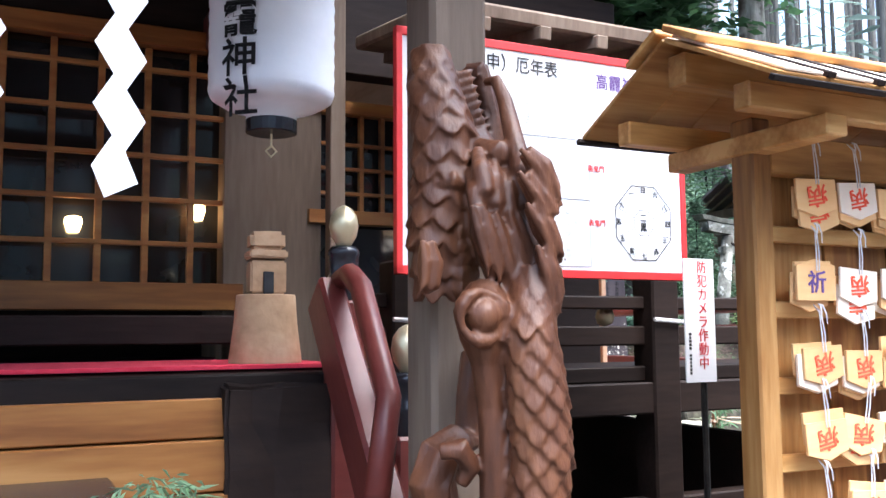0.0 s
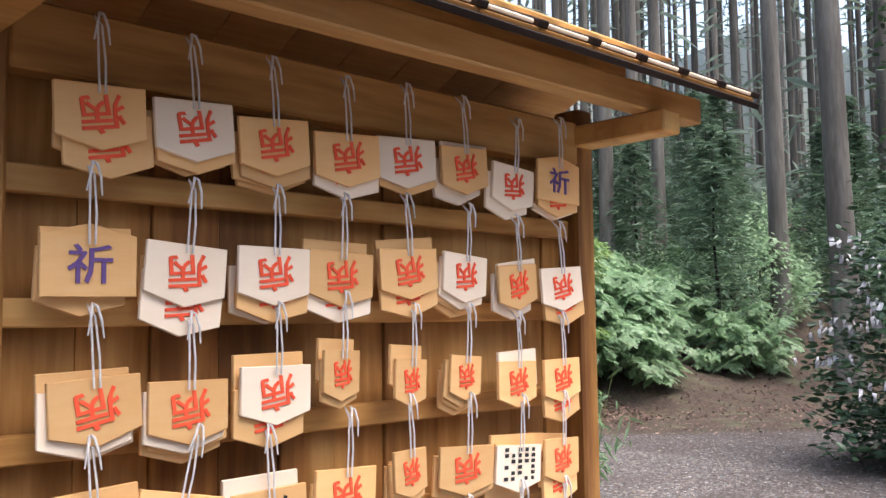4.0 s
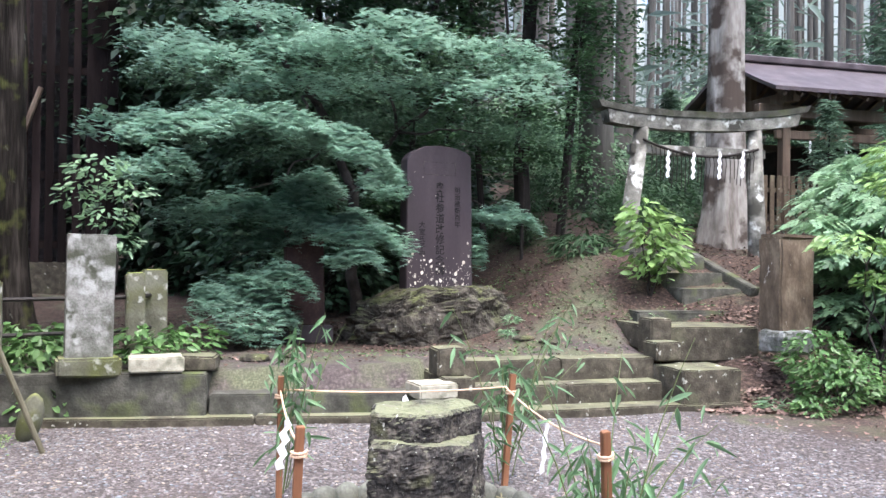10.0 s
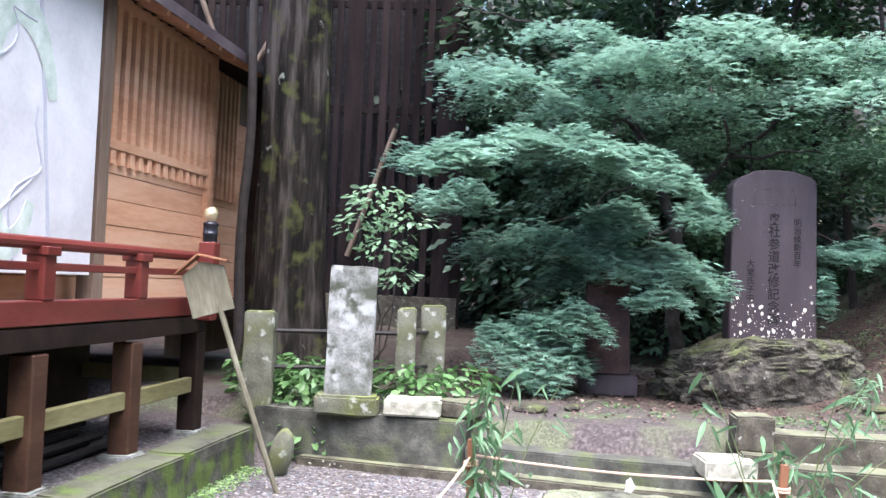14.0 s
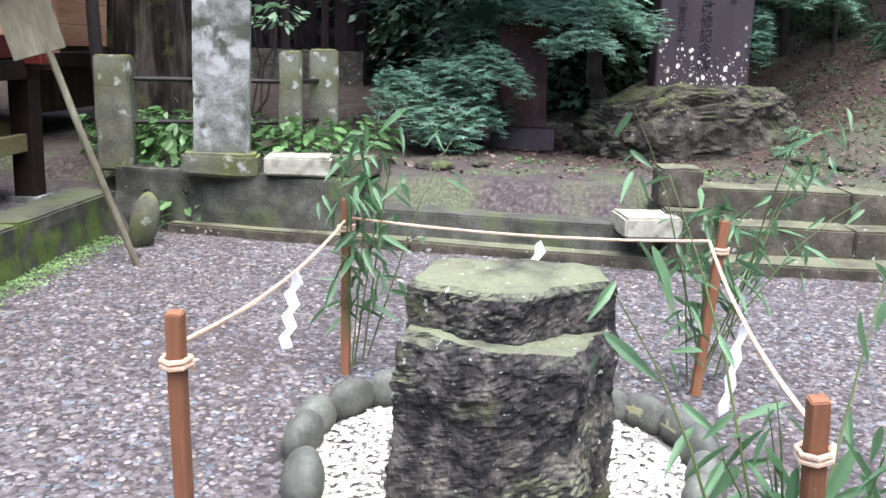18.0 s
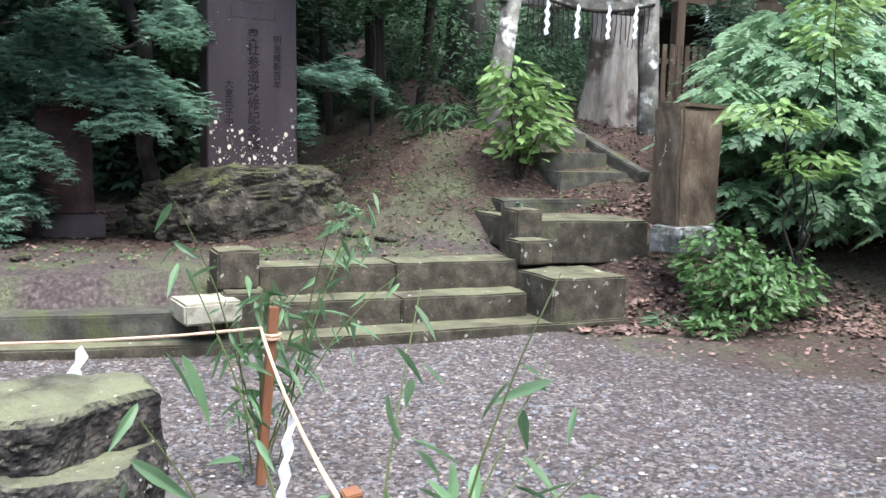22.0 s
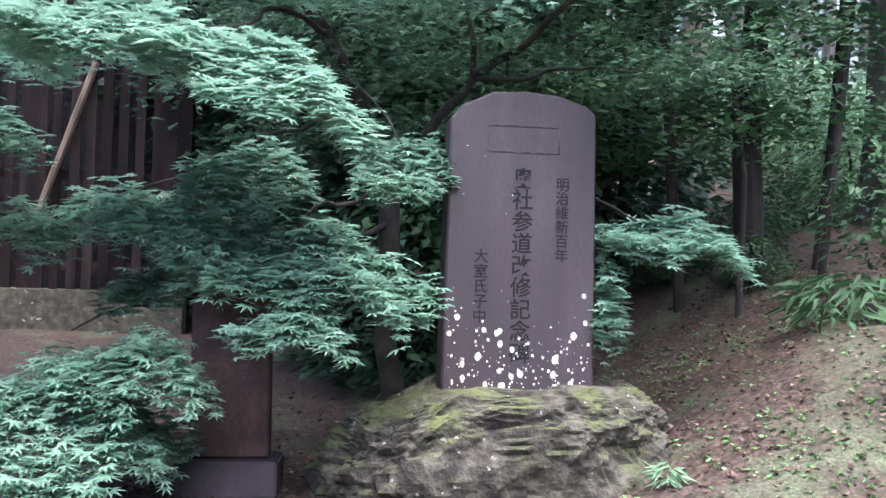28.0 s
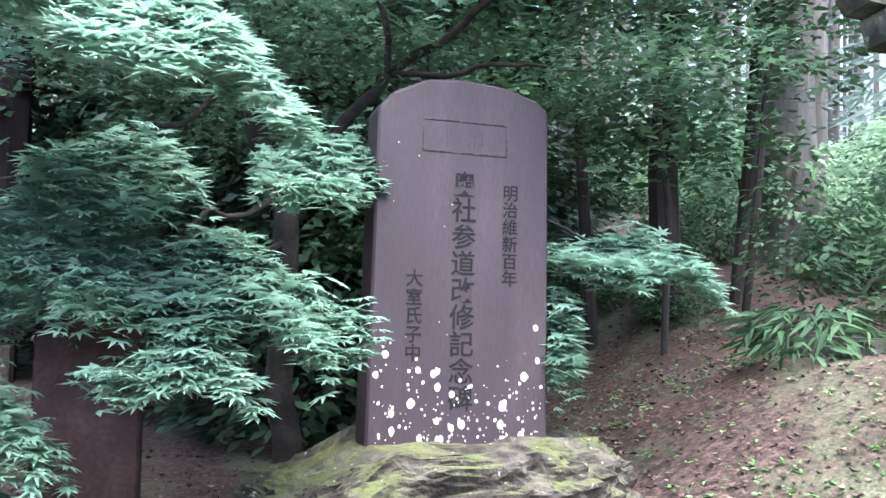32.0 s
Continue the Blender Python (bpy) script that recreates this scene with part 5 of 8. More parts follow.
for x, z, w_, h_ in ((-0.19, 0.26, 0.72, 0.002), (-0.19, 0.03, 0.72, 0.002), (-0.19, 0.47, 0.72, 0.002), (-0.55, 0.03, 0.002, 0.44), (-0.35, 0.03, 0.002, 0.44), (-0.18, 0.03, 0.002, 0.44), (-0.01, 0.03, 0.002, 0.44), (0.17, 0.03, 0.002, 0.44)):
    box(w_, 0.002, h_, (x, -0.0115, z), 0, bm=line)
tagged(part("table_lines", line, M["grey_ink"], nb_panel), kind="stuff")
octa = bmesh.new()
for k in range(8):
    a, b = radians(22.5 + 45 * k), radians(67.5 + 45 * k)
    for ro, ri in ((0.145, 0.141), (0.05, 0.048)):
        q = [octa.verts.new((r_ * math.cos(t_), 0, r_ * math.sin(t_))) for r_, t_ in ((ro, a), (ro, b), (ri, b), (ri, a))]
        octa.faces.new(q)
    q = [octa.verts.new(p) for p in ((0.05 * math.cos(a), 0, 0.05 * math.sin(a)), (0.141 * math.cos(a), 0, 0.141 * math.sin(a)), (0.141 * math.cos(a + 0.012), 0, 0.141 * math.sin(a + 0.012)), (0.05 * math.cos(a + 0.03), 0, 0.05 * math.sin(a + 0.03)))]
    octa.faces.new(q)
part("compass_chart", octa, M["ink"], nb_panel, "black octagonal compass chart", pose(0.42, -0.0125, 0.19))
lettering("chart_centre", "二\n黒", 0.034, M["ink"], nb_panel, pose(0.42, -0.012, 0.19))
for k, ch in enumerate("一白六八四三赤七黄五紫九"):
    a = radians(120 - 30 * k)
    lettering("chart_letter", ch, 0.026, M["ink"], nb_panel, pose(0.42 + 0.118 * math.cos(a), -0.012, 0.19 + 0.118 * math.sin(a)))
cs = thing("camera_sign", at(-5.64, -6.42, 0.0, 0, 0, 3), "narrow white sign warning of security cameras", "sign")
part("pole", tube([(0.03, 0.02, 0), (0.03, 0.02, 1.35)], 0.011, 8), M["iron"], cs)
cs_panel = part("panel", box(0.135, 0.006, 0.41, (0, 0, 1.285), 0.001), M["white"], cs)
lettering("sign_words", "防\n犯\nカ\nメ\nラ\n作\n動\n中", 0.0455, M["red"], cs_panel, pose(0.012, -0.004, 1.505))
bars((12, 1), 0.016, 0.14, M["ink"], cs_panel, pose(-0.048, -0.004, 1.38), gap=0.25)


# ---- the shrine hall ----
hall = thing("shrine_hall", PLAN, "timber shrine hall with lattice doors and a deck", "shrine hall")
W_ = M["hall_wood"]
# masses: back wall, side walls, roof
part("front_wall", box(4.2, 0.12, 2.2, (-11.2, -4.95, 1.1), 0.004), M["grey_wood"], hall)
part("front_wall", box(0.42, 0.12, 1.5, (-6.72, -4.98, 1.1), 0.004), M["grey_wood"], hall, "weathered board panel beside the doors")
part("front_wall", box(0.9, 0.12, 2.2, (-5.45, -4.9, 1.1), 0.004), M["dark_wood"], hall)
part("lintel_wall", box(4.5, 0.12, 0.55, (-7.15, -4.95, 2.62), 0.004), M["dark_wood"], hall)
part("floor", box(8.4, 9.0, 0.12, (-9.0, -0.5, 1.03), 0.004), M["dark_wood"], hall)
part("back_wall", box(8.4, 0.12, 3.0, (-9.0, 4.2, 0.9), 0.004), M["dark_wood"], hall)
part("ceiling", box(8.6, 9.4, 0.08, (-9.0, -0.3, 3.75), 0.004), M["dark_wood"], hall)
for s_, n0, n1, top in ((-4.93, -4.9, 2.3, 2.35),):
    z = 1.2
    k = 0
    while z < top - 0.01:
        part("wall_board", box(0.03, n1 - n0, 0.205, (s_ + 0.004 * (k % 2), (n0 + n1) / 2, z), 0.004, turn=pose(0, 0, 0, 0, 0, 0)), W_, hall)
        z += 0.21
        k += 1
part("wall_core", box(0.08, 7.2, 2.6, (-5.0, -1.3, 1.15), 0.004), M["hall_wood"], hall)
part("sill_rail", box(0.11, 7.25, 0.08, (-4.92, -1.3, 2.44), 0.004), W_, hall)
part("lintel_rail", box(0.09, 7.25, 0.09, (-4.92, -1.3, 3.6), 0.004), W_, hall)
# added backing whose dark brown paints the shade between the bars
part("lattice_backing", box(0.012, 2.02, 1.32, (-4.953, 1.31, 2.44), 0), M["lattice_back"], hall, "backing behind the lattice, coloured as the shade between bars")
for k in range(13):
    part("lattice_bar", box(0.05, 0.075, 1.38, (-4.90, 0.38 + 0.158 * k, 2.32), 0.003), W_, hall)
for k in range(10):
    part("wall_board", box(0.02, 2.6, 0.2, (-5.15, 3.6, 1.2 + 0.205 * k), 0.004), W_, hall)
    part("lattice_bar", box(0.04, 0.06, 1.4, (-5.11, 2.46 + 0.125 * k, 2.3), 0.003), W_, hall)
part("recess_wall", box(0.08, 2.6, 3.4, (-5.22, 3.6, 0.6), 0.004), M["grey_wood"], hall)
part("corner_post", box(0.12, 0.12, 2.7, (-4.92, 2.33, 1.0), 0.005), W_, hall)
part("grey_post", box(0.14, 0.14, 2.7, (-4.72, -0.16, 1.0), 0.005), M["grey_wood"], hall)
# painted wall panel
part("painted_panel", box(0.03, 2.3, 2.15, (-4.66, -1.45, 1.42), 0.004), M["panel_paint"], hall, "white wall panel with a painted green coil")
coil = [(-4.638, -1.3 + 0.45 * math.cos(a) * (1 - a / 16), 2.35 + 0.75 * math.sin(a)) for a in np.linspace(0.3, 5.6, 26)]
bmc = tube(coil, [0.05 + 0.12 * math.sin(math.pi * k / 25) for k in range(26)], 8)
for v in bmc.verts:
    v.co.x = -4.643 + (0.004 if v.co.x > -4.64 else 0)
part("painted_coil", bmc, material("faded_green_paint", [(0.36, 0.45, 0.38), (0.5, 0.58, 0.5), (0.66, 0.7, 0.66)], 9, 0.8, 0.0, 60), hall)
part("painted_frame", box(0.006, 0.035, 1.85, (-4.642, -0.82, 1.45), 0, turn=pose(0, 0, 0, 8, 0, 0)), M["grey_ink"], hall)
for k, (y0, z0, y1, z1) in enumerate(((-1.7, 1.55, -1.1, 2.0), (-1.9, 1.9, -1.5, 2.6), (-1.3, 1.5, -0.95, 2.5), (-2.1, 2.2, -1.7, 1.7), (-1.6, 2.7, -1.15, 3.1))):
    st_ = [(-4.643, y0 + (y1 - y0) * t_ + 0.10 * math.sin(9 * t_ + k), z0 + (z1 - z0) * t_ + 0.08 * math.cos(7 * t_ + 2 * k)) for t_ in np.linspace(0, 1, 14)]
    part("painted_stroke", tube(st_, 0.009, 5), M["grey_ink"], hall)
# lattice doors of the front
part("door_backing", box(2.9, 0.02, 1.1, (-8.35, -4.9, 1.62), 0), M["glass"], hall)
part("door_sill", box(3.0, 0.10, 0.11, (-8.35, -5.02, 1.55), 0.004), M["orange_wood"], hall)
for k in range(16):
    part("door_bar", box(0.026, 0.03, 0.98, (-9.55 + 0.178 * k, -5.0, 1.64), 0.002), M["orange_wood"], hall)
for k in range(5):
    part("door_rail", box(2.9, 0.026, 0.02, (-8.35, -5.003, 1.81 + 0.178 * k), 0.002), M["orange_wood"], hall)
part("door_head", box(3.0, 0.10, 0.08, (-8.35, -5.02, 2.62), 0.004), M["orange_wood"], hall)
for s_, z in ((-7.50, 1.86), (-7.02, 1.93)):
    lamp_shade = part("lamp", lathe([(0.022, 0), (0.034, 0.04), (0.03, 0.06), (0.012, 0.065)], 8), material("lit_paper_lamp", [(0.9, 0.6, 0.25), (0.95, 0.7, 0.35)], 5, 0.6, 0, 20), hall, "small warm lit lamp behind the lattice", pose(s_, -4.945, z))
    bsdf = lamp_shade.data.materials[0].node_tree.nodes["Principled BSDF"]
    bsdf.inputs["Emission Color"].default_value = (1.0, 0.62, 0.25, 1)
    bsdf.inputs["Emission Strength"].default_value = 3.0
part("window_frame", box(0.5, 0.06, 0.06, (-6.32, -5.03, 2.42), 0.003), M["orange_wood"], hall)
part("window_frame", box(0.5, 0.06, 0.06, (-6.32, -5.03, 1.93), 0.003), M["orange_wood"], hall)
part("window_pane", box(0.5, 0.02, 1.0, (-6.32, -4.97, 1.5), 0), M["glass"], hall)
for k in range(5):
    part("window_bar", box(0.02, 0.03, 0.46, (-6.52 + 0.1 * k, -5.02, 1.97), 0.002), M["orange_wood"], hall)
for k in range(3):
    part("window_bar", box(0.48, 0.026, 0.016, (-6.32, -5.022, 2.06 + 0.11 * k), 0.002), M["orange_wood"], hall)
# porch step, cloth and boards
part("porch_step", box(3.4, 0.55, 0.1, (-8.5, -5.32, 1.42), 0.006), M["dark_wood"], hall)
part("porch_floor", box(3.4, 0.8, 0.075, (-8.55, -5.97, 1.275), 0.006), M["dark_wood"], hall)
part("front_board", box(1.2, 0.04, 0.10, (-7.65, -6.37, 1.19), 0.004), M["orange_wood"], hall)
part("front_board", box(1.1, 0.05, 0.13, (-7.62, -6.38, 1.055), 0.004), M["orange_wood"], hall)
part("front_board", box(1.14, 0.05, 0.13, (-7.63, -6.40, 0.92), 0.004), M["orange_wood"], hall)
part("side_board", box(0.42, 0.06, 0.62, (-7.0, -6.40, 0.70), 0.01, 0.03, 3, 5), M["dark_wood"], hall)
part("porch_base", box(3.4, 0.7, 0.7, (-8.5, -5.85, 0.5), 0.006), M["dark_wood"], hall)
single("red_cloth", box(3.2, 0.62, 0.012, (0, 0, 0), 0.004, 0.003, 2, 4), M["cloth"], at(-8.45, -5.95, 1.357), "red felt cloth laid over the porch floor", "cloth")
# porch pillar, beams and eaves
part("porch_pillar", box(0.135, 0.14, 2.4, (-6.872, -7.03, 0.25), 0.012), M["grey_wood"], hall)
part("pillar_foot", box(0.26, 0.26, 0.26, (-6.872, -7.03, 0), 0.012), M["stone"], hall)
part("corner_post", box(0.06, 0.06, 1.5, (-6.62, -5.55, 1.25), 0.004), M["grey_wood"], hall)
part("porch_beam", box(3.6, 0.16, 0.2, (-8.6, -7.06, 2.5), 0.01), M["red_wood"], hall)
part("porch_beam", box(0.14, 2.2, 0.16, (-6.95, -6.0, 2.62), 0.01), M["red_wood"], hall)
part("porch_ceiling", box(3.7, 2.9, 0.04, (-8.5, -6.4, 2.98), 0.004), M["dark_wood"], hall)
for k in range(14):
    part("rafter", box(0.06, 3.0, 0.06, (-10.2 + 0.265 * k, -6.4, 2.91), 0.004), M["red_wood"], hall)
part("porch_roof", box(3.9, 3.3, 0.10, (-8.5, -6.4, 3.03), 0.02), M["slate"], hall)
part("side_eave", box(1.5, 0.9, 0.06, (-5.65, -5.6, 2.62), 0.01, turn=pose(0, 0, 0, 8, 0, 0)), M["grey_wood"], hall)
for k in range(6):
    part("rafter", box(0.05, 0.9, 0.05, (-6.25 + 0.25 * k, -5.62, 2.57), 0.004, turn=pose(0, 0, 0, 8, 0, 0)), M["grey_wood"], hall)
part("side_post", box(0.1, 0.1, 1.6, (-5.85, -5.5, 1.1), 0.006), M["grey_wood"], hall)
# main roof over the flank, with a curved dark edge
bm = bmesh.new()
prof = [(-4.45, 3.66), (-4.7, 3.80), (-5.2, 4.1), (-6.5, 4.9), (-9.0, 6.2), (-11.5, 4.9), (-13.5, 3.6)]
for n_ in (-6.0, 3.4):
    for x, z in prof:
        bm.verts.new((x, n_, z))
        bm.verts.new((x, n_, z - 0.10))
bm.verts.ensure_lookup_table()
q = len(prof) * 2
for i in range(len(prof) - 1):
    a = 2 * i
    bm.faces.new([bm.verts[j] for j in (a, a + 2, q + a + 2, q + a)])
    bm.faces.new([bm.verts[j] for j in (a + 1, q + a + 1, q + a + 3, a + 3)])
    bm.faces.new([bm.verts[j] for j in (a, a + 1, a + 3, a + 2)])
    bm.faces.new([bm.verts[j] for j in (q + a, q + a + 2, q + a + 3, q + a + 1)])
bm.faces.new([bm.verts[j] for j in (0, q, q + 1, 1)])
bmesh.ops.recalc_face_normals(bm, faces=bm.faces[:])
part("main_roof", bm, M["slate"], hall)
for k in range(24):
    part("rafter", box(0.5, 0.06, 0.06, (-4.72, -5.7 + 0.36 * k, 3.64), 0.004, turn=pose(0, 0, 0, 0, 24, 0)), W_, hall)

# deck round the hall with its railing
deck = thing("hall_deck", PLAN @ pose(0, 0, -0.13), "raised deck with red-brown railing on posts", "deck")
part("deck_floor", box(0.95, 6.05, 0.05, (-4.42, -2.9, 1.25), 0.004), M["grey_wood"], deck)
part("deck_edge", box(0.09, 6.1, 0.12, (-3.95, -2.95, 1.16), 0.006), M["dark_wood"], deck)
part("deck_edge", box(2.9, 0.09, 0.12, (-5.4, -5.93, 1.27), 0.006), M["dark_wood"], deck)
part("deck_floor", box(2.9, 0.95, 0.05, (-5.4, -5.45, 1.38), 0.004), M["dark_wood"], deck)
part("low_rail", box(0.10, 6.0, 0.13, (-3.95, -2.9, 1.29), 0.006), M["red_wood"], deck)
part("mid_rail", box(0.05, 6.0, 0.045, (-3.95, -2.9, 1.575), 0.006), M["red_wood"], deck)
part("top_rail", tube([(-3.95, -5.9, 1.72), (-3.95, 0.02, 1.72)], 0.035, 10), M["red_wood"], deck)
for k in range(6):
    n_ = -0.95 - 1.06 * k if k < 5 else -5.84
    part("rail_post", box(0.11, 0.11, 0.27, (-3.95, n_, 1.42), 0.006), M["red_wood"], deck)
    part("rail_cup", box(0.15, 0.13, 0.05, (-3.95, n_, 1.655), 0.006), M["red_wood"], deck)
    part("deck_post", box(0.14, 0.14, 0.72, (-3.97, n_ - 0.03, 0.42), 0.008), M["lattice_back"], deck)
    part("post_foot", box(0.22, 0.22, 0.18, (-3.97, n_ - 0.03, 0.26), 0.01, 0.008, k, 2), M["lichen_stone"], deck, "pale stone foot")
part("deck_post", box(0.14, 0.14, 0.76, (-3.97, 0.02, 0.4), 0.008), M["dark_wood"], deck)
part("post_foot", box(0.22, 0.22, 0.18, (-3.97, 0.02, 0.26), 0.01, 0.008, 9, 2), M["lichen_stone"], deck, "pale stone foot")
part("tie_beam", box(0.05, 6.1, 0.11, (-3.96, -2.9, 0.72), 0.006), M["green_beam"], deck, "greenish weathered tie beam")
part("tie_beam", box(0.9, 0.05, 0.11, (-4.4, 0.02, 0.78), 0.006), M["green_beam"], deck, "greenish weathered tie beam")
part("inner_wall", box(0.06, 6.0, 0.9, (-4.86, -2.9, 0.25), 0), M["dark_wood"], deck)
for z, h_ in ((1.67, 0.05), (1.53, 0.075), (1.39, 0.06)):
    part("front_rail", box(2.3, 0.06, h_, (-5.45, -5.9, z), 0.006), M["dark_wood"], deck)
for s_ in (-5.42, -4.3, -6.5):
    part("front_post", box(0.13, 0.13, 1.45, (s_, -5.92, 0.38), 0.008), M["dark_wood"], deck)
    part("post_tie", tube([(s_ - 0.07, -6.0, 1.63), (s_ + 0.07, -6.0, 1.62)], 0.008, 6), M["cord"], deck)
part("front_beam", box(2.3, 0.08, 0.1, (-5.45, -5.92, 0.85), 0.006), M["dark_wood"], deck)


def knob_post(name, m, base, label, k=1.0):
    kp = thing(name, m, label, "newel post")
    part("shaft", box(0.12 * k, 0.12 * k, base, (0, 0, 0), 0.008), M["red_wood"], kp)
    part("collar", lathe([(0.05 * k, base), (0.053 * k, base + 0.004), (0.053 * k, base + 0.05), (0.057 * k, base + 0.054), (0.057 * k, base + 0.068), (0.053 * k, base + 0.072), (0.053 * k, base + 0.12), (0.057 * k, base + 0.124), (0.057 * k, base + 0.138), (0.044 * k, base + 0.15)], 24), M["black"], kp, "black lacquered collar with raised bands", None, True)
    part("knob", lathe([(0.026 * k, base + 0.15), (0.03 * k, base + 0.158), (0.046 * k, base + 0.178), (0.053 * k, base + 0.205), (0.047 * k, base + 0.235), (0.028 * k, base + 0.256), (0.006 * k, base + 0.265)], 24), M["brass"], kp, "pale gilt ball finial", None, True)
    return kp


knob_post("newel_post", at(-3.86, -0.02, 1.12), 0.58, "red-brown newel post with a black collar and gilt ball")
knob_post("newel_post", at(-6.885, -6.40, 1.0), 0.545, "red-brown stair newel with a black collar and gilt ball", 0.78)
knob_post("newel_post", at(-6.84, -6.74, 0.45), 0.76, "lower stair newel with a black collar and gilt ball", 0.78)
hr = thing("stair_rail", PLAN, "red-brown curved handrail beside the porch stair", "handrail")
part("rail", tube([(-6.90, -6.42, 1.60), (-6.91, -6.52, 1.61), (-6.92, -6.63, 1.57), (-6.93, -6.84, 1.31), (-7.0, -6.94, 1.10)], [0.03, 0.03, 0.03, 0.03, 0.03], 10), M["red_wood"], hr, "", None, True)
part("stringer", box(0.07, 0.95, 0.14, (0, 0, 0), 0.01), M["red_wood"], hr, "", pose(-6.93, -6.62, 1.16, 50))
single("rail_ball", lathe([(0.008, 0), (0.03, 0.012), (0.038, 0.038), (0.03, 0.064), (0.006, 0.075)], 16), M["brass"], at(-5.62, -5.86, 1.475), "pale gilt ball on the deck railing", "finial", smooth=True)

# paper lantern
lan = thing("paper_lantern", at(-7.08, -6.35, 2.038, 0, 0, -6) @ Matrix.Scale(1.07, 4), "tall white paper lantern with black characters", "lantern")
prof = [(0.065, 0.0)] + [(0.065 + 0.095 * math.sin(min(1, k / 2.5) * math.pi / 2) + 0.0025 * (k % 2), 0.02 + 0.019 * k) for k in range(36)] + [(0.07, 0.74)]
lan_body = part("body", lathe(prof, 32), M["paper"], lan, "", None, True)
part("base_ring", lathe([(0.06, -0.03), (0.066, -0.028), (0.066, 0.004), (0.06, 0.006)], 24), M["black"], lan, "black lacquered base ring")
part("hook", tube([(0, 0, -0.03), (0, 0, -0.06), (0.014, 0, -0.075), (0, 0, -0.09), (-0.014, 0, -0.075), (0, 0, -0.062)], 0.003, 6), M["brass"], lan)
for k, ch in enumerate("社神龗高"):
    me = words(ch, 0.100, 0.015)
    me.materials.append(M["ink"])
    z0 = 0.022 + 0.098 * k
    for v in me.vertices:
        a = v.co.x / 0.164 - 0.66
        r_ = 0.0675 + 0.095 * math.sin(max(0.0, min(1, (v.co.z + z0 - 0.02) / 0.0475)) * math.pi / 2) + 0.006
        r_ = max(r_, 0.158)
        v.co = Vector((r_ * math.sin(a), -r_ * math.cos(a), v.co.z))
    link("character", me, lan_body, pose(0, 0, z0))

# carved dragon on the porch pillar (one carved piece)
def scaled(bm, pts, radii, rows, per, lift=0.010, arc=(0.0, 1.0)):
    """A scaly coil: a smooth limb clad with overlapping pointed scales."""
    tube(pts, radii, 16, True, 0.05, 2, bm)
    pts = [Vector(p) for p in pts]
    total = len(pts) - 1
    side = Vector((1, 0, 0))
    for i in range(rows):
        t = (i + 0.5) / rows * total
        k, f = min(int(t), total - 1), t - min(int(t), total - 1)
        c, d = pts[k].lerp(pts[k + 1], f), (pts[k + 1] - pts[k]).normalized()
        r = radii[k] * (1 - f) + radii[k + 1] * f
        u = (side - d * side.dot(d)).normalized()
        w = d.cross(u)
        step = (pts[-1] - pts[0]).length / rows
        for j in range(per):
            a0 = 2 * math.pi * (arc[0] + (arc[1] - arc[0]) * (j + 0.5 * (i % 2)) / per)
            h = math.pi * (arc[1] - arc[0]) / per * 0.98

            def on(a, al, up):
                return bm.verts.new(c + d * al + (u * math.cos(a) + w * math.sin(a)) * (r + up))
            edge_ = [(-h, -0.6, 0.001), (h, -0.6, 0.001), (h, 0.35, lift * 0.6), (h * 0.5, 0.75, lift), (0, 0.95, lift * 1.1), (-h * 0.5, 0.75, lift), (-h, 0.35, lift * 0.6)]
            v = [on(a0 + da, step * al, up) for da, al, up in edge_]
            lo = [on(a0 + da, step * al, -0.012) for da, al, up in edge_]
            bm.faces.new(v)
            bm.faces.new(lo[::-1])
            for m in range(7):
                bm.faces.new((v[m], lo[m], lo[(m + 1) % 7], v[(m + 1) % 7]))


def px(x, y, d=0.0):
    """A point of the carving: across and down its face, standing d out from the pillar towards the stair."""
    front, p = Vector((-0.791, -1.661, 1.455)), Vector((0.00126 * (x - 790), 0, 2.13 - 0.00112 * y))
    return tuple(front + (p - front) * (1 - d / 1.661))


bm = bmesh.new()
scaled(bm, [px(775, 92, 0.03), px(782, 160, 0.05), px(800, 240, 0.07), px(800, 330, 0.07), px(788, 430, 0.06), px(790, 530, 0.04)], [0.040, 0.052, 0.062, 0.062, 0.055, 0.045], 12, 7, 0.009)
scaled(bm, [px(965, 500, 0.22), px(960, 600, 0.24), px(972, 720, 0.25), px(978, 830, 0.25), px(965, 960, 0.24), px(930, 1150, 0.22), px(900, 1700, 0.20)], [0.034, 0.044, 0.049, 0.050, 0.050, 0.054, 0.055], 24, 7, 0.011)
# back fin of small spikes
for k in range(12):
    x, y = 832 + 4 * k, 118 + 15 * k
    tube([px(x - 6, y + 6, 0.05), px(x + 14, y - 4, 0.06), px(x + 26, y - 12, 0.055)], [0.012, 0.008, 0.002], 6, True, 0, 0, bm)
for k in range(9):
    tube([px(845 + 5 * k, 112 + 14 * k, 0.02), px(872 + 3 * k, 106 + 14 * k, 0.045), px(882 + 3 * k, 116 + 14 * k, 0.05)], [0.018, 0.017, 0.006], 7, True, 0.2, k, bm)
tube([px(860, 105, 0.0), px(875, 170, 0.02), px(890, 250, 0.03)], [0.03, 0.034, 0.03], 9, True, 0.25, 5, bm)
tube([px(845, 250, 0.03), px(880, 340, 0.10), px(915, 430, 0.15), px(940, 520, 0.18), px(955, 600, 0.20)], [0.05, 0.07, 0.065, 0.055, 0.04], 12, True, 0.1, 7, bm)
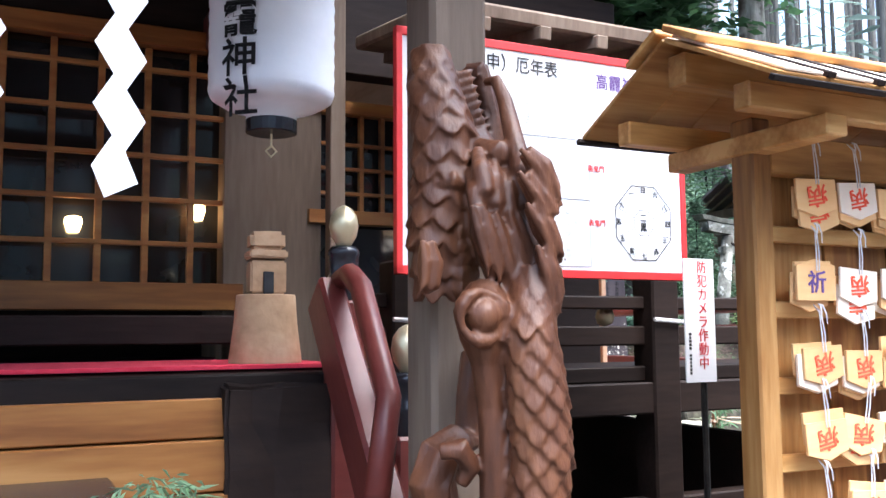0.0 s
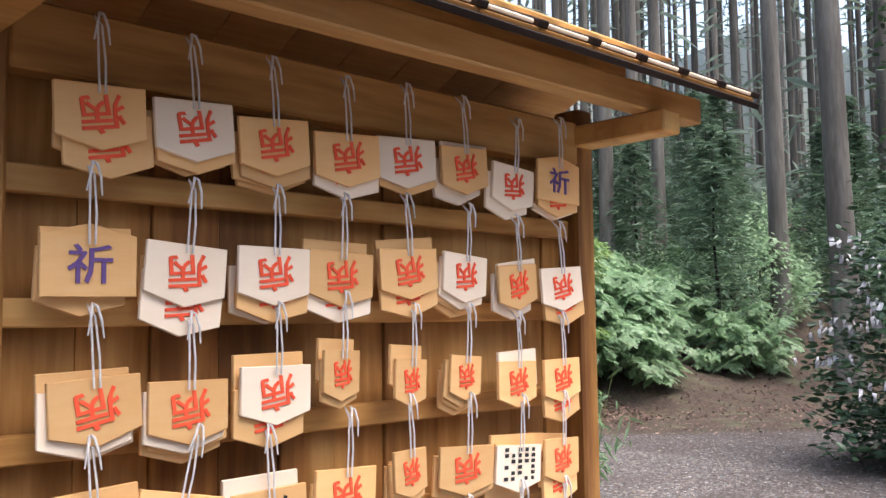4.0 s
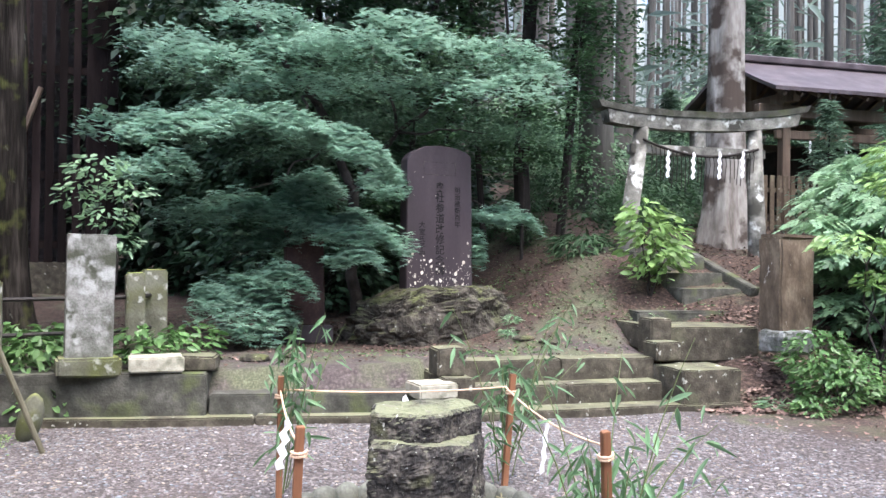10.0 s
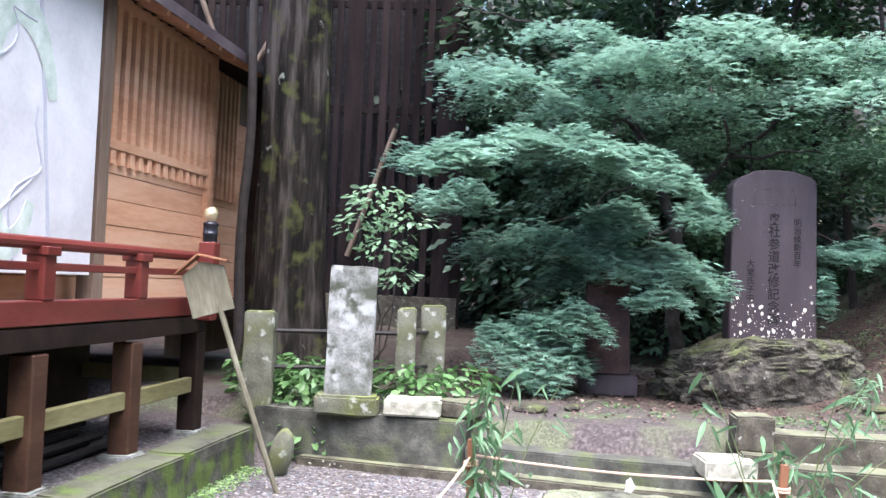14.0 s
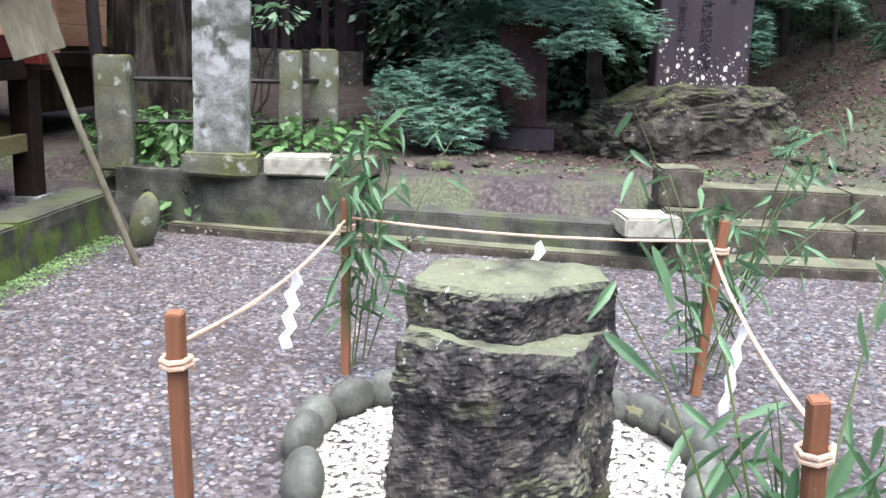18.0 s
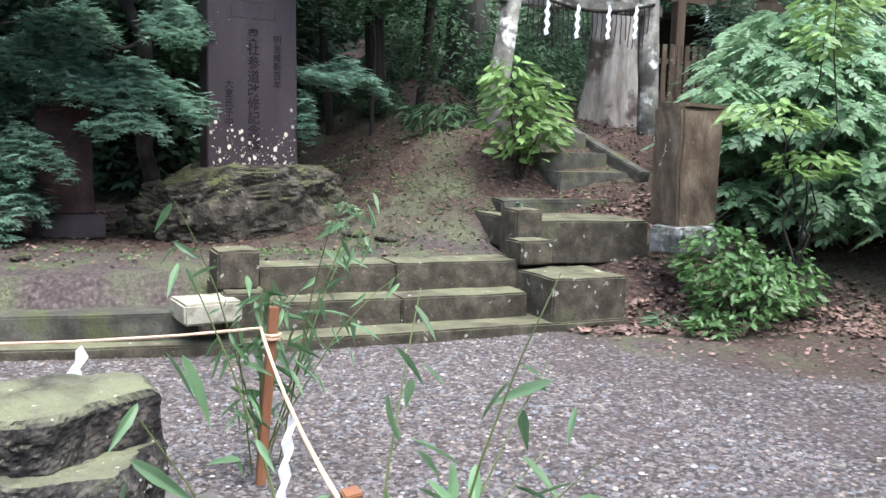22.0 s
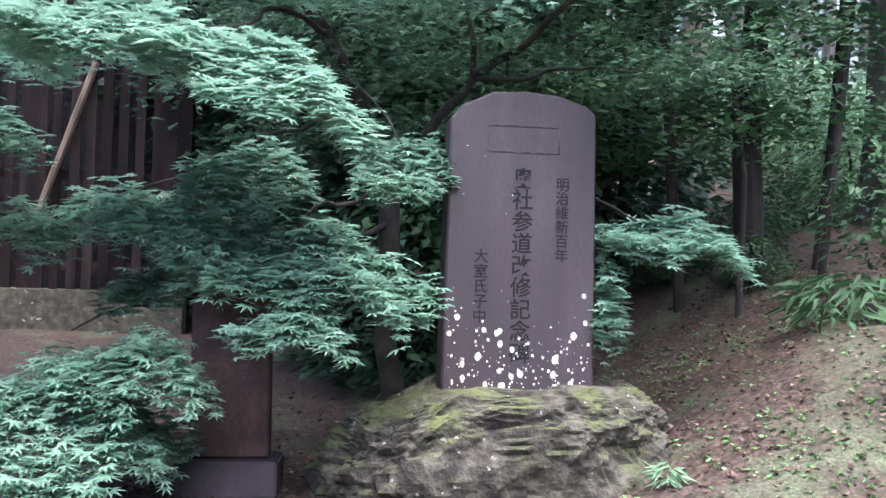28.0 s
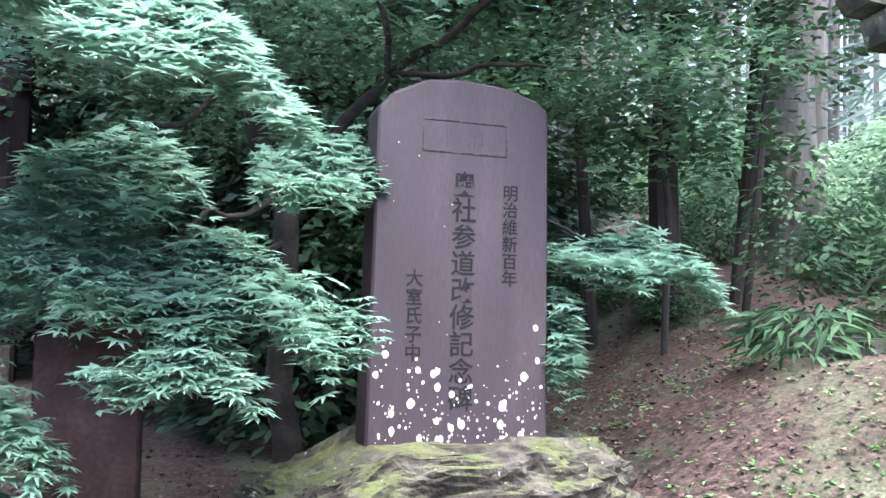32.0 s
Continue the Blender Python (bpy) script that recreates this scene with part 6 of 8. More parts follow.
# horn
tube([px(878, 128, 0.08), px(900, 122, 0.11), px(917, 160, 0.13), px(930, 220, 0.16), px(948, 290, 0.20), px(975, 350, 0.22)], [0.008, 0.013, 0.016, 0.019, 0.022, 0.016], 9, True, 0.08, 1, bm)
# head: long ridged folds, dark belly plates and a heavy brow
for k, (x0, y0, x1, y1, r) in enumerate(((862, 262, 882, 372, 0.020), (890, 268, 900, 400, 0.018), (915, 276, 925, 420, 0.020), (938, 290, 950, 400, 0.017), (850, 300, 868, 420, 0.018), (905, 300, 935, 470, 0.016), (876, 330, 905, 480, 0.017), (958, 330, 985, 470, 0.016))):
    tube([px(x0, y0, 0.14), px(x0 * 0.65 + x1 * 0.35, y0 * 0.65 + y1 * 0.35, 0.19), px(x0 * 0.3 + x1 * 0.7, y0 * 0.3 + y1 * 0.7, 0.20), px(x1, y1, 0.19)], [r * 0.6, r * 0.95, r * 0.95, r * 0.3], 9, True, 0.08, k, bm)
tube([px(858, 250, 0.11), px(900, 262, 0.16), px(940, 285, 0.17)], [0.015, 0.024, 0.014], 9, True, 0.3, 5, bm)
for k in range(6):
    y = 385 + 26 * k
    tube([px(800, y, 0.07), px(828, y + 8, 0.105), px(858, y + 4, 0.09)], [0.013, 0.019, 0.014], 9, True, 0.2, k, bm)
tube([px(785, 330, 0.11), px(815, 322, 0.13), px(845, 335, 0.125), px(850, 352, 0.12)], [0.008, 0.017, 0.014, 0.005], 8, True, 0.2, 8, bm)
for k in range(16):
    x, y = 756 + 7 * (k % 8) + 3 * (k // 8), 98 - 8 * math.sin(k * 1.3) + 4 * (k // 8)
    tube([px(x, y + 14, 0.05 + 0.01 * (k % 3)), px(x + 2, y - 2, 0.06)], [0.010, 0.004], 6, True, 0.2, k, bm)
# mane locks, each with two finer strands
for p in ([(955, 255), (985, 285), (1008, 325), (1022, 366)], [(950, 300), (985, 345), (1005, 380), (990, 372)], [(965, 360), (990, 400), (1010, 440), (1026, 472)], [(930, 380), (950, 440), (965, 490), (972, 528)],
          [(885, 380), (900, 430), (912, 480), (915, 518)], [(985, 440), (1000, 490), (1010, 530), (1014, 575)], [(860, 370), (872, 420), (885, 470), (892, 510)], [(915, 420), (930, 470), (940, 510), (948, 545)], [(770, 440), (775, 480), (772, 520), (765, 535)]):
    d = 0.20 if p[0][0] < 940 else 0.25
    tube([px(x, y, d) for x, y in p], [0.016, 0.026, 0.02, 0.002], 8, True, 0.12, 3, bm)
    for o in (-9, 9):
        tube([px(x + o, y - 5, d + 0.016) for x, y in p], [0.006, 0.010, 0.008, 0.002], 6, True, 0.1, 4, bm)
# knee with a hollowed knot, and the lean foreleg
tube([px(872, 520, 0.17), px(872, 560, 0.19), px(875, 610, 0.19), px(877, 660, 0.19), px(884, 740, 0.19), px(892, 820, 0.19), px(900, 1000, 0.18)], [0.034, 0.054, 0.052, 0.032, 0.026, 0.033, 0.045], 14, True, 0.14, 6, bm)
bmesh.ops.create_uvsphere(bm, u_segments=18, v_segments=12, radius=0.034, matrix=Matrix.Translation(px(868, 572, 0.225)))
ringp = [px(868 + 42 * math.cos(a_), 574 + 46 * math.sin(a_), 0.235) for a_ in np.linspace(0, 2 * math.pi, 15)]
tube(ringp, [0.011 + 0.004 * math.sin(5 * k) for k in range(15)], 8, True, 0.3, 4, bm)
# lower curl on the left
tube([px(850, 800, 0.05), px(820, 800, 0.08), px(790, 825, 0.10), px(775, 870, 0.10), px(785, 930, 0.09), px(800, 990, 0.08)], [0.016, 0.034, 0.042, 0.042, 0.042, 0.04], 12, True, 0.3, 9, bm)
tube([px(790, 815, 0.17), px(825, 812, 0.19), px(845, 845, 0.18), px(825, 875, 0.17)], [0.016, 0.022, 0.022, 0.014], 8, True, 0.15, 3, bm)
tube([px(855, 640, 0.03), px(845, 720, 0.03), px(840, 800, 0.03)], [0.03, 0.03, 0.03], 8, True, 0.2, 3, bm)
bmesh.ops.recalc_face_normals(bm, faces=bm.faces[:])
rough_cut = new("rough_cut", mesh_of("rough_cut", [v.co[:] for v in bm.verts], [], None))
bm.to_mesh(rough_cut.data)
fuse = rough_cut.modifiers.new("fuse", "REMESH")
fuse.mode, fuse.voxel_size, fuse.use_smooth_shade = "VOXEL", 0.0045, True
me = bpy.data.meshes.new_from_object(rough_cut.evaluated_get(bpy.context.evaluated_depsgraph_get()))
bpy.data.objects.remove(rough_cut)
me.materials.clear()
me.materials.append(M["carved"])
tagged(link("carved_dragon", me, None, at(-6.932, -7.115, 0.0)), "brown carved wooden dragon coiled on the pillar", "carving")

# carved stump on the porch, with a small hut on top
stp = thing("carved_stump", at(-7.03, -6.12, 1.365, 0, 0, -6), "carved wooden stump shaped like a small shrine", "carving")
part("drum", lathe([(0.105, 0), (0.108, 0.01), (0.094, 0.12), (0.088, 0.20), (0.086, 0.205)], 18), M["stump"], stp, "", None, True)
hb = box(0.105, 0.09, 0.10, (0, 0, 0.205), 0.006, 0.006, 3, 3)
part("hut", hb, M["stump"], stp)
part("hut_door", box(0.03, 0.01, 0.065, (0, -0.046, 0.207), 0.002), M["ink"], stp, "dark carved doorway")
part("hut_roof", box(0.115, 0.11, 0.026, (0, 0, 0.31), 0.008, 0.006, 4, 3), M["stump"], stp)
part("hut_roof", box(0.10, 0.10, 0.055, (0, 0.004, 0.338), 0.012, 0.008, 5, 3), M["stump"], stp)
for dx, dn, z in ((-7.585, -7.40, 2.08), (-7.775, -7.38, 2.11)):
    single("paper_streamer", shide(0.44, 9), M["paper"], at(dx, dn, z, 0, 0, -12), "large white folded paper streamer under the porch beam", "paper streamer", "porch streamers")
    single("streamer_cord", tube([(0, 0, 0), (0, 0.02, 0.2), (0, 0.34, 0.48)], 0.004, 6), M["cord"], at(dx, dn, z - 0.02), "thin cord holding a streamer", "cord")
# offering box corner and greenery at the porch foot
ob_ = thing("offering_box", at(-7.85, -6.6, 0, 0, 0, 0), "dark wooden offering box with black fittings", "offering box")
part("body", box(0.7, 0.45, 1.08, (0, 0, 0), 0.01), M["dark_wood"], ob_)
part("rim", box(0.74, 0.49, 0.05, (0, 0, 1.06), 0.01), M["black"], ob_)
NOTE_RED = [(0.20, 0.37, "裏鬼門"), (0.20, 0.18, "表鬼門")]
for x, z, txt in NOTE_RED:
    lettering("note", txt, 0.026, M["red"], nb_panel, pose(x, -0.012, z))

# leaning wooden sign
sg = thing("leaning_sign", PLAN, "small roofed wooden sign on a leaning pole", "sign")
part("pole", tube([(-3.12, -0.44, 0.0), (-3.44, -0.40, 0.78), (-3.68, -0.36, 1.40)], [0.02, 0.022, 0.02], 8), M["sign_wood"], sg)
brd = pose(-3.70, -0.40, 1.35, 0, -17, 8)
part("board", prism([(-0.15, -0.17), (0.15, -0.17), (0.15, 0.14), (0, 0.21), (-0.15, 0.14)], 0.02, 0.003), M["sign_wood"], sg, "greenish weathered board", brd)
for sd in (-1, 1):
    part("cap", box(0.21, 0.1, 0.014, (sd * 0.09, 0.01, 0.0), 0.002, turn=pose(0, 0, 0, 0, sd * 27, 0)), M["stake"], sg, "", brd @ pose(0, 0, 0.205))
# kerb of the hall with moss
hk = thing("hall_kerb", PLAN, "low mossy stone kerb below the hall deck", "kerb", kind="structure")
for k in range(5):
    n0 = -5.9 + 1.27 * k
    slab("kerb_stone", hk, -3.88, -3.60, n0, n0 + 1.26, -0.1, 0.30, 0.015, 4, 80 + k, M["moss_kerb"])
single("round_stone", boulder(0.09, 0.09, 0.2, 4, 3, 0.08), M["mossy_stone"], at(-3.28, 0.10, 0.15, 0, 14, 0), "greenish rounded stone leaning on the kerb", "stone", smooth=True)
c = 5200
s, n = rng.normal(-3.53, 0.065, c), rng.uniform(-5, 0.2, c)
ob = scatter("moss", OVAL[0], OVAL[1], np.stack([s, n, 0.01 + 0.02 * rng.random(c)], -1), turns(c, 0.7), rng.uniform(0.01, 0.03, c), L["lime"], None, PLAN)
tagged(ob, "bright moss along the foot of the hall kerb", "moss", kind="stuff")
for k in range(5):
    single("black_pipe", tube([(0, 0, 0), (0, 1.2, 0)], 0.03, 8), M["iron"], at(-4.55 + 0.09 * k, -1.9, 0.31 + 0.05 * (k % 2)), "black plastic pipe stored under the deck", "pipe", "stored pipes")
# ---- torii ----
tor = thing("stone_torii", PLAN, "old lichen-covered stone torii gate", "torii gate")
part("post", tube([(3.40, 3.3, 1.2), (3.47, 3.3, 1.8), (3.66, 3.3, 3.16)], [0.125, 0.12, 0.1], 12, True, 0.06, 1), M["torii"], tor, "", None, True)
part("post", tube([(5.46, 3.3, 1.2), (5.44, 3.3, 1.8), (5.38, 3.3, 3.2)], [0.125, 0.12, 0.1], 12, True, 0.06, 2), M["torii"], tor, "", None, True)


def bowed(s0, s1, z0, rise, h, d, slant=0.0):
    bm = bmesh.new()
    rows = []
    for k in range(17):
        t = k / 16 * 2 - 1
        s_ = (s0 + s1) / 2 + t * (s1 - s0) / 2
        z_ = z0 + rise * abs(t) ** 2.2 + 0.05 * t
        rows.append([bm.verts.new((s_ + slant * (z > 0) * t, n_, z_ + z)) for n_, z in ((3.3 - d, 0), (3.3 + d, 0), (3.3 + d * 1.1, h), (3.3 - d * 1.1, h))])
    for a, b in zip(rows, rows[1:]):
        for j in range(4):
            bm.faces.new((a[j], a[(j + 1) % 4], b[(j + 1) % 4], b[j]))
    bm.faces.new(rows[0])
    bm.faces.new(rows[-1][::-1])
    for v in bm.verts:
        v.co += noise.noise_vector(v.co * 5) * 0.012
    bmesh.ops.recalc_face_normals(bm, faces=bm.faces[:])
    return bm


part("lintel", bowed(3.14, 6.03, 3.13, 0.10, 0.165, 0.10, 0.03), M["torii"], tor)
part("cap_lintel", bowed(3.02, 6.16, 3.297, 0.125, 0.085, 0.125, 0.05), M["torii_moss"], tor, "mossy dark cap stone")
part("tie_beam", box(2.05, 0.14, 0.13, (4.5, 3.3, 2.79), 0.01, 0.01, 3, 4), M["torii"], tor)
part("centre_strut", box(0.17, 0.15, 0.26, (4.5, 3.3, 2.90), 0.01, 0.008, 4, 2), M["torii"], tor)
tr_rope = single("straw_fringe", tube(sag((3.62, 3.2, 2.98), (5.38, 3.2, 2.92), 0.16), 0.018, 7, lump=0.2), M["twig"], PLAN.copy(), "dark straw rope hung across the torii", "rope")
strands = bmesh.new()
for k in range(26):
    s_ = 3.75 + 0.062 * k
    t_ = (s_ - 3.62) / 1.76
    z_ = 2.95 - 0.64 * t_ * (1 - t_)
    tube([(s_, 3.2, z_), (s_ + 0.01, 3.19, z_ - 0.12), (s_ + rng.uniform(-0.02, 0.02), 3.2, z_ - rng.uniform(0.28, 0.5))], 0.006, 4, bm=strands)
part("straw_strands", strands, M["twig"], tr_rope)
for s_ in (3.98, 4.36, 4.76, 5.12):
    single("paper_streamer", shide(0.38, 7), M["paper"], at(s_, 3.17, 2.86 - 0.03 * math.sin(2.6 * (s_ - 3.7)), 0, 0, 0), "white folded paper streamer hung on the torii", "paper streamer", "streamers on the torii")

# ---- pavilion up the hill ----
pav = thing("shrine_pavilion", PLAN @ pose(0, 0, 0), "small open timber pavilion with a dark metal roof", "pavilion")
PS0, PS1, PN = 8.1, 12.4, 7.9
for sd in (-1, 1):
    bm = bmesh.new()
    rows = []
    for t in np.linspace(0, 1, 6):
        n_ = PN + sd * 1.55 * t
        z_ = 5.28 - 0.92 * t + 0.16 * t * t
        rows.append([bm.verts.new((PS0 - 0.1, n_, z_)), bm.verts.new((PS1 + 0.1, n_, z_)), bm.verts.new((PS1 + 0.1, n_, z_ - 0.07)), bm.verts.new((PS0 - 0.1, n_, z_ - 0.07))])
    for a, b in zip(rows, rows[1:]):
        for j in range(4):
            bm.faces.new((a[j], b[j], b[(j + 1) % 4], a[(j + 1) % 4]))
    bm.faces.new(rows[0])
    bm.faces.new(rows[-1][::-1])
    bmesh.ops.recalc_face_normals(bm, faces=bm.faces[:])
    part("roof_slope", bm, M["slate"], pav)
    for k in range(12):
        part("rafter", box(0.06, 1.55, 0.06, (PS0 + 0.15 + 0.36 * k, PN + sd * 0.78, 4.72), 0.004, turn=pose(0, 0, 0, sd * -27, 0, 0)), M["grey_wood"], pav)
part("ridge", box(PS1 - PS0 + 0.3, 0.2, 0.14, ((PS0 + PS1) / 2, PN, 5.27), 0.02), M["slate"], pav)
for s_ in (PS0 - 0.12, PS1 + 0.12):
    part("ridge_end", box(0.1, 0.26, 0.26, (s_, PN, 5.26), 0.03), M["slate"], pav)
for s_ in (PS0 + 0.5, PS1 - 0.5):
    for n_ in (PN - 1.0, PN + 1.0):
        part("post", box(0.17, 0.17, 3.0, (s_, n_, 1.5), 0.01), M["grey_wood"], pav)
    part("cross_beam", box(0.16, 2.7, 0.2, (s_, PN, 4.30), 0.01), M["grey_wood"], pav)
    part("king_post", box(0.14, 0.14, 0.7, (s_, PN, 4.5), 0.01), M["grey_wood"], pav)
for n_ in (PN - 1.0, PN + 1.0):
    part("long_beam", box(PS1 - PS0 + 0.2, 0.16, 0.22, ((PS0 + PS1) / 2, n_, 4.05), 0.01), M["grey_wood"], pav)
    part("tie_beam", box(PS1 - PS0 - 0.6, 0.1, 0.16, ((PS0 + PS1) / 2, n_, 3.65), 0.01), M["grey_wood"], pav)
part("inner_box", box(2.2, 1.4, 1.6, ((PS0 + PS1) / 2 + 0.3, PN + 0.1, 2.0), 0.01), M["dark_wood"], pav)
for k in range(3):
    single("paper_streamer", shide(0.26, 4), M["paper"], at(PS0 + 1.0 + 0.8 * k, PN - 1.1, 3.62), "white folded paper streamer under the pavilion beam", "paper streamer", "pavilion streamers")
pk = thing("picket_fence", PLAN, "pale weathered picket fence beside the pavilion", "fence")
for k in range(18):
    part("picket", box(0.09, 0.03, 1.15, (6.6 + 0.145 * k, 6.3, 1.75), 0.004), M["post"], pk)
for z in (2.0, 2.6):
    part("rail", box(2.6, 0.04, 0.08, (7.85, 6.33, z), 0.004), M["post"], pk)

# ---- slatted wall behind the maple ----
fw = thing("slatted_wall", PLAN @ pose(-3.45, 10.2, 0, 0, 0, 6), "tall dark slatted timber wall on a low footing", "wall")
x = 0.0
for k in range(46):
    w_ = rng.uniform(0.11, 0.15) if k % 7 else 0.34
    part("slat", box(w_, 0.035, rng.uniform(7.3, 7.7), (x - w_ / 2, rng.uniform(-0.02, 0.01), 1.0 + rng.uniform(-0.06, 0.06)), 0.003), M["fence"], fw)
    x -= w_ + rng.uniform(0.05, 0.11)
for z in (1.45, 2.7, 4.6, 6.6):
    part("rail", box(-x, 0.06, 0.13, (x / 2, 0.06, z), 0.004), M["fence"], fw)
# near-black sheet added behind the slats to paint the gaps dark
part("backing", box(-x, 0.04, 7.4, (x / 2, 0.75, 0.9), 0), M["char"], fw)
part("footing", box(-x + 0.3, 0.3, 0.9, (x / 2, 0.05, 0.3), 0.01, 0.01, 3, 3), M["stone"], fw)
part("corner_post", box(0.2, 0.2, 7.9, (0.1, 0.02, 0.4), 0.006), M["fence"], fw)
for a, b in (((-1.9, -0.12, 1.9), (-1.1, -0.10, 4.3)), ((-3.9, -0.12, 5.2), (-2.4, -0.10, 8.0)), ((-5.4, -0.12, 8.0), (-4.2, -0.1, 5.0))):
    part("brace", tube([a, b], 0.05, 7), M["grey_wood"], fw, "pole leaning against the slats")


# ---- trees ----
def limb(bm, a, b, r0, r1, bend=0.15, seed=0, sides=8, c=7):
    a, b = Vector(a), Vector(b)
    d = (b - a).length
    pts = [a.lerp(b, k / c) + noise.noise_vector(Vector((seed + 0.37, k * 3.5 / c, seed * 0.3))) * bend * d * math.sin(math.pi * k / c) for k in range(c + 1)]
    tube(pts, [r0 + (r1 - r0) * k / c for k in range(c + 1)], sides, True, 0.12, seed, bm)
    return bm


def trunk(r, h, seed, sides=20, flare=0.5, rows=26, ridge=0.0):
    """A trunk with buttressed foot and ridged bark."""
    bm = bmesh.new()
    rings = []
    for i in range(rows + 1):
        t = (i / rows) ** 1.5
        z = -0.3 + (h + 0.3) * t
        fl = 1 + flare * math.exp(-max(z, 0) * 2.2)
        ring = []
        for k in range(sides):
            a = 2 * math.pi * k / sides
            q = r * fl * (1 - 0.55 * t) * (1 + 0.05 * math.sin(5 * a + seed) * fl + 0.05 * noise.noise(Vector((k * 0.9, z * 0.8, seed))) + ridge * noise.noise(Vector((k * 2.7, z * 0.9, seed + 5))))
            ring.append(bm.verts.new((q * math.cos(a), q * math.sin(a), z)))
        rings.append(ring)
    for a, b in zip(rings, rings[1:]):
        for k in range(sides):
            bm.faces.new((a[k], a[(k + 1) % sides], b[(k + 1) % sides], b[k]))
    bm.faces.new(rings[-1])
    return bm


def spray(c, s, n, z, rs, rn, yaw=0.0, droop=0.2, thick=0.06, slope=(0, 0)):
    """Leaf places in one flat, drooping layer of foliage with a ragged rim."""
    a = rng.uniform(0, 2 * np.pi, c)
    rim = 0.78 + 0.22 * np.sin(a * 5 + s * 7) * np.cos(a * 3 + n)
    r = np.sqrt(rng.random(c)) * rim
    x, y = r * np.cos(a) * rs, r * np.sin(a) * rn
    ca, sa = math.cos(radians(yaw)), math.sin(radians(yaw))
    zz = z - droop * r * r + rng.normal(0, thick, c) + slope[0] * x + slope[1] * y
    zz = zz + 0.05 * np.sin(x * 9 + y * 5) + 0.04 * np.sin(y * 13 + z * 3)
    return np.stack([s + ca * x - sa * y, n + sa * x + ca * y, zz], -1)


maple = thing("maple_tree", PLAN, "spreading green maple with layered feathery foliage", "tree")
bm = bmesh.new()
limb(bm, (0.02, 4.1, 0.3), (-0.05, 4.0, 2.35), 0.085, 0.07, 0.06, 1)
limb(bm, (-0.05, 4.0, 2.25), (-0.52, 4.0, 3.3), 0.065, 0.05, 0.06, 2, 8, 14)
limb(bm, (-0.52, 4.0, 3.3), (-1.4, 3.9, 4.4), 0.05, 0.025, 0.1, 4, 8, 14)
limb(bm, (0.0, 4.0, 2.3), (0.5, 4.0, 3.0), 0.045, 0.032, 0.1, 3, 8, 14)
limb(bm, (0.5, 4.0, 3.0), (1.2, 4.0, 3.6), 0.032, 0.02, 0.1, 5, 8, 14)
part("trunk", bm, M["maple_bark"], maple, "", None, True)
for k, (a, b, r) in enumerate((((-1.4, 3.9, 4.4), (-2.6, 3.0, 4.5), 0.03), ((0.5, 4.0, 3.0), (1.6, 3.6, 3.0), 0.03), ((1.2, 4.0, 3.6), (2.6, 3.8, 3.7), 0.03), ((-0.05, 4.0, 2.3), (-0.5, 2.7, 1.85), 0.03),
                             ((-0.05, 4.0, 2.0), (-1.7, 2.8, 1.3), 0.03), ((-0.52, 4.0, 3.3), (-1.2, 2.3, 2.82), 0.035), ((0.1, 4.0, 2.3), (1.7, 3.3, 1.95), 0.03), ((-0.3, 4.0, 2.9), (-1.6, 3.2, 2.1), 0.025), ((0.75, 4, 3.2), (0.7, 4.1, 2.3), 0.016),
                             ((-0.52, 4.0, 3.3), (0.1, 3.0, 2.4), 0.02), ((0.5, 4.0, 3.0), (0.3, 4.8, 4.6), 0.035))):
    part("branch", limb(bmesh.new(), a, b, r * 0.7, r * 0.2, 0.14, 10 + k, 6, 14), M["maple_bark"], maple, "", None, True)
SPRAYS = [(2900, -1.35, 2.10, 2.88, 1.45, 0.75, 2, 0.40, 0.035, (-0.06, 0.08)), (1000, -0.45, 1.95, 2.58, 0.55, 0.42, -8, 0.20, 0.03, (-0.30, 0.10)), (700, -2.40, 1.95, 2.68, 0.50, 0.42, 0, 0.15, 0.03, (0.05, 0.05)),
          (2000, -0.35, 2.50, 1.74, 0.74, 0.50, -10, 0.18, 0.045, (-0.12, 0.42)), (450, -0.40, 2.20, 1.46, 0.36, 0.22, -15, 0.12, 0.035, (-0.10, 0.40)), (650, 0.10, 3.00, 2.32, 0.38, 0.40, 0, 0.14, 0.035, (-0.10, 0.30)),
          (850, 1.68, 3.15, 1.95, 0.52, 0.40, -8, 0.12, 0.035, (-0.12, 0.20)), (220, 1.33, 3.12, 1.60, 0.12, 0.18, 0, 0.20, 0.10, (0, 0)),
          (2300, -1.52, 2.30, 0.95, 0.74, 0.50, 8, 0.20, 0.06, (-0.22, 0.50)), (850, -1.20, 2.32, 1.22, 0.48, 0.34, 0, 0.18, 0.05, (-0.10, 0.50)), (900, -1.75, 3.05, 2.00, 0.90, 0.50, 0, 0.28, 0.06, (0.10, 0.20)),
          (700, -1.20, 3.00, 1.64, 0.46, 0.36, 0, 0.20, 0.05, (0, 0.20)), (1100, -1.00, 2.75, 1.98, 0.62, 0.42, 5, 0.20, 0.045, (-0.10, 0.45)), (800, -0.75, 2.85, 2.24, 0.5, 0.36, 0, 0.16, 0.04, (-0.08, 0.40)), (600, -2.45, 3.00, 2.45, 0.60, 0.45, 0, 0.25, 0.05, (0.05, 0.15))]
SPRAYS += [(430, -2.7 + 0.36 * k, 3.5 + 0.75 * math.sin(2.4 * k), 3.0 + 0.75 * ((k * 5) % 7) / 3.5, 0.85, 0.55, 12 * math.sin(1.7 * k), 0.28, 0.05, (0.06 * math.cos(k), 0.10)) for k in range(6)]
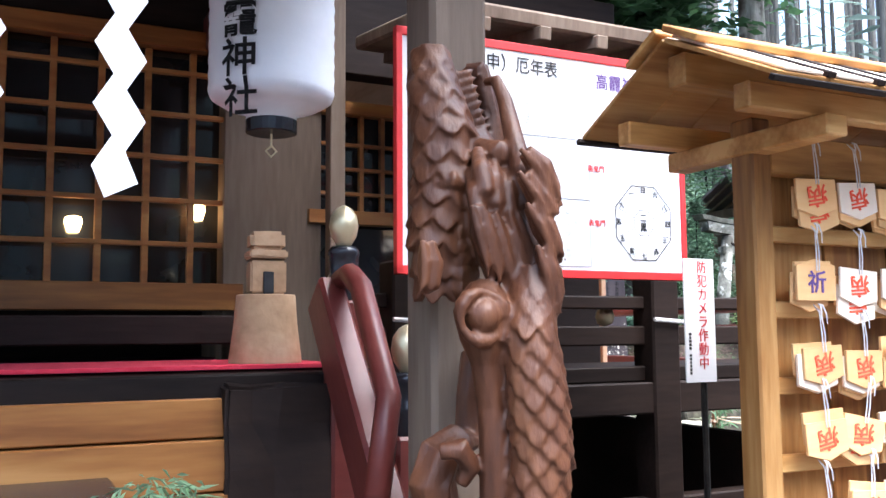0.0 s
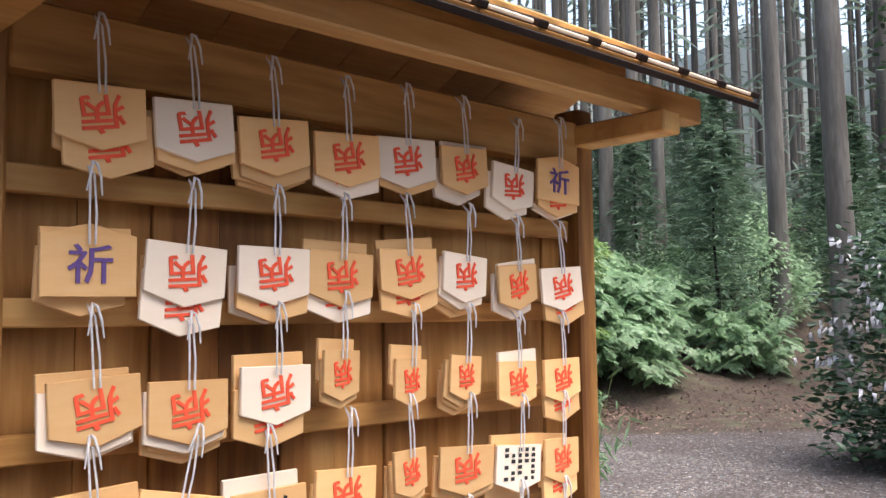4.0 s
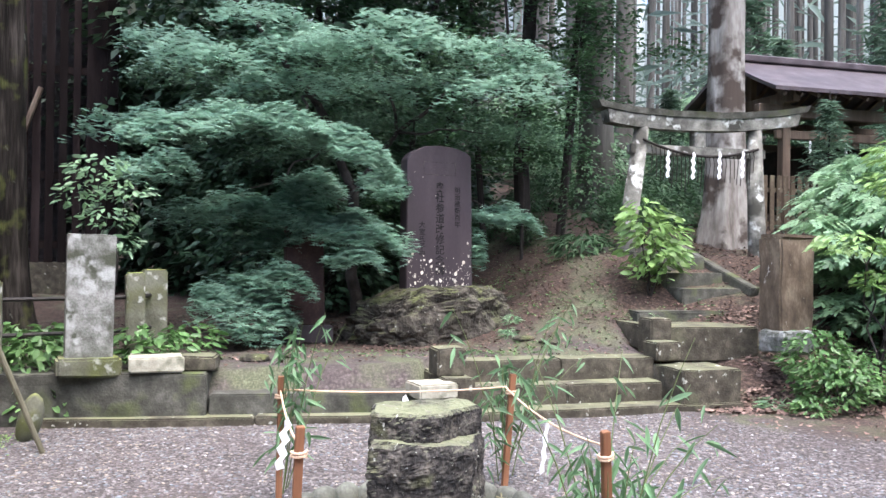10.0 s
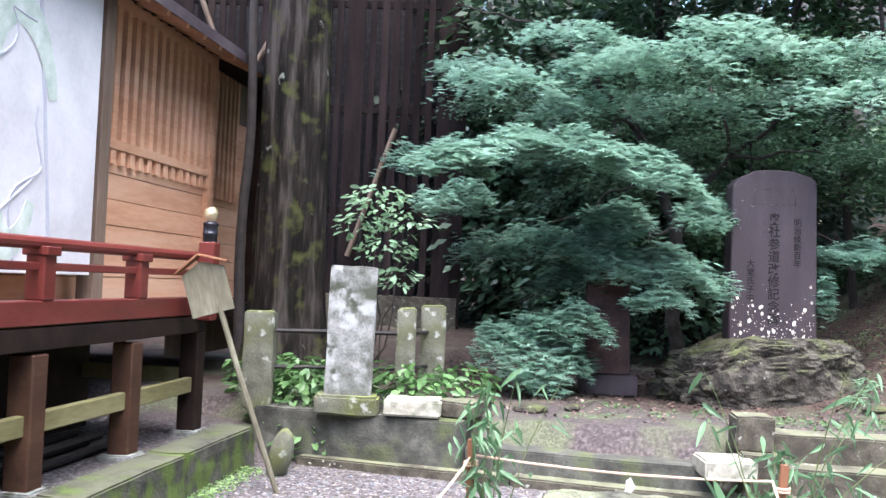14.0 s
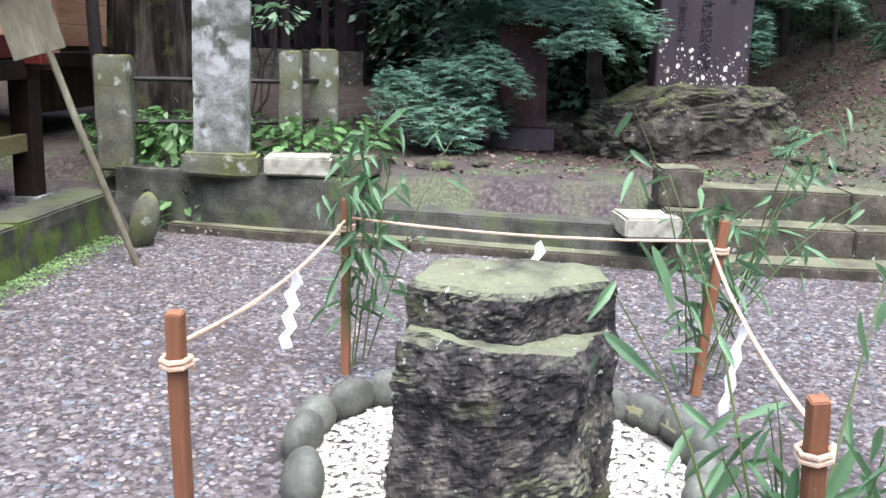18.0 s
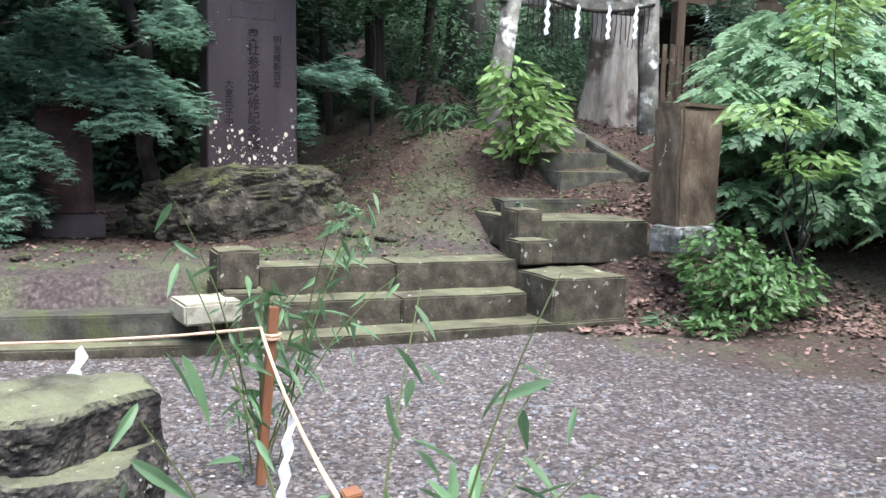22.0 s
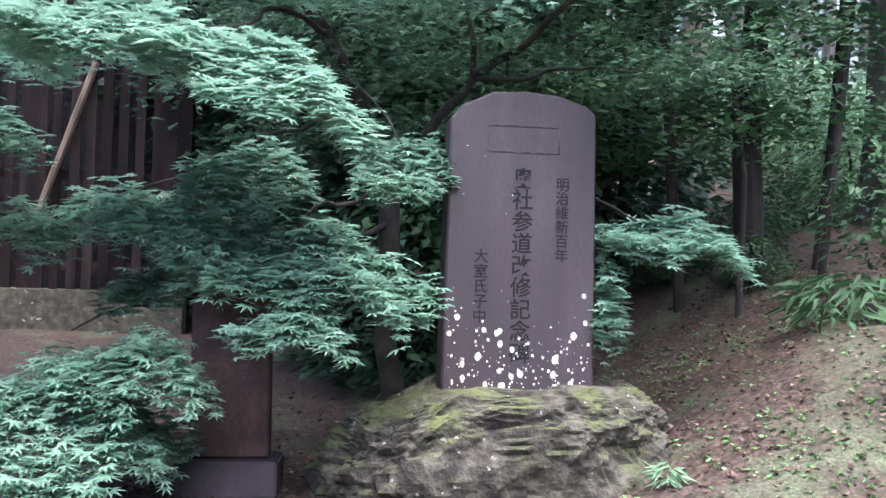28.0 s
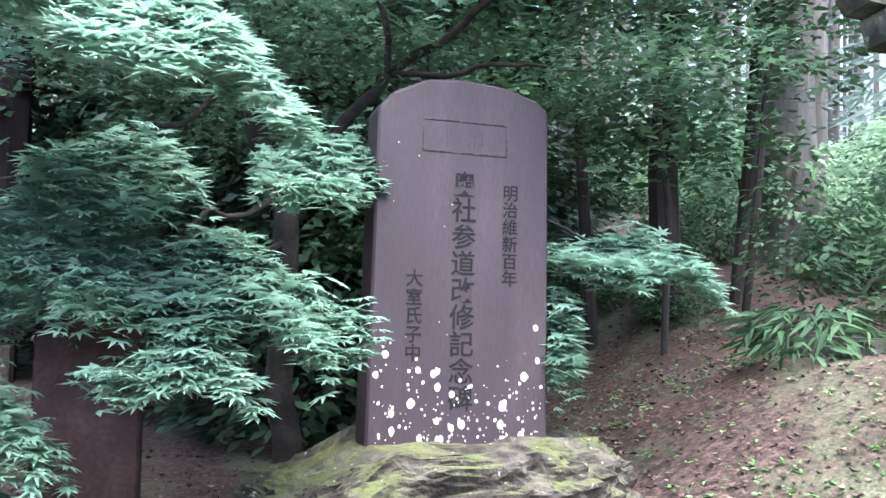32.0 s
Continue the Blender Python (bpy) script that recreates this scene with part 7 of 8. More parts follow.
SPRAYS += [(430, -1.1 + 0.36 * k, 3.3 + 0.6 * math.sin(2.4 * k), 3.5 + 0.13 * ((k * 5) % 7), 0.85, 0.55, 12 * math.sin(1.7 * k), 0.28, 0.05, (0.06 * math.cos(k), 0.10)) for k in range(10)]
leaves = np.concatenate([spray(*q) for q in SPRAYS])
c = len(leaves)
scatter("foliage", STAR[0], STAR[1], leaves, turns(c, 0.26, rng.normal(-1.4, 0.9, c)), rng.uniform(0.055, 0.092, c), L["maple"], maple)
# higher and rear layers, in the maple leaf coloured darker as if shaded
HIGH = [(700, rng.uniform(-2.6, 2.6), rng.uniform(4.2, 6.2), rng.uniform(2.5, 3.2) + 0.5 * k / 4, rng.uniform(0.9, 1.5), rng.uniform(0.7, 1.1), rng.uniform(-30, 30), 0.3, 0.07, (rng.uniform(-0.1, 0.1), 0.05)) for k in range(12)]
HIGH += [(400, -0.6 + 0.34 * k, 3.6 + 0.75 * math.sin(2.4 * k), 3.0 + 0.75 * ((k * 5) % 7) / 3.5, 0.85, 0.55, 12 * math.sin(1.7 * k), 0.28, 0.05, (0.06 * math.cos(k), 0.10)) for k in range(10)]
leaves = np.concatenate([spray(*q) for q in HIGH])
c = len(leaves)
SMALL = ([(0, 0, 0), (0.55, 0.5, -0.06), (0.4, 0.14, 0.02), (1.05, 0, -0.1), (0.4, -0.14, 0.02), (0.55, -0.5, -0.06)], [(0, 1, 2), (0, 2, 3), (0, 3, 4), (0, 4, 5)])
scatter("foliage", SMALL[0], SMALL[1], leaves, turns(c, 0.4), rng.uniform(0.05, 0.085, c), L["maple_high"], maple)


def cloud(c, blobs):
    """Leaf places over and within rough ellipsoids, thicker near the skin."""
    out = []
    w = np.array([b[3] * b[4] + b[4] * b[5] for b in blobs])
    for b, k in zip(blobs, (c * w / w.sum()).astype(int)):
        d = rng.normal(0, 1, (k, 3))
        d /= np.linalg.norm(d, axis=1)[:, None]
        r = (0.55 + 0.5 * rng.random(k) ** 0.6) * (1 + 0.16 * np.sin(d[:, 0] * 7 + b[0] * 3) * np.sin(d[:, 2] * 6 + d[:, 1] * 5))
        out.append(np.array(b[:3]) + d * r[:, None] * np.array(b[3:6]))
    return np.concatenate(out)


def stems(base, tops, r, seed=0):
    bm = bmesh.new()
    for k, t in enumerate(tops):
        limb(bm, base, t, r, r * 0.3, 0.15, seed + k, 6, 6)
    return bm


def shrub(name, s, n, blobs, c, shape, size, leaf, label, category, tilt=0.5, stemr=0.02, group="", tier=0.0):
    """A shrub of leaves over its blobs; tier: the reach of the flat drooping layers that they gather in."""
    z0 = gz(s, n)
    sh = thing(name, at(s, n, z0), label, category, group)
    mid = np.array([b[:3] for b in blobs])
    if tier:
        mid = cloud(c // 18, blobs)
        mid = mid[mid[:, 2] > 0.12]
        p = np.concatenate([spray(18, *q, tier * rng.uniform(0.7, 1.2), tier * rng.uniform(0.6, 1.0), 0, 0.16, 0.02) for q in mid])
    else:
        p = cloud(c, blobs)
    p = p[p[:, 2] > 0.02]
    near = mid[np.argmin(((p[:, None, :] - mid[None]) ** 2).sum(-1), 1)]
    yaw = np.arctan2(p[:, 1] - near[:, 1], p[:, 0] - near[:, 0]) + rng.normal(0, 0.6, len(p))
    droop = np.array([[math.cos(0.35), 0, math.sin(0.35)], [0, 1, 0], [-math.sin(0.35), 0, math.cos(0.35)]])
    scatter("foliage", shape[0], shape[1], p, turns(len(p), tilt, yaw) @ droop, rng.uniform(size[0], size[1], len(p)), leaf, sh)
    part("stem", stems((0, 0, -0.05), [(b[0], b[1], b[2]) for b in blobs], stemr, int(10 * abs(s))), M["twig"], sh)
    return sh


# pinnate sprays of the big light-green shrub on the mound
pts, fcs = [], []


def leaflet(x, y, yaw, length, dip):
    """One pointed oval leaflet of a compound leaf, folded a little along its rib."""
    q, ca, sa = len(pts), math.cos(yaw), math.sin(yaw)
    for u, v, z in ((0, 0, 0), (0.35, 0.27, 0.03), (0.72, 0.21, 0.0), (1, 0, -0.07), (0.72, -0.21, 0.0), (0.35, -0.27, 0.03)):
        pts.append((x + length * (u * ca - v * sa), y + length * (u * sa + v * ca), length * z - dip * (x + length * u * ca) ** 2))
    fcs.extend([(q, q + 1, q + 2, q + 3), (q, q + 3, q + 4, q + 5)])


for k in range(4):
    for sd in (-1, 1):
        leaflet(0.16 + 0.18 * k, 0, sd * (1.15 - 0.12 * k), 0.40 - 0.03 * abs(k - 1), 0.16)
leaflet(0.78, 0, 0, 0.36, 0.16)
PINNATE = (pts, fcs)
shrub("mound_shrub", 5.2, 0.55, [(0.05, 0.1, 0.8, 0.75, 0.7, 0.75), (0.75, 0.2, 1.05, 1.05, 0.85, 0.95), (0.5, -0.45, 0.5, 0.8, 0.6, 0.55), (1.4, 0.3, 1.0, 0.9, 0.85, 0.9), (0.3, 0.7, 1.35, 0.85, 0.8, 0.6), (1.0, 0.9, 1.6, 1.05, 0.9, 0.7),
                                 (1.1, -0.25, 0.42, 0.75, 0.55, 0.45), (2.1, 1.1, 1.2, 0.95, 0.8, 0.8), (2.5, 1.5, 1.6, 1.2, 0.9, 0.7), (3.2, 1.2, 1.1, 1.0, 0.8, 0.8), (1.9, 0.0, 0.7, 0.6, 0.5, 0.5), (-0.15, 0.35, 1.25, 0.5, 0.45, 0.3)],
      6300, PINNATE, (0.19, 0.31), L["bush"], "large light-green shrub with feathery leaves on the mound", "shrub", 0.22, 0.022, "", 0.33)
shrub("mound_shrub", 9.6, -0.1, [(0, 0, 0.6, 0.75, 0.65, 0.6), (0.6, 0.3, 0.5, 0.6, 0.5, 0.5), (-0.4, 0.4, 0.7, 0.65, 0.55, 0.55), (0.15, 0.25, 1.0, 0.5, 0.45, 0.4)], 1500, PINNATE, (0.16, 0.26), L["bush"], "light-green shrub beside the woodland path", "shrub", 0.25, 0.02, "", 0.26)
shrub("mound_shrub", 9.6, 1.5, [(0, 0, 0.9, 0.9, 0.8, 0.8), (0.8, 0.2, 0.8, 0.8, 0.7, 0.7), (0.3, 0.3, 1.4, 0.8, 0.6, 0.5)], 1500, PINNATE, (0.16, 0.26), L["bush"], "light-green shrub at the end of the path", "shrub", 0.25, 0.02, "", 0.26)
shrub("low_shrub", 3.75, -0.28, [(0, 0, 0.28, 0.42, 0.36, 0.28), (-0.1, 0.15, 0.5, 0.33, 0.3, 0.26), (0.45, 0.1, 0.3, 0.35, 0.3, 0.26)], 1800, OVAL, (0.05, 0.095), L["glossy"], "low glossy green shrub below the stone post", "shrub", 0.55, 0.012)
shrub("low_shrub", 3.35, -0.42, [(0, 0, 0.08, 0.2, 0.16, 0.1)], 260, OVAL, (0.04, 0.07), L["glossy"], "small seedlings among fallen leaves", "plant", 0.5, 0.006)
sap = shrub("sapling", 4.25, -0.25, [(0.35, 0.1, 2.45, 0.32, 0.3, 0.16), (0.2, 0.05, 2.15, 0.3, 0.25, 0.12), (-0.25, 0, 1.55, 0.45, 0.25, 0.1), (0.1, 0, 1.2, 0.35, 0.25, 0.12)], 520, OVAL, (0.08, 0.15), L["lime"], "thin sapling with bright young leaves", "sapling", 0.35, 0.014)
shrub("hydrangea", 3.12, 2.1, [(0, 0, 0.62, 0.36, 0.34, 0.42), (-0.12, 0, 0.9, 0.26, 0.24, 0.26), (0.22, 0, 0.5, 0.26, 0.26, 0.3)], 480, OVAL, (0.10, 0.17), L["lime"], "hydrangea bush with pale broad leaves by the torii", "shrub", 0.5, 0.014)
shrub("fern_clump", 3.0, 3.75, [(0, 0, 0.15, 0.4, 0.35, 0.18)], 300, BLADE, (0.12, 0.25), L["wood"], "green ferns at the torii's foot", "fern", 0.6, 0.006)
shrub("torii_shrub", 4.3, 4.6, [(0, 0, 0.5, 0.7, 0.6, 0.5), (0.6, 0.3, 0.4, 0.5, 0.5, 0.4), (-0.6, 0.3, 0.7, 0.5, 0.5, 0.5)], 1600, OVAL, (0.06, 0.11), L["wood"], "dense green shrub behind the torii", "shrub")
shrub("camellia", -2.98, 1.45, [(0.05, 0, 1.75, 0.28, 0.25, 0.12), (0.3, 0, 1.55, 0.22, 0.2, 0.1), (0.15, 0, 1.3, 0.25, 0.2, 0.1), (0.25, 0, 1.05, 0.2, 0.2, 0.1), (-0.1, 0, 1.5, 0.2, 0.2, 0.12)], 360, OVAL, (0.06, 0.10), L["bush"], "slender young tree with pale leaves behind the marker", "sapling", 0.5, 0.013)
for s_, n_ in ((-3.35, 0.95), (-3.1, 1.35), (-3.9, 1.3), (-2.55, 0.95), (-3.5, 0.92), (-3.25, 0.8), (-3.62, 1.5), (-2.35, 0.95), (-2.1, 1.25), (-3.5, 1.15)):
    shrub("weed_clump", s_, n_, [(0, 0, 0.16, 0.28, 0.22, 0.2)], 170, OVAL, (0.05, 0.13), L["glossy"], "broad-leaved weeds between the stone posts", "weeds", 0.5, 0.005, "weeds by the fence")
for s_, n_, k in ((1.35, 2.1, 0.7), (3.15, -0.15, 0.9), (1.55, 2.5, 0.6), (2.9, 1.7, 0.6)):
    shrub("grass_tuft", s_, n_, [(0, 0, 0.05, 0.09 * k, 0.09 * k, 0.07)], 70, BLADE, (0.06, 0.14), L["bush"], "small tuft of narrow grass", "grass", 0.9, 0.003, "grass tufts")

shrub("porch_plant", -7.46, -6.92, [(0, 0, 0.86, 0.10, 0.09, 0.06), (0.03, 0.02, 0.74, 0.09, 0.09, 0.10)], 420, BLADE, (0.03, 0.06), L["bush"], "bright green leafy sprig before the porch", "plant", 0.7, 0.008)

# the big mossy tree beside the hall and the trunk behind the torii
for s_, n_, r_, h_, mt, label in ((-4.0, 2.35, 0.36, 15, M["bark"], "massive dark tree trunk patched with moss"), (6.0, 4.9, 0.30, 22, M["pale_bark"], "tall cedar trunk with pale lichen behind the torii"), (5.6, 8.6, 0.33, 22, M["cedar"], "tall straight cedar trunk on the hill")):
    t_ = thing("old_tree", at(s_, n_, gz(s_, n_)), label, "tree")
    part("trunk", trunk(r_, h_, s_, 44, 0.5, 60, 0.09), mt, t_, "", None, True)
    if mt is M["bark"]:
        # dense crown high out of view, added to shade the hall and terrace
        cr = cloud(3000, [(0.6, 0.8, 9.5, 3.6, 3.2, 1.6), (-1.5, 1.5, 11.5, 3.0, 3.0, 1.6)])
        part("side_stem", limb(bmesh.new(), (-0.40, -0.22, 0.0), (-0.30, -0.26, 5.5), 0.06, 0.035, 0.03, 7, 8, 16), M["twig"], t_, "thin dead stem climbing beside the trunk", None, True)
        scatter("crown", PLAIN[0], PLAIN[1], cr, turns(len(cr), 0.6), rng.uniform(0.3, 0.5, len(cr)), L["wood"], t_)
    else:
        cr = cloud(120, [(0, 0, h_ - 3, 1.6, 1.6, 3.0)])
        scatter("crown", BLADE[0], BLADE[1], cr, turns(len(cr), 0.8), rng.uniform(0.5, 1.1, len(cr)), L["cedar"], t_)
for s_, n_, r_, lean in ((3.08, 6.0, 0.14, -3), (3.7, 6.05, 0.065, 2), (2.5, 6.2, 0.055, -6), (3.5, 5.5, 0.035, 3), (2.75, 5.3, 0.03, -3), (1.2, 6.8, 0.06, 6), (0.3, 7.6, 0.09, -3), (2.2, 7.8, 0.10, 3)):
    t_ = thing("young_tree", at(s_, n_, gz(s_, n_), 0, lean, 0), "slim dark tree trunk with broad evergreen leaves", "tree", "trees behind the maple")
    part("trunk", limb(bmesh.new(), (0, 0, -0.2), (0.2, 0.1, 9.5), r_, r_ * 0.5, 0.04, int(s_ * 10)), M["twig"], t_)
    cr = np.concatenate([spray(260, rng.normal(0, 0.6), rng.normal(0, 0.5), 1.5 + 0.42 * k, 0.85, 0.75, 0, 0.2, 0.10) for k in range(11)])
    scatter("crown", OVAL[0], OVAL[1], cr, turns(len(cr), 0.45), rng.uniform(0.07, 0.13, len(cr)), L["wood"], t_)
    # upper crown out of view, added to keep sky light off the slope
    cr = np.concatenate([spray(260, rng.normal(0, 0.8), rng.normal(0, 0.8), 6.2 + 0.6 * k, 2.4, 2.2, 0, 0.5, 0.15) for k in range(6)])
    scatter("crown", PLAIN[0], PLAIN[1], cr, turns(len(cr), 0.45), rng.uniform(0.26, 0.46, len(cr)), L["wood"], t_)

# the evergreen hung with paper fortunes
EG = (3.55, -6.05)
eg = thing("evergreen_bush", at(*EG, 0) @ Matrix.Diagonal((1.1, 1.1, 1.0, 1)), "tall dark glossy evergreen bush tied with paper fortunes", "bush")
blobs = [(0, 0, 0.9, 1.55, 1.5, 0.95), (-0.35, 0.2, 1.8, 1.35, 1.3, 0.8), (0.1, 0, 2.8, 1.2, 1.2, 1.0), (0.3, 0, 3.9, 1.1, 1.1, 1.0), (0.8, 0.2, 5.0, 1.2, 1.2, 1.0), (-0.9, -0.3, 0.7, 0.9, 0.8, 0.7), (-0.5, 0.9, 0.9, 0.8, 0.8, 0.8), (0.0, 0.0, 0.35, 1.7, 1.6, 0.4)]
p = cloud(18000, blobs)
p = p[p[:, 2] > 0.05]
scatter("foliage", OVAL[0], OVAL[1], p, turns(len(p), 0.6), rng.uniform(0.075, 0.135, len(p)), L["dark"], eg)
part("stem", stems((0, 0, -0.1), [(b[0], b[1], b[2] + 0.3) for b in blobs], 0.05, 3), M["twig"], eg)
PAPER = ([(-0.3, 0, 0), (0.25, 0.05, 0.1), (0.38, 0.1, -1), (-0.22, 0.05, -0.9), (0.0, -0.25, 0.2), (0.05, 0.25, 0.25), (-0.1, -0.2, -0.75)], [(0, 1, 2, 3), (0, 4, 1), (0, 1, 5), (0, 6, 4), (1, 4, 6)])
knots = []
for k in range(75):
    a, z = rng.uniform(2.2, 5.1), float(np.clip(rng.normal(1.35, 0.36), 0.55, 2.4))
    r = 1.62 if z < 1.7 else 1.42
    for j in range(int(rng.integers(2, 12))):
        knots.append((r * math.cos(a) + rng.normal(0, 0.10), r * math.sin(a) + rng.normal(0, 0.10), z + rng.normal(0, 0.05)))
c = len(knots)
tagged(scatter("paper_fortunes", PAPER[0], PAPER[1], np.array(knots), turns(c, 0.3), rng.uniform(0.04, 0.085, c), M["fortune"], eg, None), kind="stuff")


# ---- bamboo tied to the stakes ----
WIDE = ([(0, 0, 0), (0.12, 0.06, 0.012), (0.4, 0.095, 0.0), (0.75, 0.05, -0.07), (1, 0, -0.16), (0.75, -0.05, -0.07), (0.4, -0.095, 0.0), (0.12, -0.06, 0.012)], [(0, 7, 6, 5), (0, 5, 4), (0, 4, 3), (0, 3, 2, 1)])


def bamboo(s, n, culms, leaf_c, spread, h, label, low=False, tips=()):
    bb = thing("bamboo_branch", at(s, n, 0), label, "bamboo", "bamboo at the stakes")
    pos, yaw = [], []
    for k in range(culms):
        bm = bmesh.new()
        a = rng.uniform(0, 2 * np.pi)
        tip = Vector((spread * math.cos(a), spread * math.sin(a), h * rng.uniform(0.75, 1.1)))
        if low:
            tip = Vector((rng.uniform(0.15, 0.45), rng.uniform(-0.25, 0.1), rng.uniform(0.08, 0.24)))
        if k < len(tips):
            tip = Vector(tips[k])
        root = Vector((0.03 * math.cos(a), 0.03 * math.sin(a), 0.02))
        mid = root.lerp(tip, 0.55) + Vector((0, 0, 0.10 * h))
        tube([root, root.lerp(mid, 0.5), mid, mid.lerp(tip, 0.5) + Vector((0, 0, 0.02)), tip], [0.004, 0.0035, 0.003, 0.002, 0.0013], 6, bm=bm)
        for j in range(leaf_c):
            t = rng.uniform(0.25, 1.0)
            p0 = root.lerp(mid, t / 0.55) if t < 0.55 else mid.lerp(tip, (t - 0.55) / 0.45)
            o = Vector(rng.normal(0, 0.045, 3))
            pos.append(p0 + o)
        part("culm", bm, M["culm"], bb)
    c_ = len(pos)
    tilt = turns(c_, 0.55)
    drop = np.array([[math.cos(0.75), 0, math.sin(0.75)], [0, 1, 0], [-math.sin(0.75), 0, math.cos(0.75)]])
    scatter("foliage", WIDE[0], WIDE[1], np.array(pos), tilt @ drop, rng.uniform(0.085, 0.165, c_), L["bamboo"], bb)
    return bb


bamboo(-1.64, -2.0, 4, 26, 0.15, 1.0, "leafy green bamboo branch tied to a stake")
bamboo(-0.24, -2.03, 4, 22, 0.11, 0.85, "leafy green bamboo branch tied to a stake")
bamboo(-0.42, -3.82, 5, 24, 0.12, 0.64, "bushy green bamboo branch tied to a stake")
bamboo(-1.80, -3.58, 5, 12, 0.2, 0.3, "low cut bamboo branch lying at a stake", True)
for s_, n_, h_ in ((-0.15, -1.9, 1.2), (-0.42, -3.84, 1.0), (-0.46, -3.86, 0.8), (-1.6, -1.88, 1.15)):
    bamboo(s_, n_, 2, 8, 0.40, h_, "long arching bamboo twig with few leaves")

bamboo(-0.47, -3.86, 5, 10, 0.3, 0.8, "long bamboo twigs arching out from a stake", False, ((0.55, 0.2, 0.85), (0.62, 0.3, 0.6), (0.5, -0.1, 0.72), (0.3, 0.4, 1.0), (0.62, 0.05, 0.45)))
bamboo(-0.20, -1.92, 3, 15, 0.3, 1.1, "long bamboo twigs arching out from a stake", False, ((0.5, 0.2, 1.05), (0.35, -0.25, 1.15), (0.6, 0.0, 0.8)))

# ---- the cedar wood ----
def cedar_at(k, s, n, r, copy_of=None):
    m = at(s, n, gz(s, n) - 0.1, 0, rng.uniform(-1, 1), rng.uniform(0, 360))
    if copy_of is not None:
        return copy_thing(copy_of, m @ Matrix.Diagonal((r, r, 1, 1)))
    t_ = thing("cedar_tree", m, "tall straight cedar trunk in the wood", "tree", "cedars of the wood")
    part("trunk", trunk(0.2, 24, k, 9, 0.25, 9), M["cedar"], t_, "", None, True)
    cr = cloud(120, [(0, 0, 20, 1.4, 1.4, 4.5)])
    scatter("crown", BLADE[0], BLADE[1], cr, turns(len(cr), 0.8), rng.uniform(0.6, 1.3, len(cr)), L["cedar"], t_)
    return t_


first = cedar_at(1, 11.5, 4.5, 1)
second = cedar_at(5, 15.0, 6.0, 1)
placed = [(11.5, 4.5), (15, 6)]
fixed = [(10.4, -1.6, 1.35), (13.0, 0.9, 1.1), (17.0, 6.5, 1.1), (8.0, 12.0, 1.2), (4.2, 12.5, 1.3), (2.0, 13.0, 1.2), (9.6, 15.0, 1.1)]
tries = 0
while len(placed) < 330 and tries < 20000:
    tries += 1
    if fixed:
        s_, n_, r_ = fixed.pop()
    else:
        ang, dist = rng.uniform(-1.6, 2.6), 16 + 62 * rng.random() ** 0.75
        s_, n_, r_ = 0.5 + dist * math.cos(ang), -3 + dist * math.sin(ang), rng.uniform(0.5, 1.15)
        if s_ < -4 and n_ < 9 or (6.5 < s_ < 14 and 5 < n_ < 11) or (s_ < 10 and n_ < 8.5 and n_ > -9) or (n_ > -4 and n_ < 2.2 and s_ < 13):
            continue
        if min((s_ - a) ** 2 + (n_ - b) ** 2 for a, b in placed) < 2.2:
            continue
    cedar_at(0, s_, n_, r_, first if len(placed) % 2 else second)
    placed.append((s_, n_))


# undergrowth: conifers and broad bushes, each built once
def conifer():
    t_ = thing("young_conifer", at(12.0, 4.0, gz(12.0, 4.0)), "young dark-green conifer among the cedars", "conifer", "young conifers")
    pos = []
    for k in range(26):
        z = 0.5 + 3.6 * k / 26
        r = (1.45 * (1 - k / 27) + 0.05) * (1.12 if k % 3 == 0 else 0.86)
        for j in range(90):
            a, q = rng.uniform(0, 6.28), math.sqrt(rng.random()) * r
            pos.append((q * math.cos(a), q * math.sin(a), z - 0.25 * q + rng.normal(0, 0.04)))
    scatter("foliage", BLADE[0], BLADE[1], np.array(pos), turns(len(pos), 0.45), rng.uniform(0.16, 0.36, len(pos)), L["conifer"], t_)
    part("trunk", limb(bmesh.new(), (0, 0, -0.2), (0, 0, 4.3), 0.05, 0.012, 0.02, 2), M["twig"], t_)
    return t_


con = conifer()
for s_, n_, k in ((13.5, 2.9, 1.0), (11.2, 5.6, 0.85), (9.2, 4.6, 0.7), (15.5, 3.5, 1.1), (8.2, 5.2, 0.6), (17.5, 5.0, 1.2), (10.5, 9.5, 0.9), (14.5, 9.5, 1.2), (19.0, 1.5, 1.2), (6.4, 7.2, 0.6), (10.2, 0.9, 0.95), (12.5, 5.2, 1.1), (16, 1.0, 1.2), (20, 7, 1.5), (22, 3, 1.5), (15, 11, 1.4), (18, 13, 1.6), (25, 9, 1.7), (21, -3, 1.4), (17, -4, 1.2), (26, 0, 1.6), (12, 13, 1.4), (28, 14, 1.8), (23, -8, 1.6)):
    copy_thing(con, at(s_, n_, gz(s_, n_), 0, 0, 77 * k) @ Matrix.Scale(k, 4))
bush1 = shrub("forest_bush", 10.6, 3.4, [(0, 0, 0.7, 1.0, 0.9, 0.7), (0.7, 0.3, 0.6, 0.8, 0.7, 0.6), (-0.6, 0.2, 0.8, 0.7, 0.7, 0.6)], 1900, PLAIN, (0.09, 0.17), L["wood"], "leafy green bush in the undergrowth", "bush", 0.5, 0.03, "undergrowth bushes")
bush2 = shrub("forest_bush", 12.5, 0.9, [(0, 0, 0.9, 1.1, 1.0, 0.9), (0.3, 0.5, 1.5, 0.8, 0.8, 0.7)], 1700, PLAIN, (0.1, 0.18), L["bush"], "light-green bush in the undergrowth", "bush", 0.5, 0.03, "undergrowth bushes")
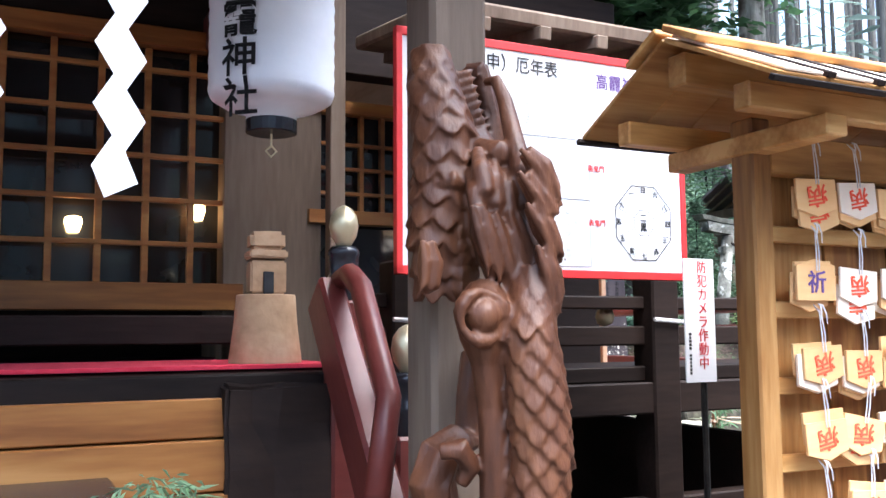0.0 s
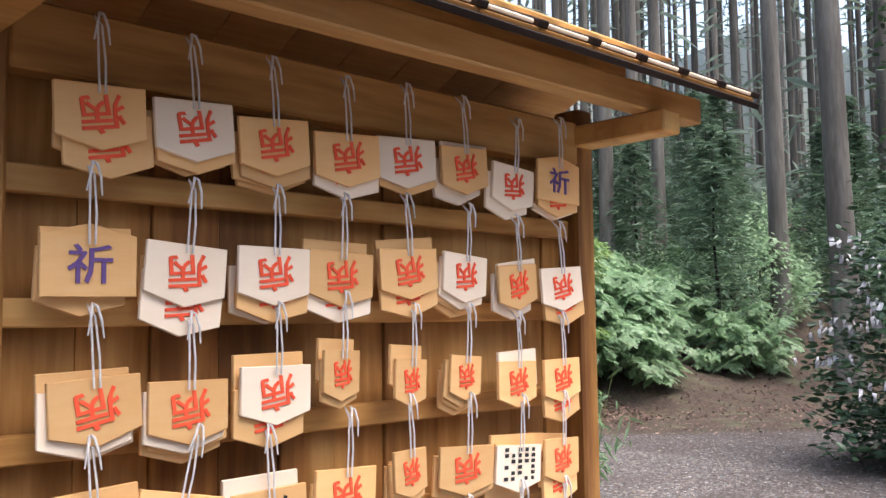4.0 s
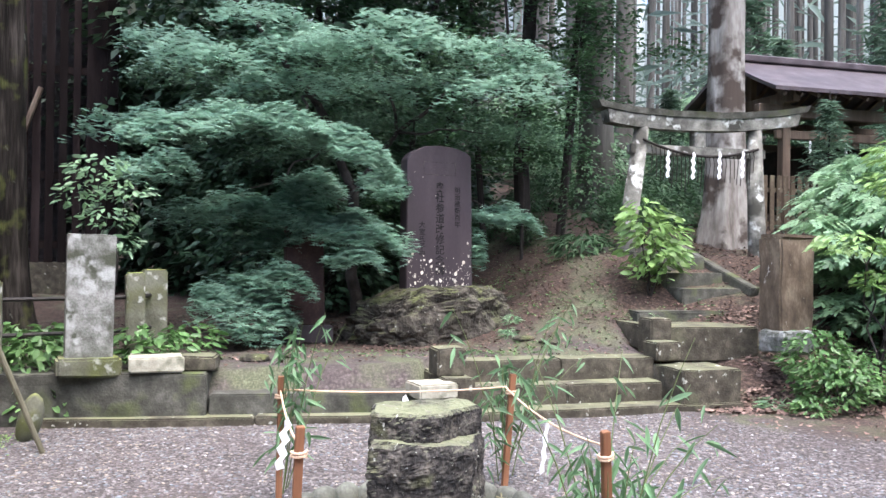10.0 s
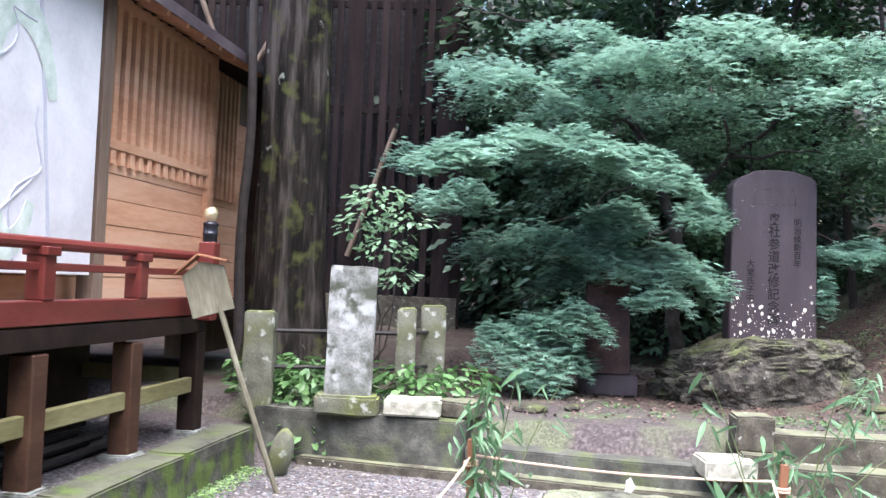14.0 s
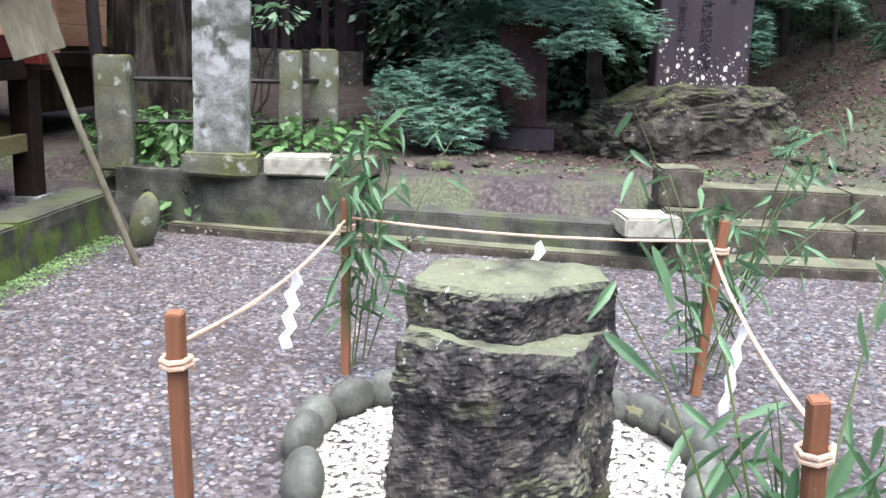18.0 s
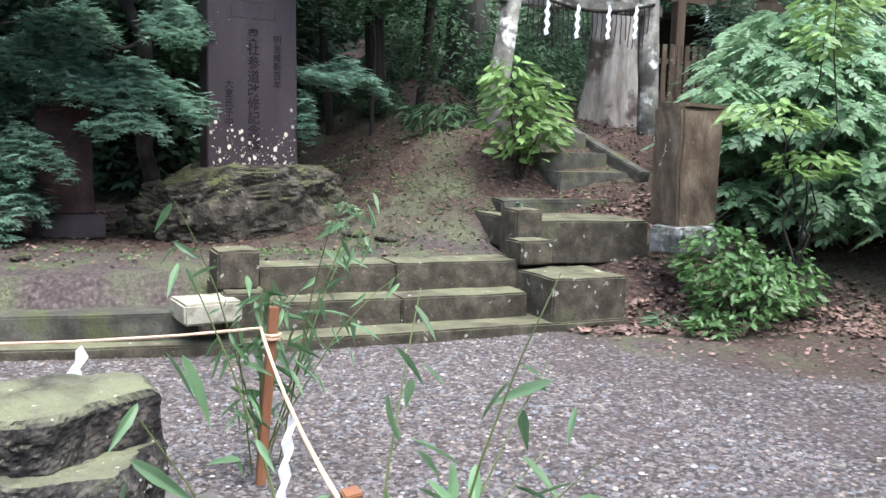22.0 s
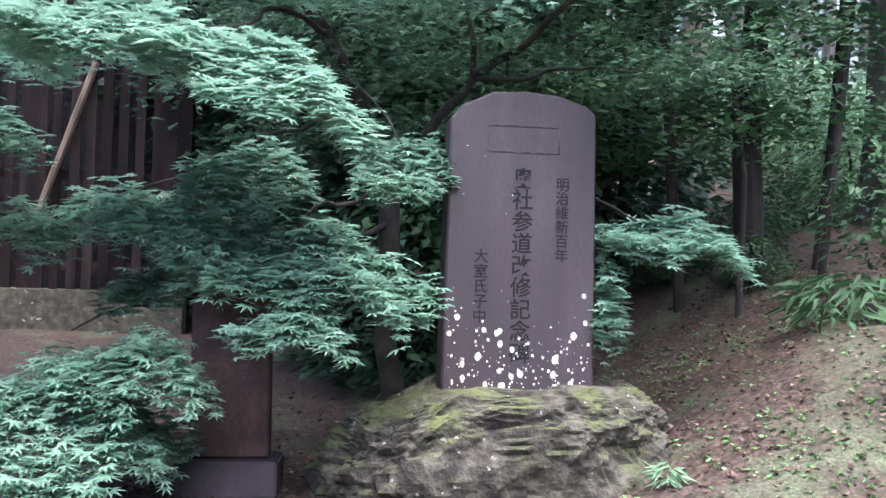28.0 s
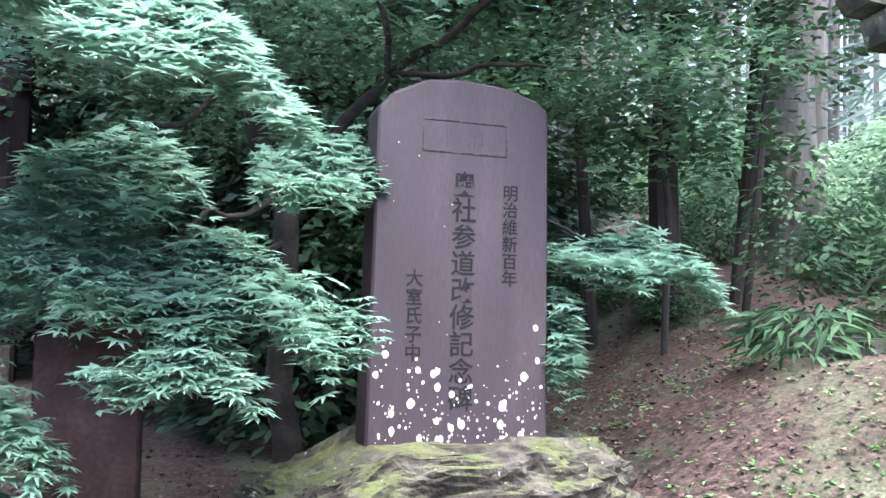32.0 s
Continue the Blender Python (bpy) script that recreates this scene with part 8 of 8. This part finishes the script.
bush3 = shrub("forest_bush", 0.1, 6.6, [(0, 0, 0.9, 1.2, 1.0, 1.0), (0.4, 0.4, 1.9, 1.0, 0.9, 0.8), (-0.4, 0.2, 2.9, 1.0, 0.9, 0.8)], 5200, PLAIN, (0.11, 0.19), L["thicket"], "dark evergreen thicket behind the maple", "bush", 0.5, 0.04, "undergrowth bushes")
n_b = 0
while n_b < 170:
    s_, n_ = rng.uniform(5, 42), rng.uniform(-14, 30)
    if (s_ < 9.5 and n_ < 5.5) or (6.5 < s_ < 14 and 5.5 < n_ < 10) or (-4.5 < n_ - 0.02 * s_ < 1.4 and s_ < 12) or (s_ < 6.5 and n_ < 2):
        continue
    k = rng.uniform(0.6, 1.4)
    copy_thing((bush1, bush2, bush1)[n_b % 3], at(s_, n_, gz(s_, n_) - 0.05, 0, 0, rng.uniform(0, 360)) @ Matrix.Scale(k, 4))
    n_b += 1
for s_, n_, k in ((3.6, 7.4, 0.45), (4.4, 8.2, 0.55), (2.7, 6.9, 0.4), (3.1, 5.9, 0.35), (5.2, 7.0, 0.45)):
    copy_thing(bush1, at(s_, n_, gz(s_, n_) - 0.05, 0, 0, 200 * k) @ Matrix.Scale(k, 4))
for s_, n_, k in ((0.8, 7.2, 1.1), (2.0, 8.4, 1.2), (0.0, 9.0, 1.5), (2.6, 10.5, 1.5), (-0.6, 8.0, 1.2), (6.6, 11.5, 1.3), (1.0, 12.5, 1.8), (-1.2, 13.0, 1.8), (-2.3, 11.5, 1.8), (-1.2, 10.5, 1.5), (-3.0, 13.0, 2.2), (6.3, 6.6, 0.7)):
    copy_thing(bush3 if s_ < 5.5 else bush1, at(s_, n_, gz(s_, n_) - 0.1, 0, 0, 63 * k) @ Matrix.Scale(k, 4))

# the deeper wood: many thin trunks and hanging green
c = 800
a, d = rng.uniform(-1.7, 2.7, c), rng.uniform(32, 92, c)
s, n = 0.5 + d * np.cos(a), -3 + d * np.sin(a)
TRK = ([(math.cos(k * math.pi / 3), math.sin(k * math.pi / 3), z) for z in (0, 1) for k in range(6)], [(k, (k + 1) % 6, 6 + (k + 1) % 6, 6 + k) for k in range(6)])
flat = np.stack([rng.uniform(0.08, 0.22, c), rng.uniform(0.08, 0.22, c), np.full(c, 30.0)], -1)
ob = scatter("deep_wood", TRK[0], TRK[1], np.stack([s, n, ground_z(s, n) - 0.5], -1), turns(c, 0.008), flat, M["cedar"], None, PLAN)
tagged(ob, "crowded far cedar trunks deep in the wood", "trees", kind="stuff")
# hanging needles in the haze-paled far green
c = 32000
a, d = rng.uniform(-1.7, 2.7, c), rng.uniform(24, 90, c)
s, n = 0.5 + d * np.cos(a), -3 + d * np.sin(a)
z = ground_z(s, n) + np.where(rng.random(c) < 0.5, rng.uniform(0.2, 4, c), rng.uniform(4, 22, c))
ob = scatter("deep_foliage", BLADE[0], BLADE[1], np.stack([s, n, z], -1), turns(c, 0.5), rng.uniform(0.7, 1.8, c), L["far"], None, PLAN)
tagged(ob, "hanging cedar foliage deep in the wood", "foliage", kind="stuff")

# distant wooded slope closing the view, haze painted into its pale colour
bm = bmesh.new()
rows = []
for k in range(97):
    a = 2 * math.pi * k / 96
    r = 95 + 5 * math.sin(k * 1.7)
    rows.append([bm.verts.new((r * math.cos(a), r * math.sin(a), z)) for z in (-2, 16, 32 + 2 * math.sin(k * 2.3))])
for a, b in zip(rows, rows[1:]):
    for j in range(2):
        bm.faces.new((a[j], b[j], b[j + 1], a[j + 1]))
single("backdrop", bm, material("hazed_distant_wood", [(0.22, 0.26, 0.25), (0.32, 0.365, 0.355), (0.45, 0.49, 0.48)], 0.12, 1.0, 0.0, 0.9, stretch=(1, 1, 0.15), spread=0.2), at(0, 0, 0), "wooded slope in the distance, paled with painted haze", "backdrop", kind="structure")
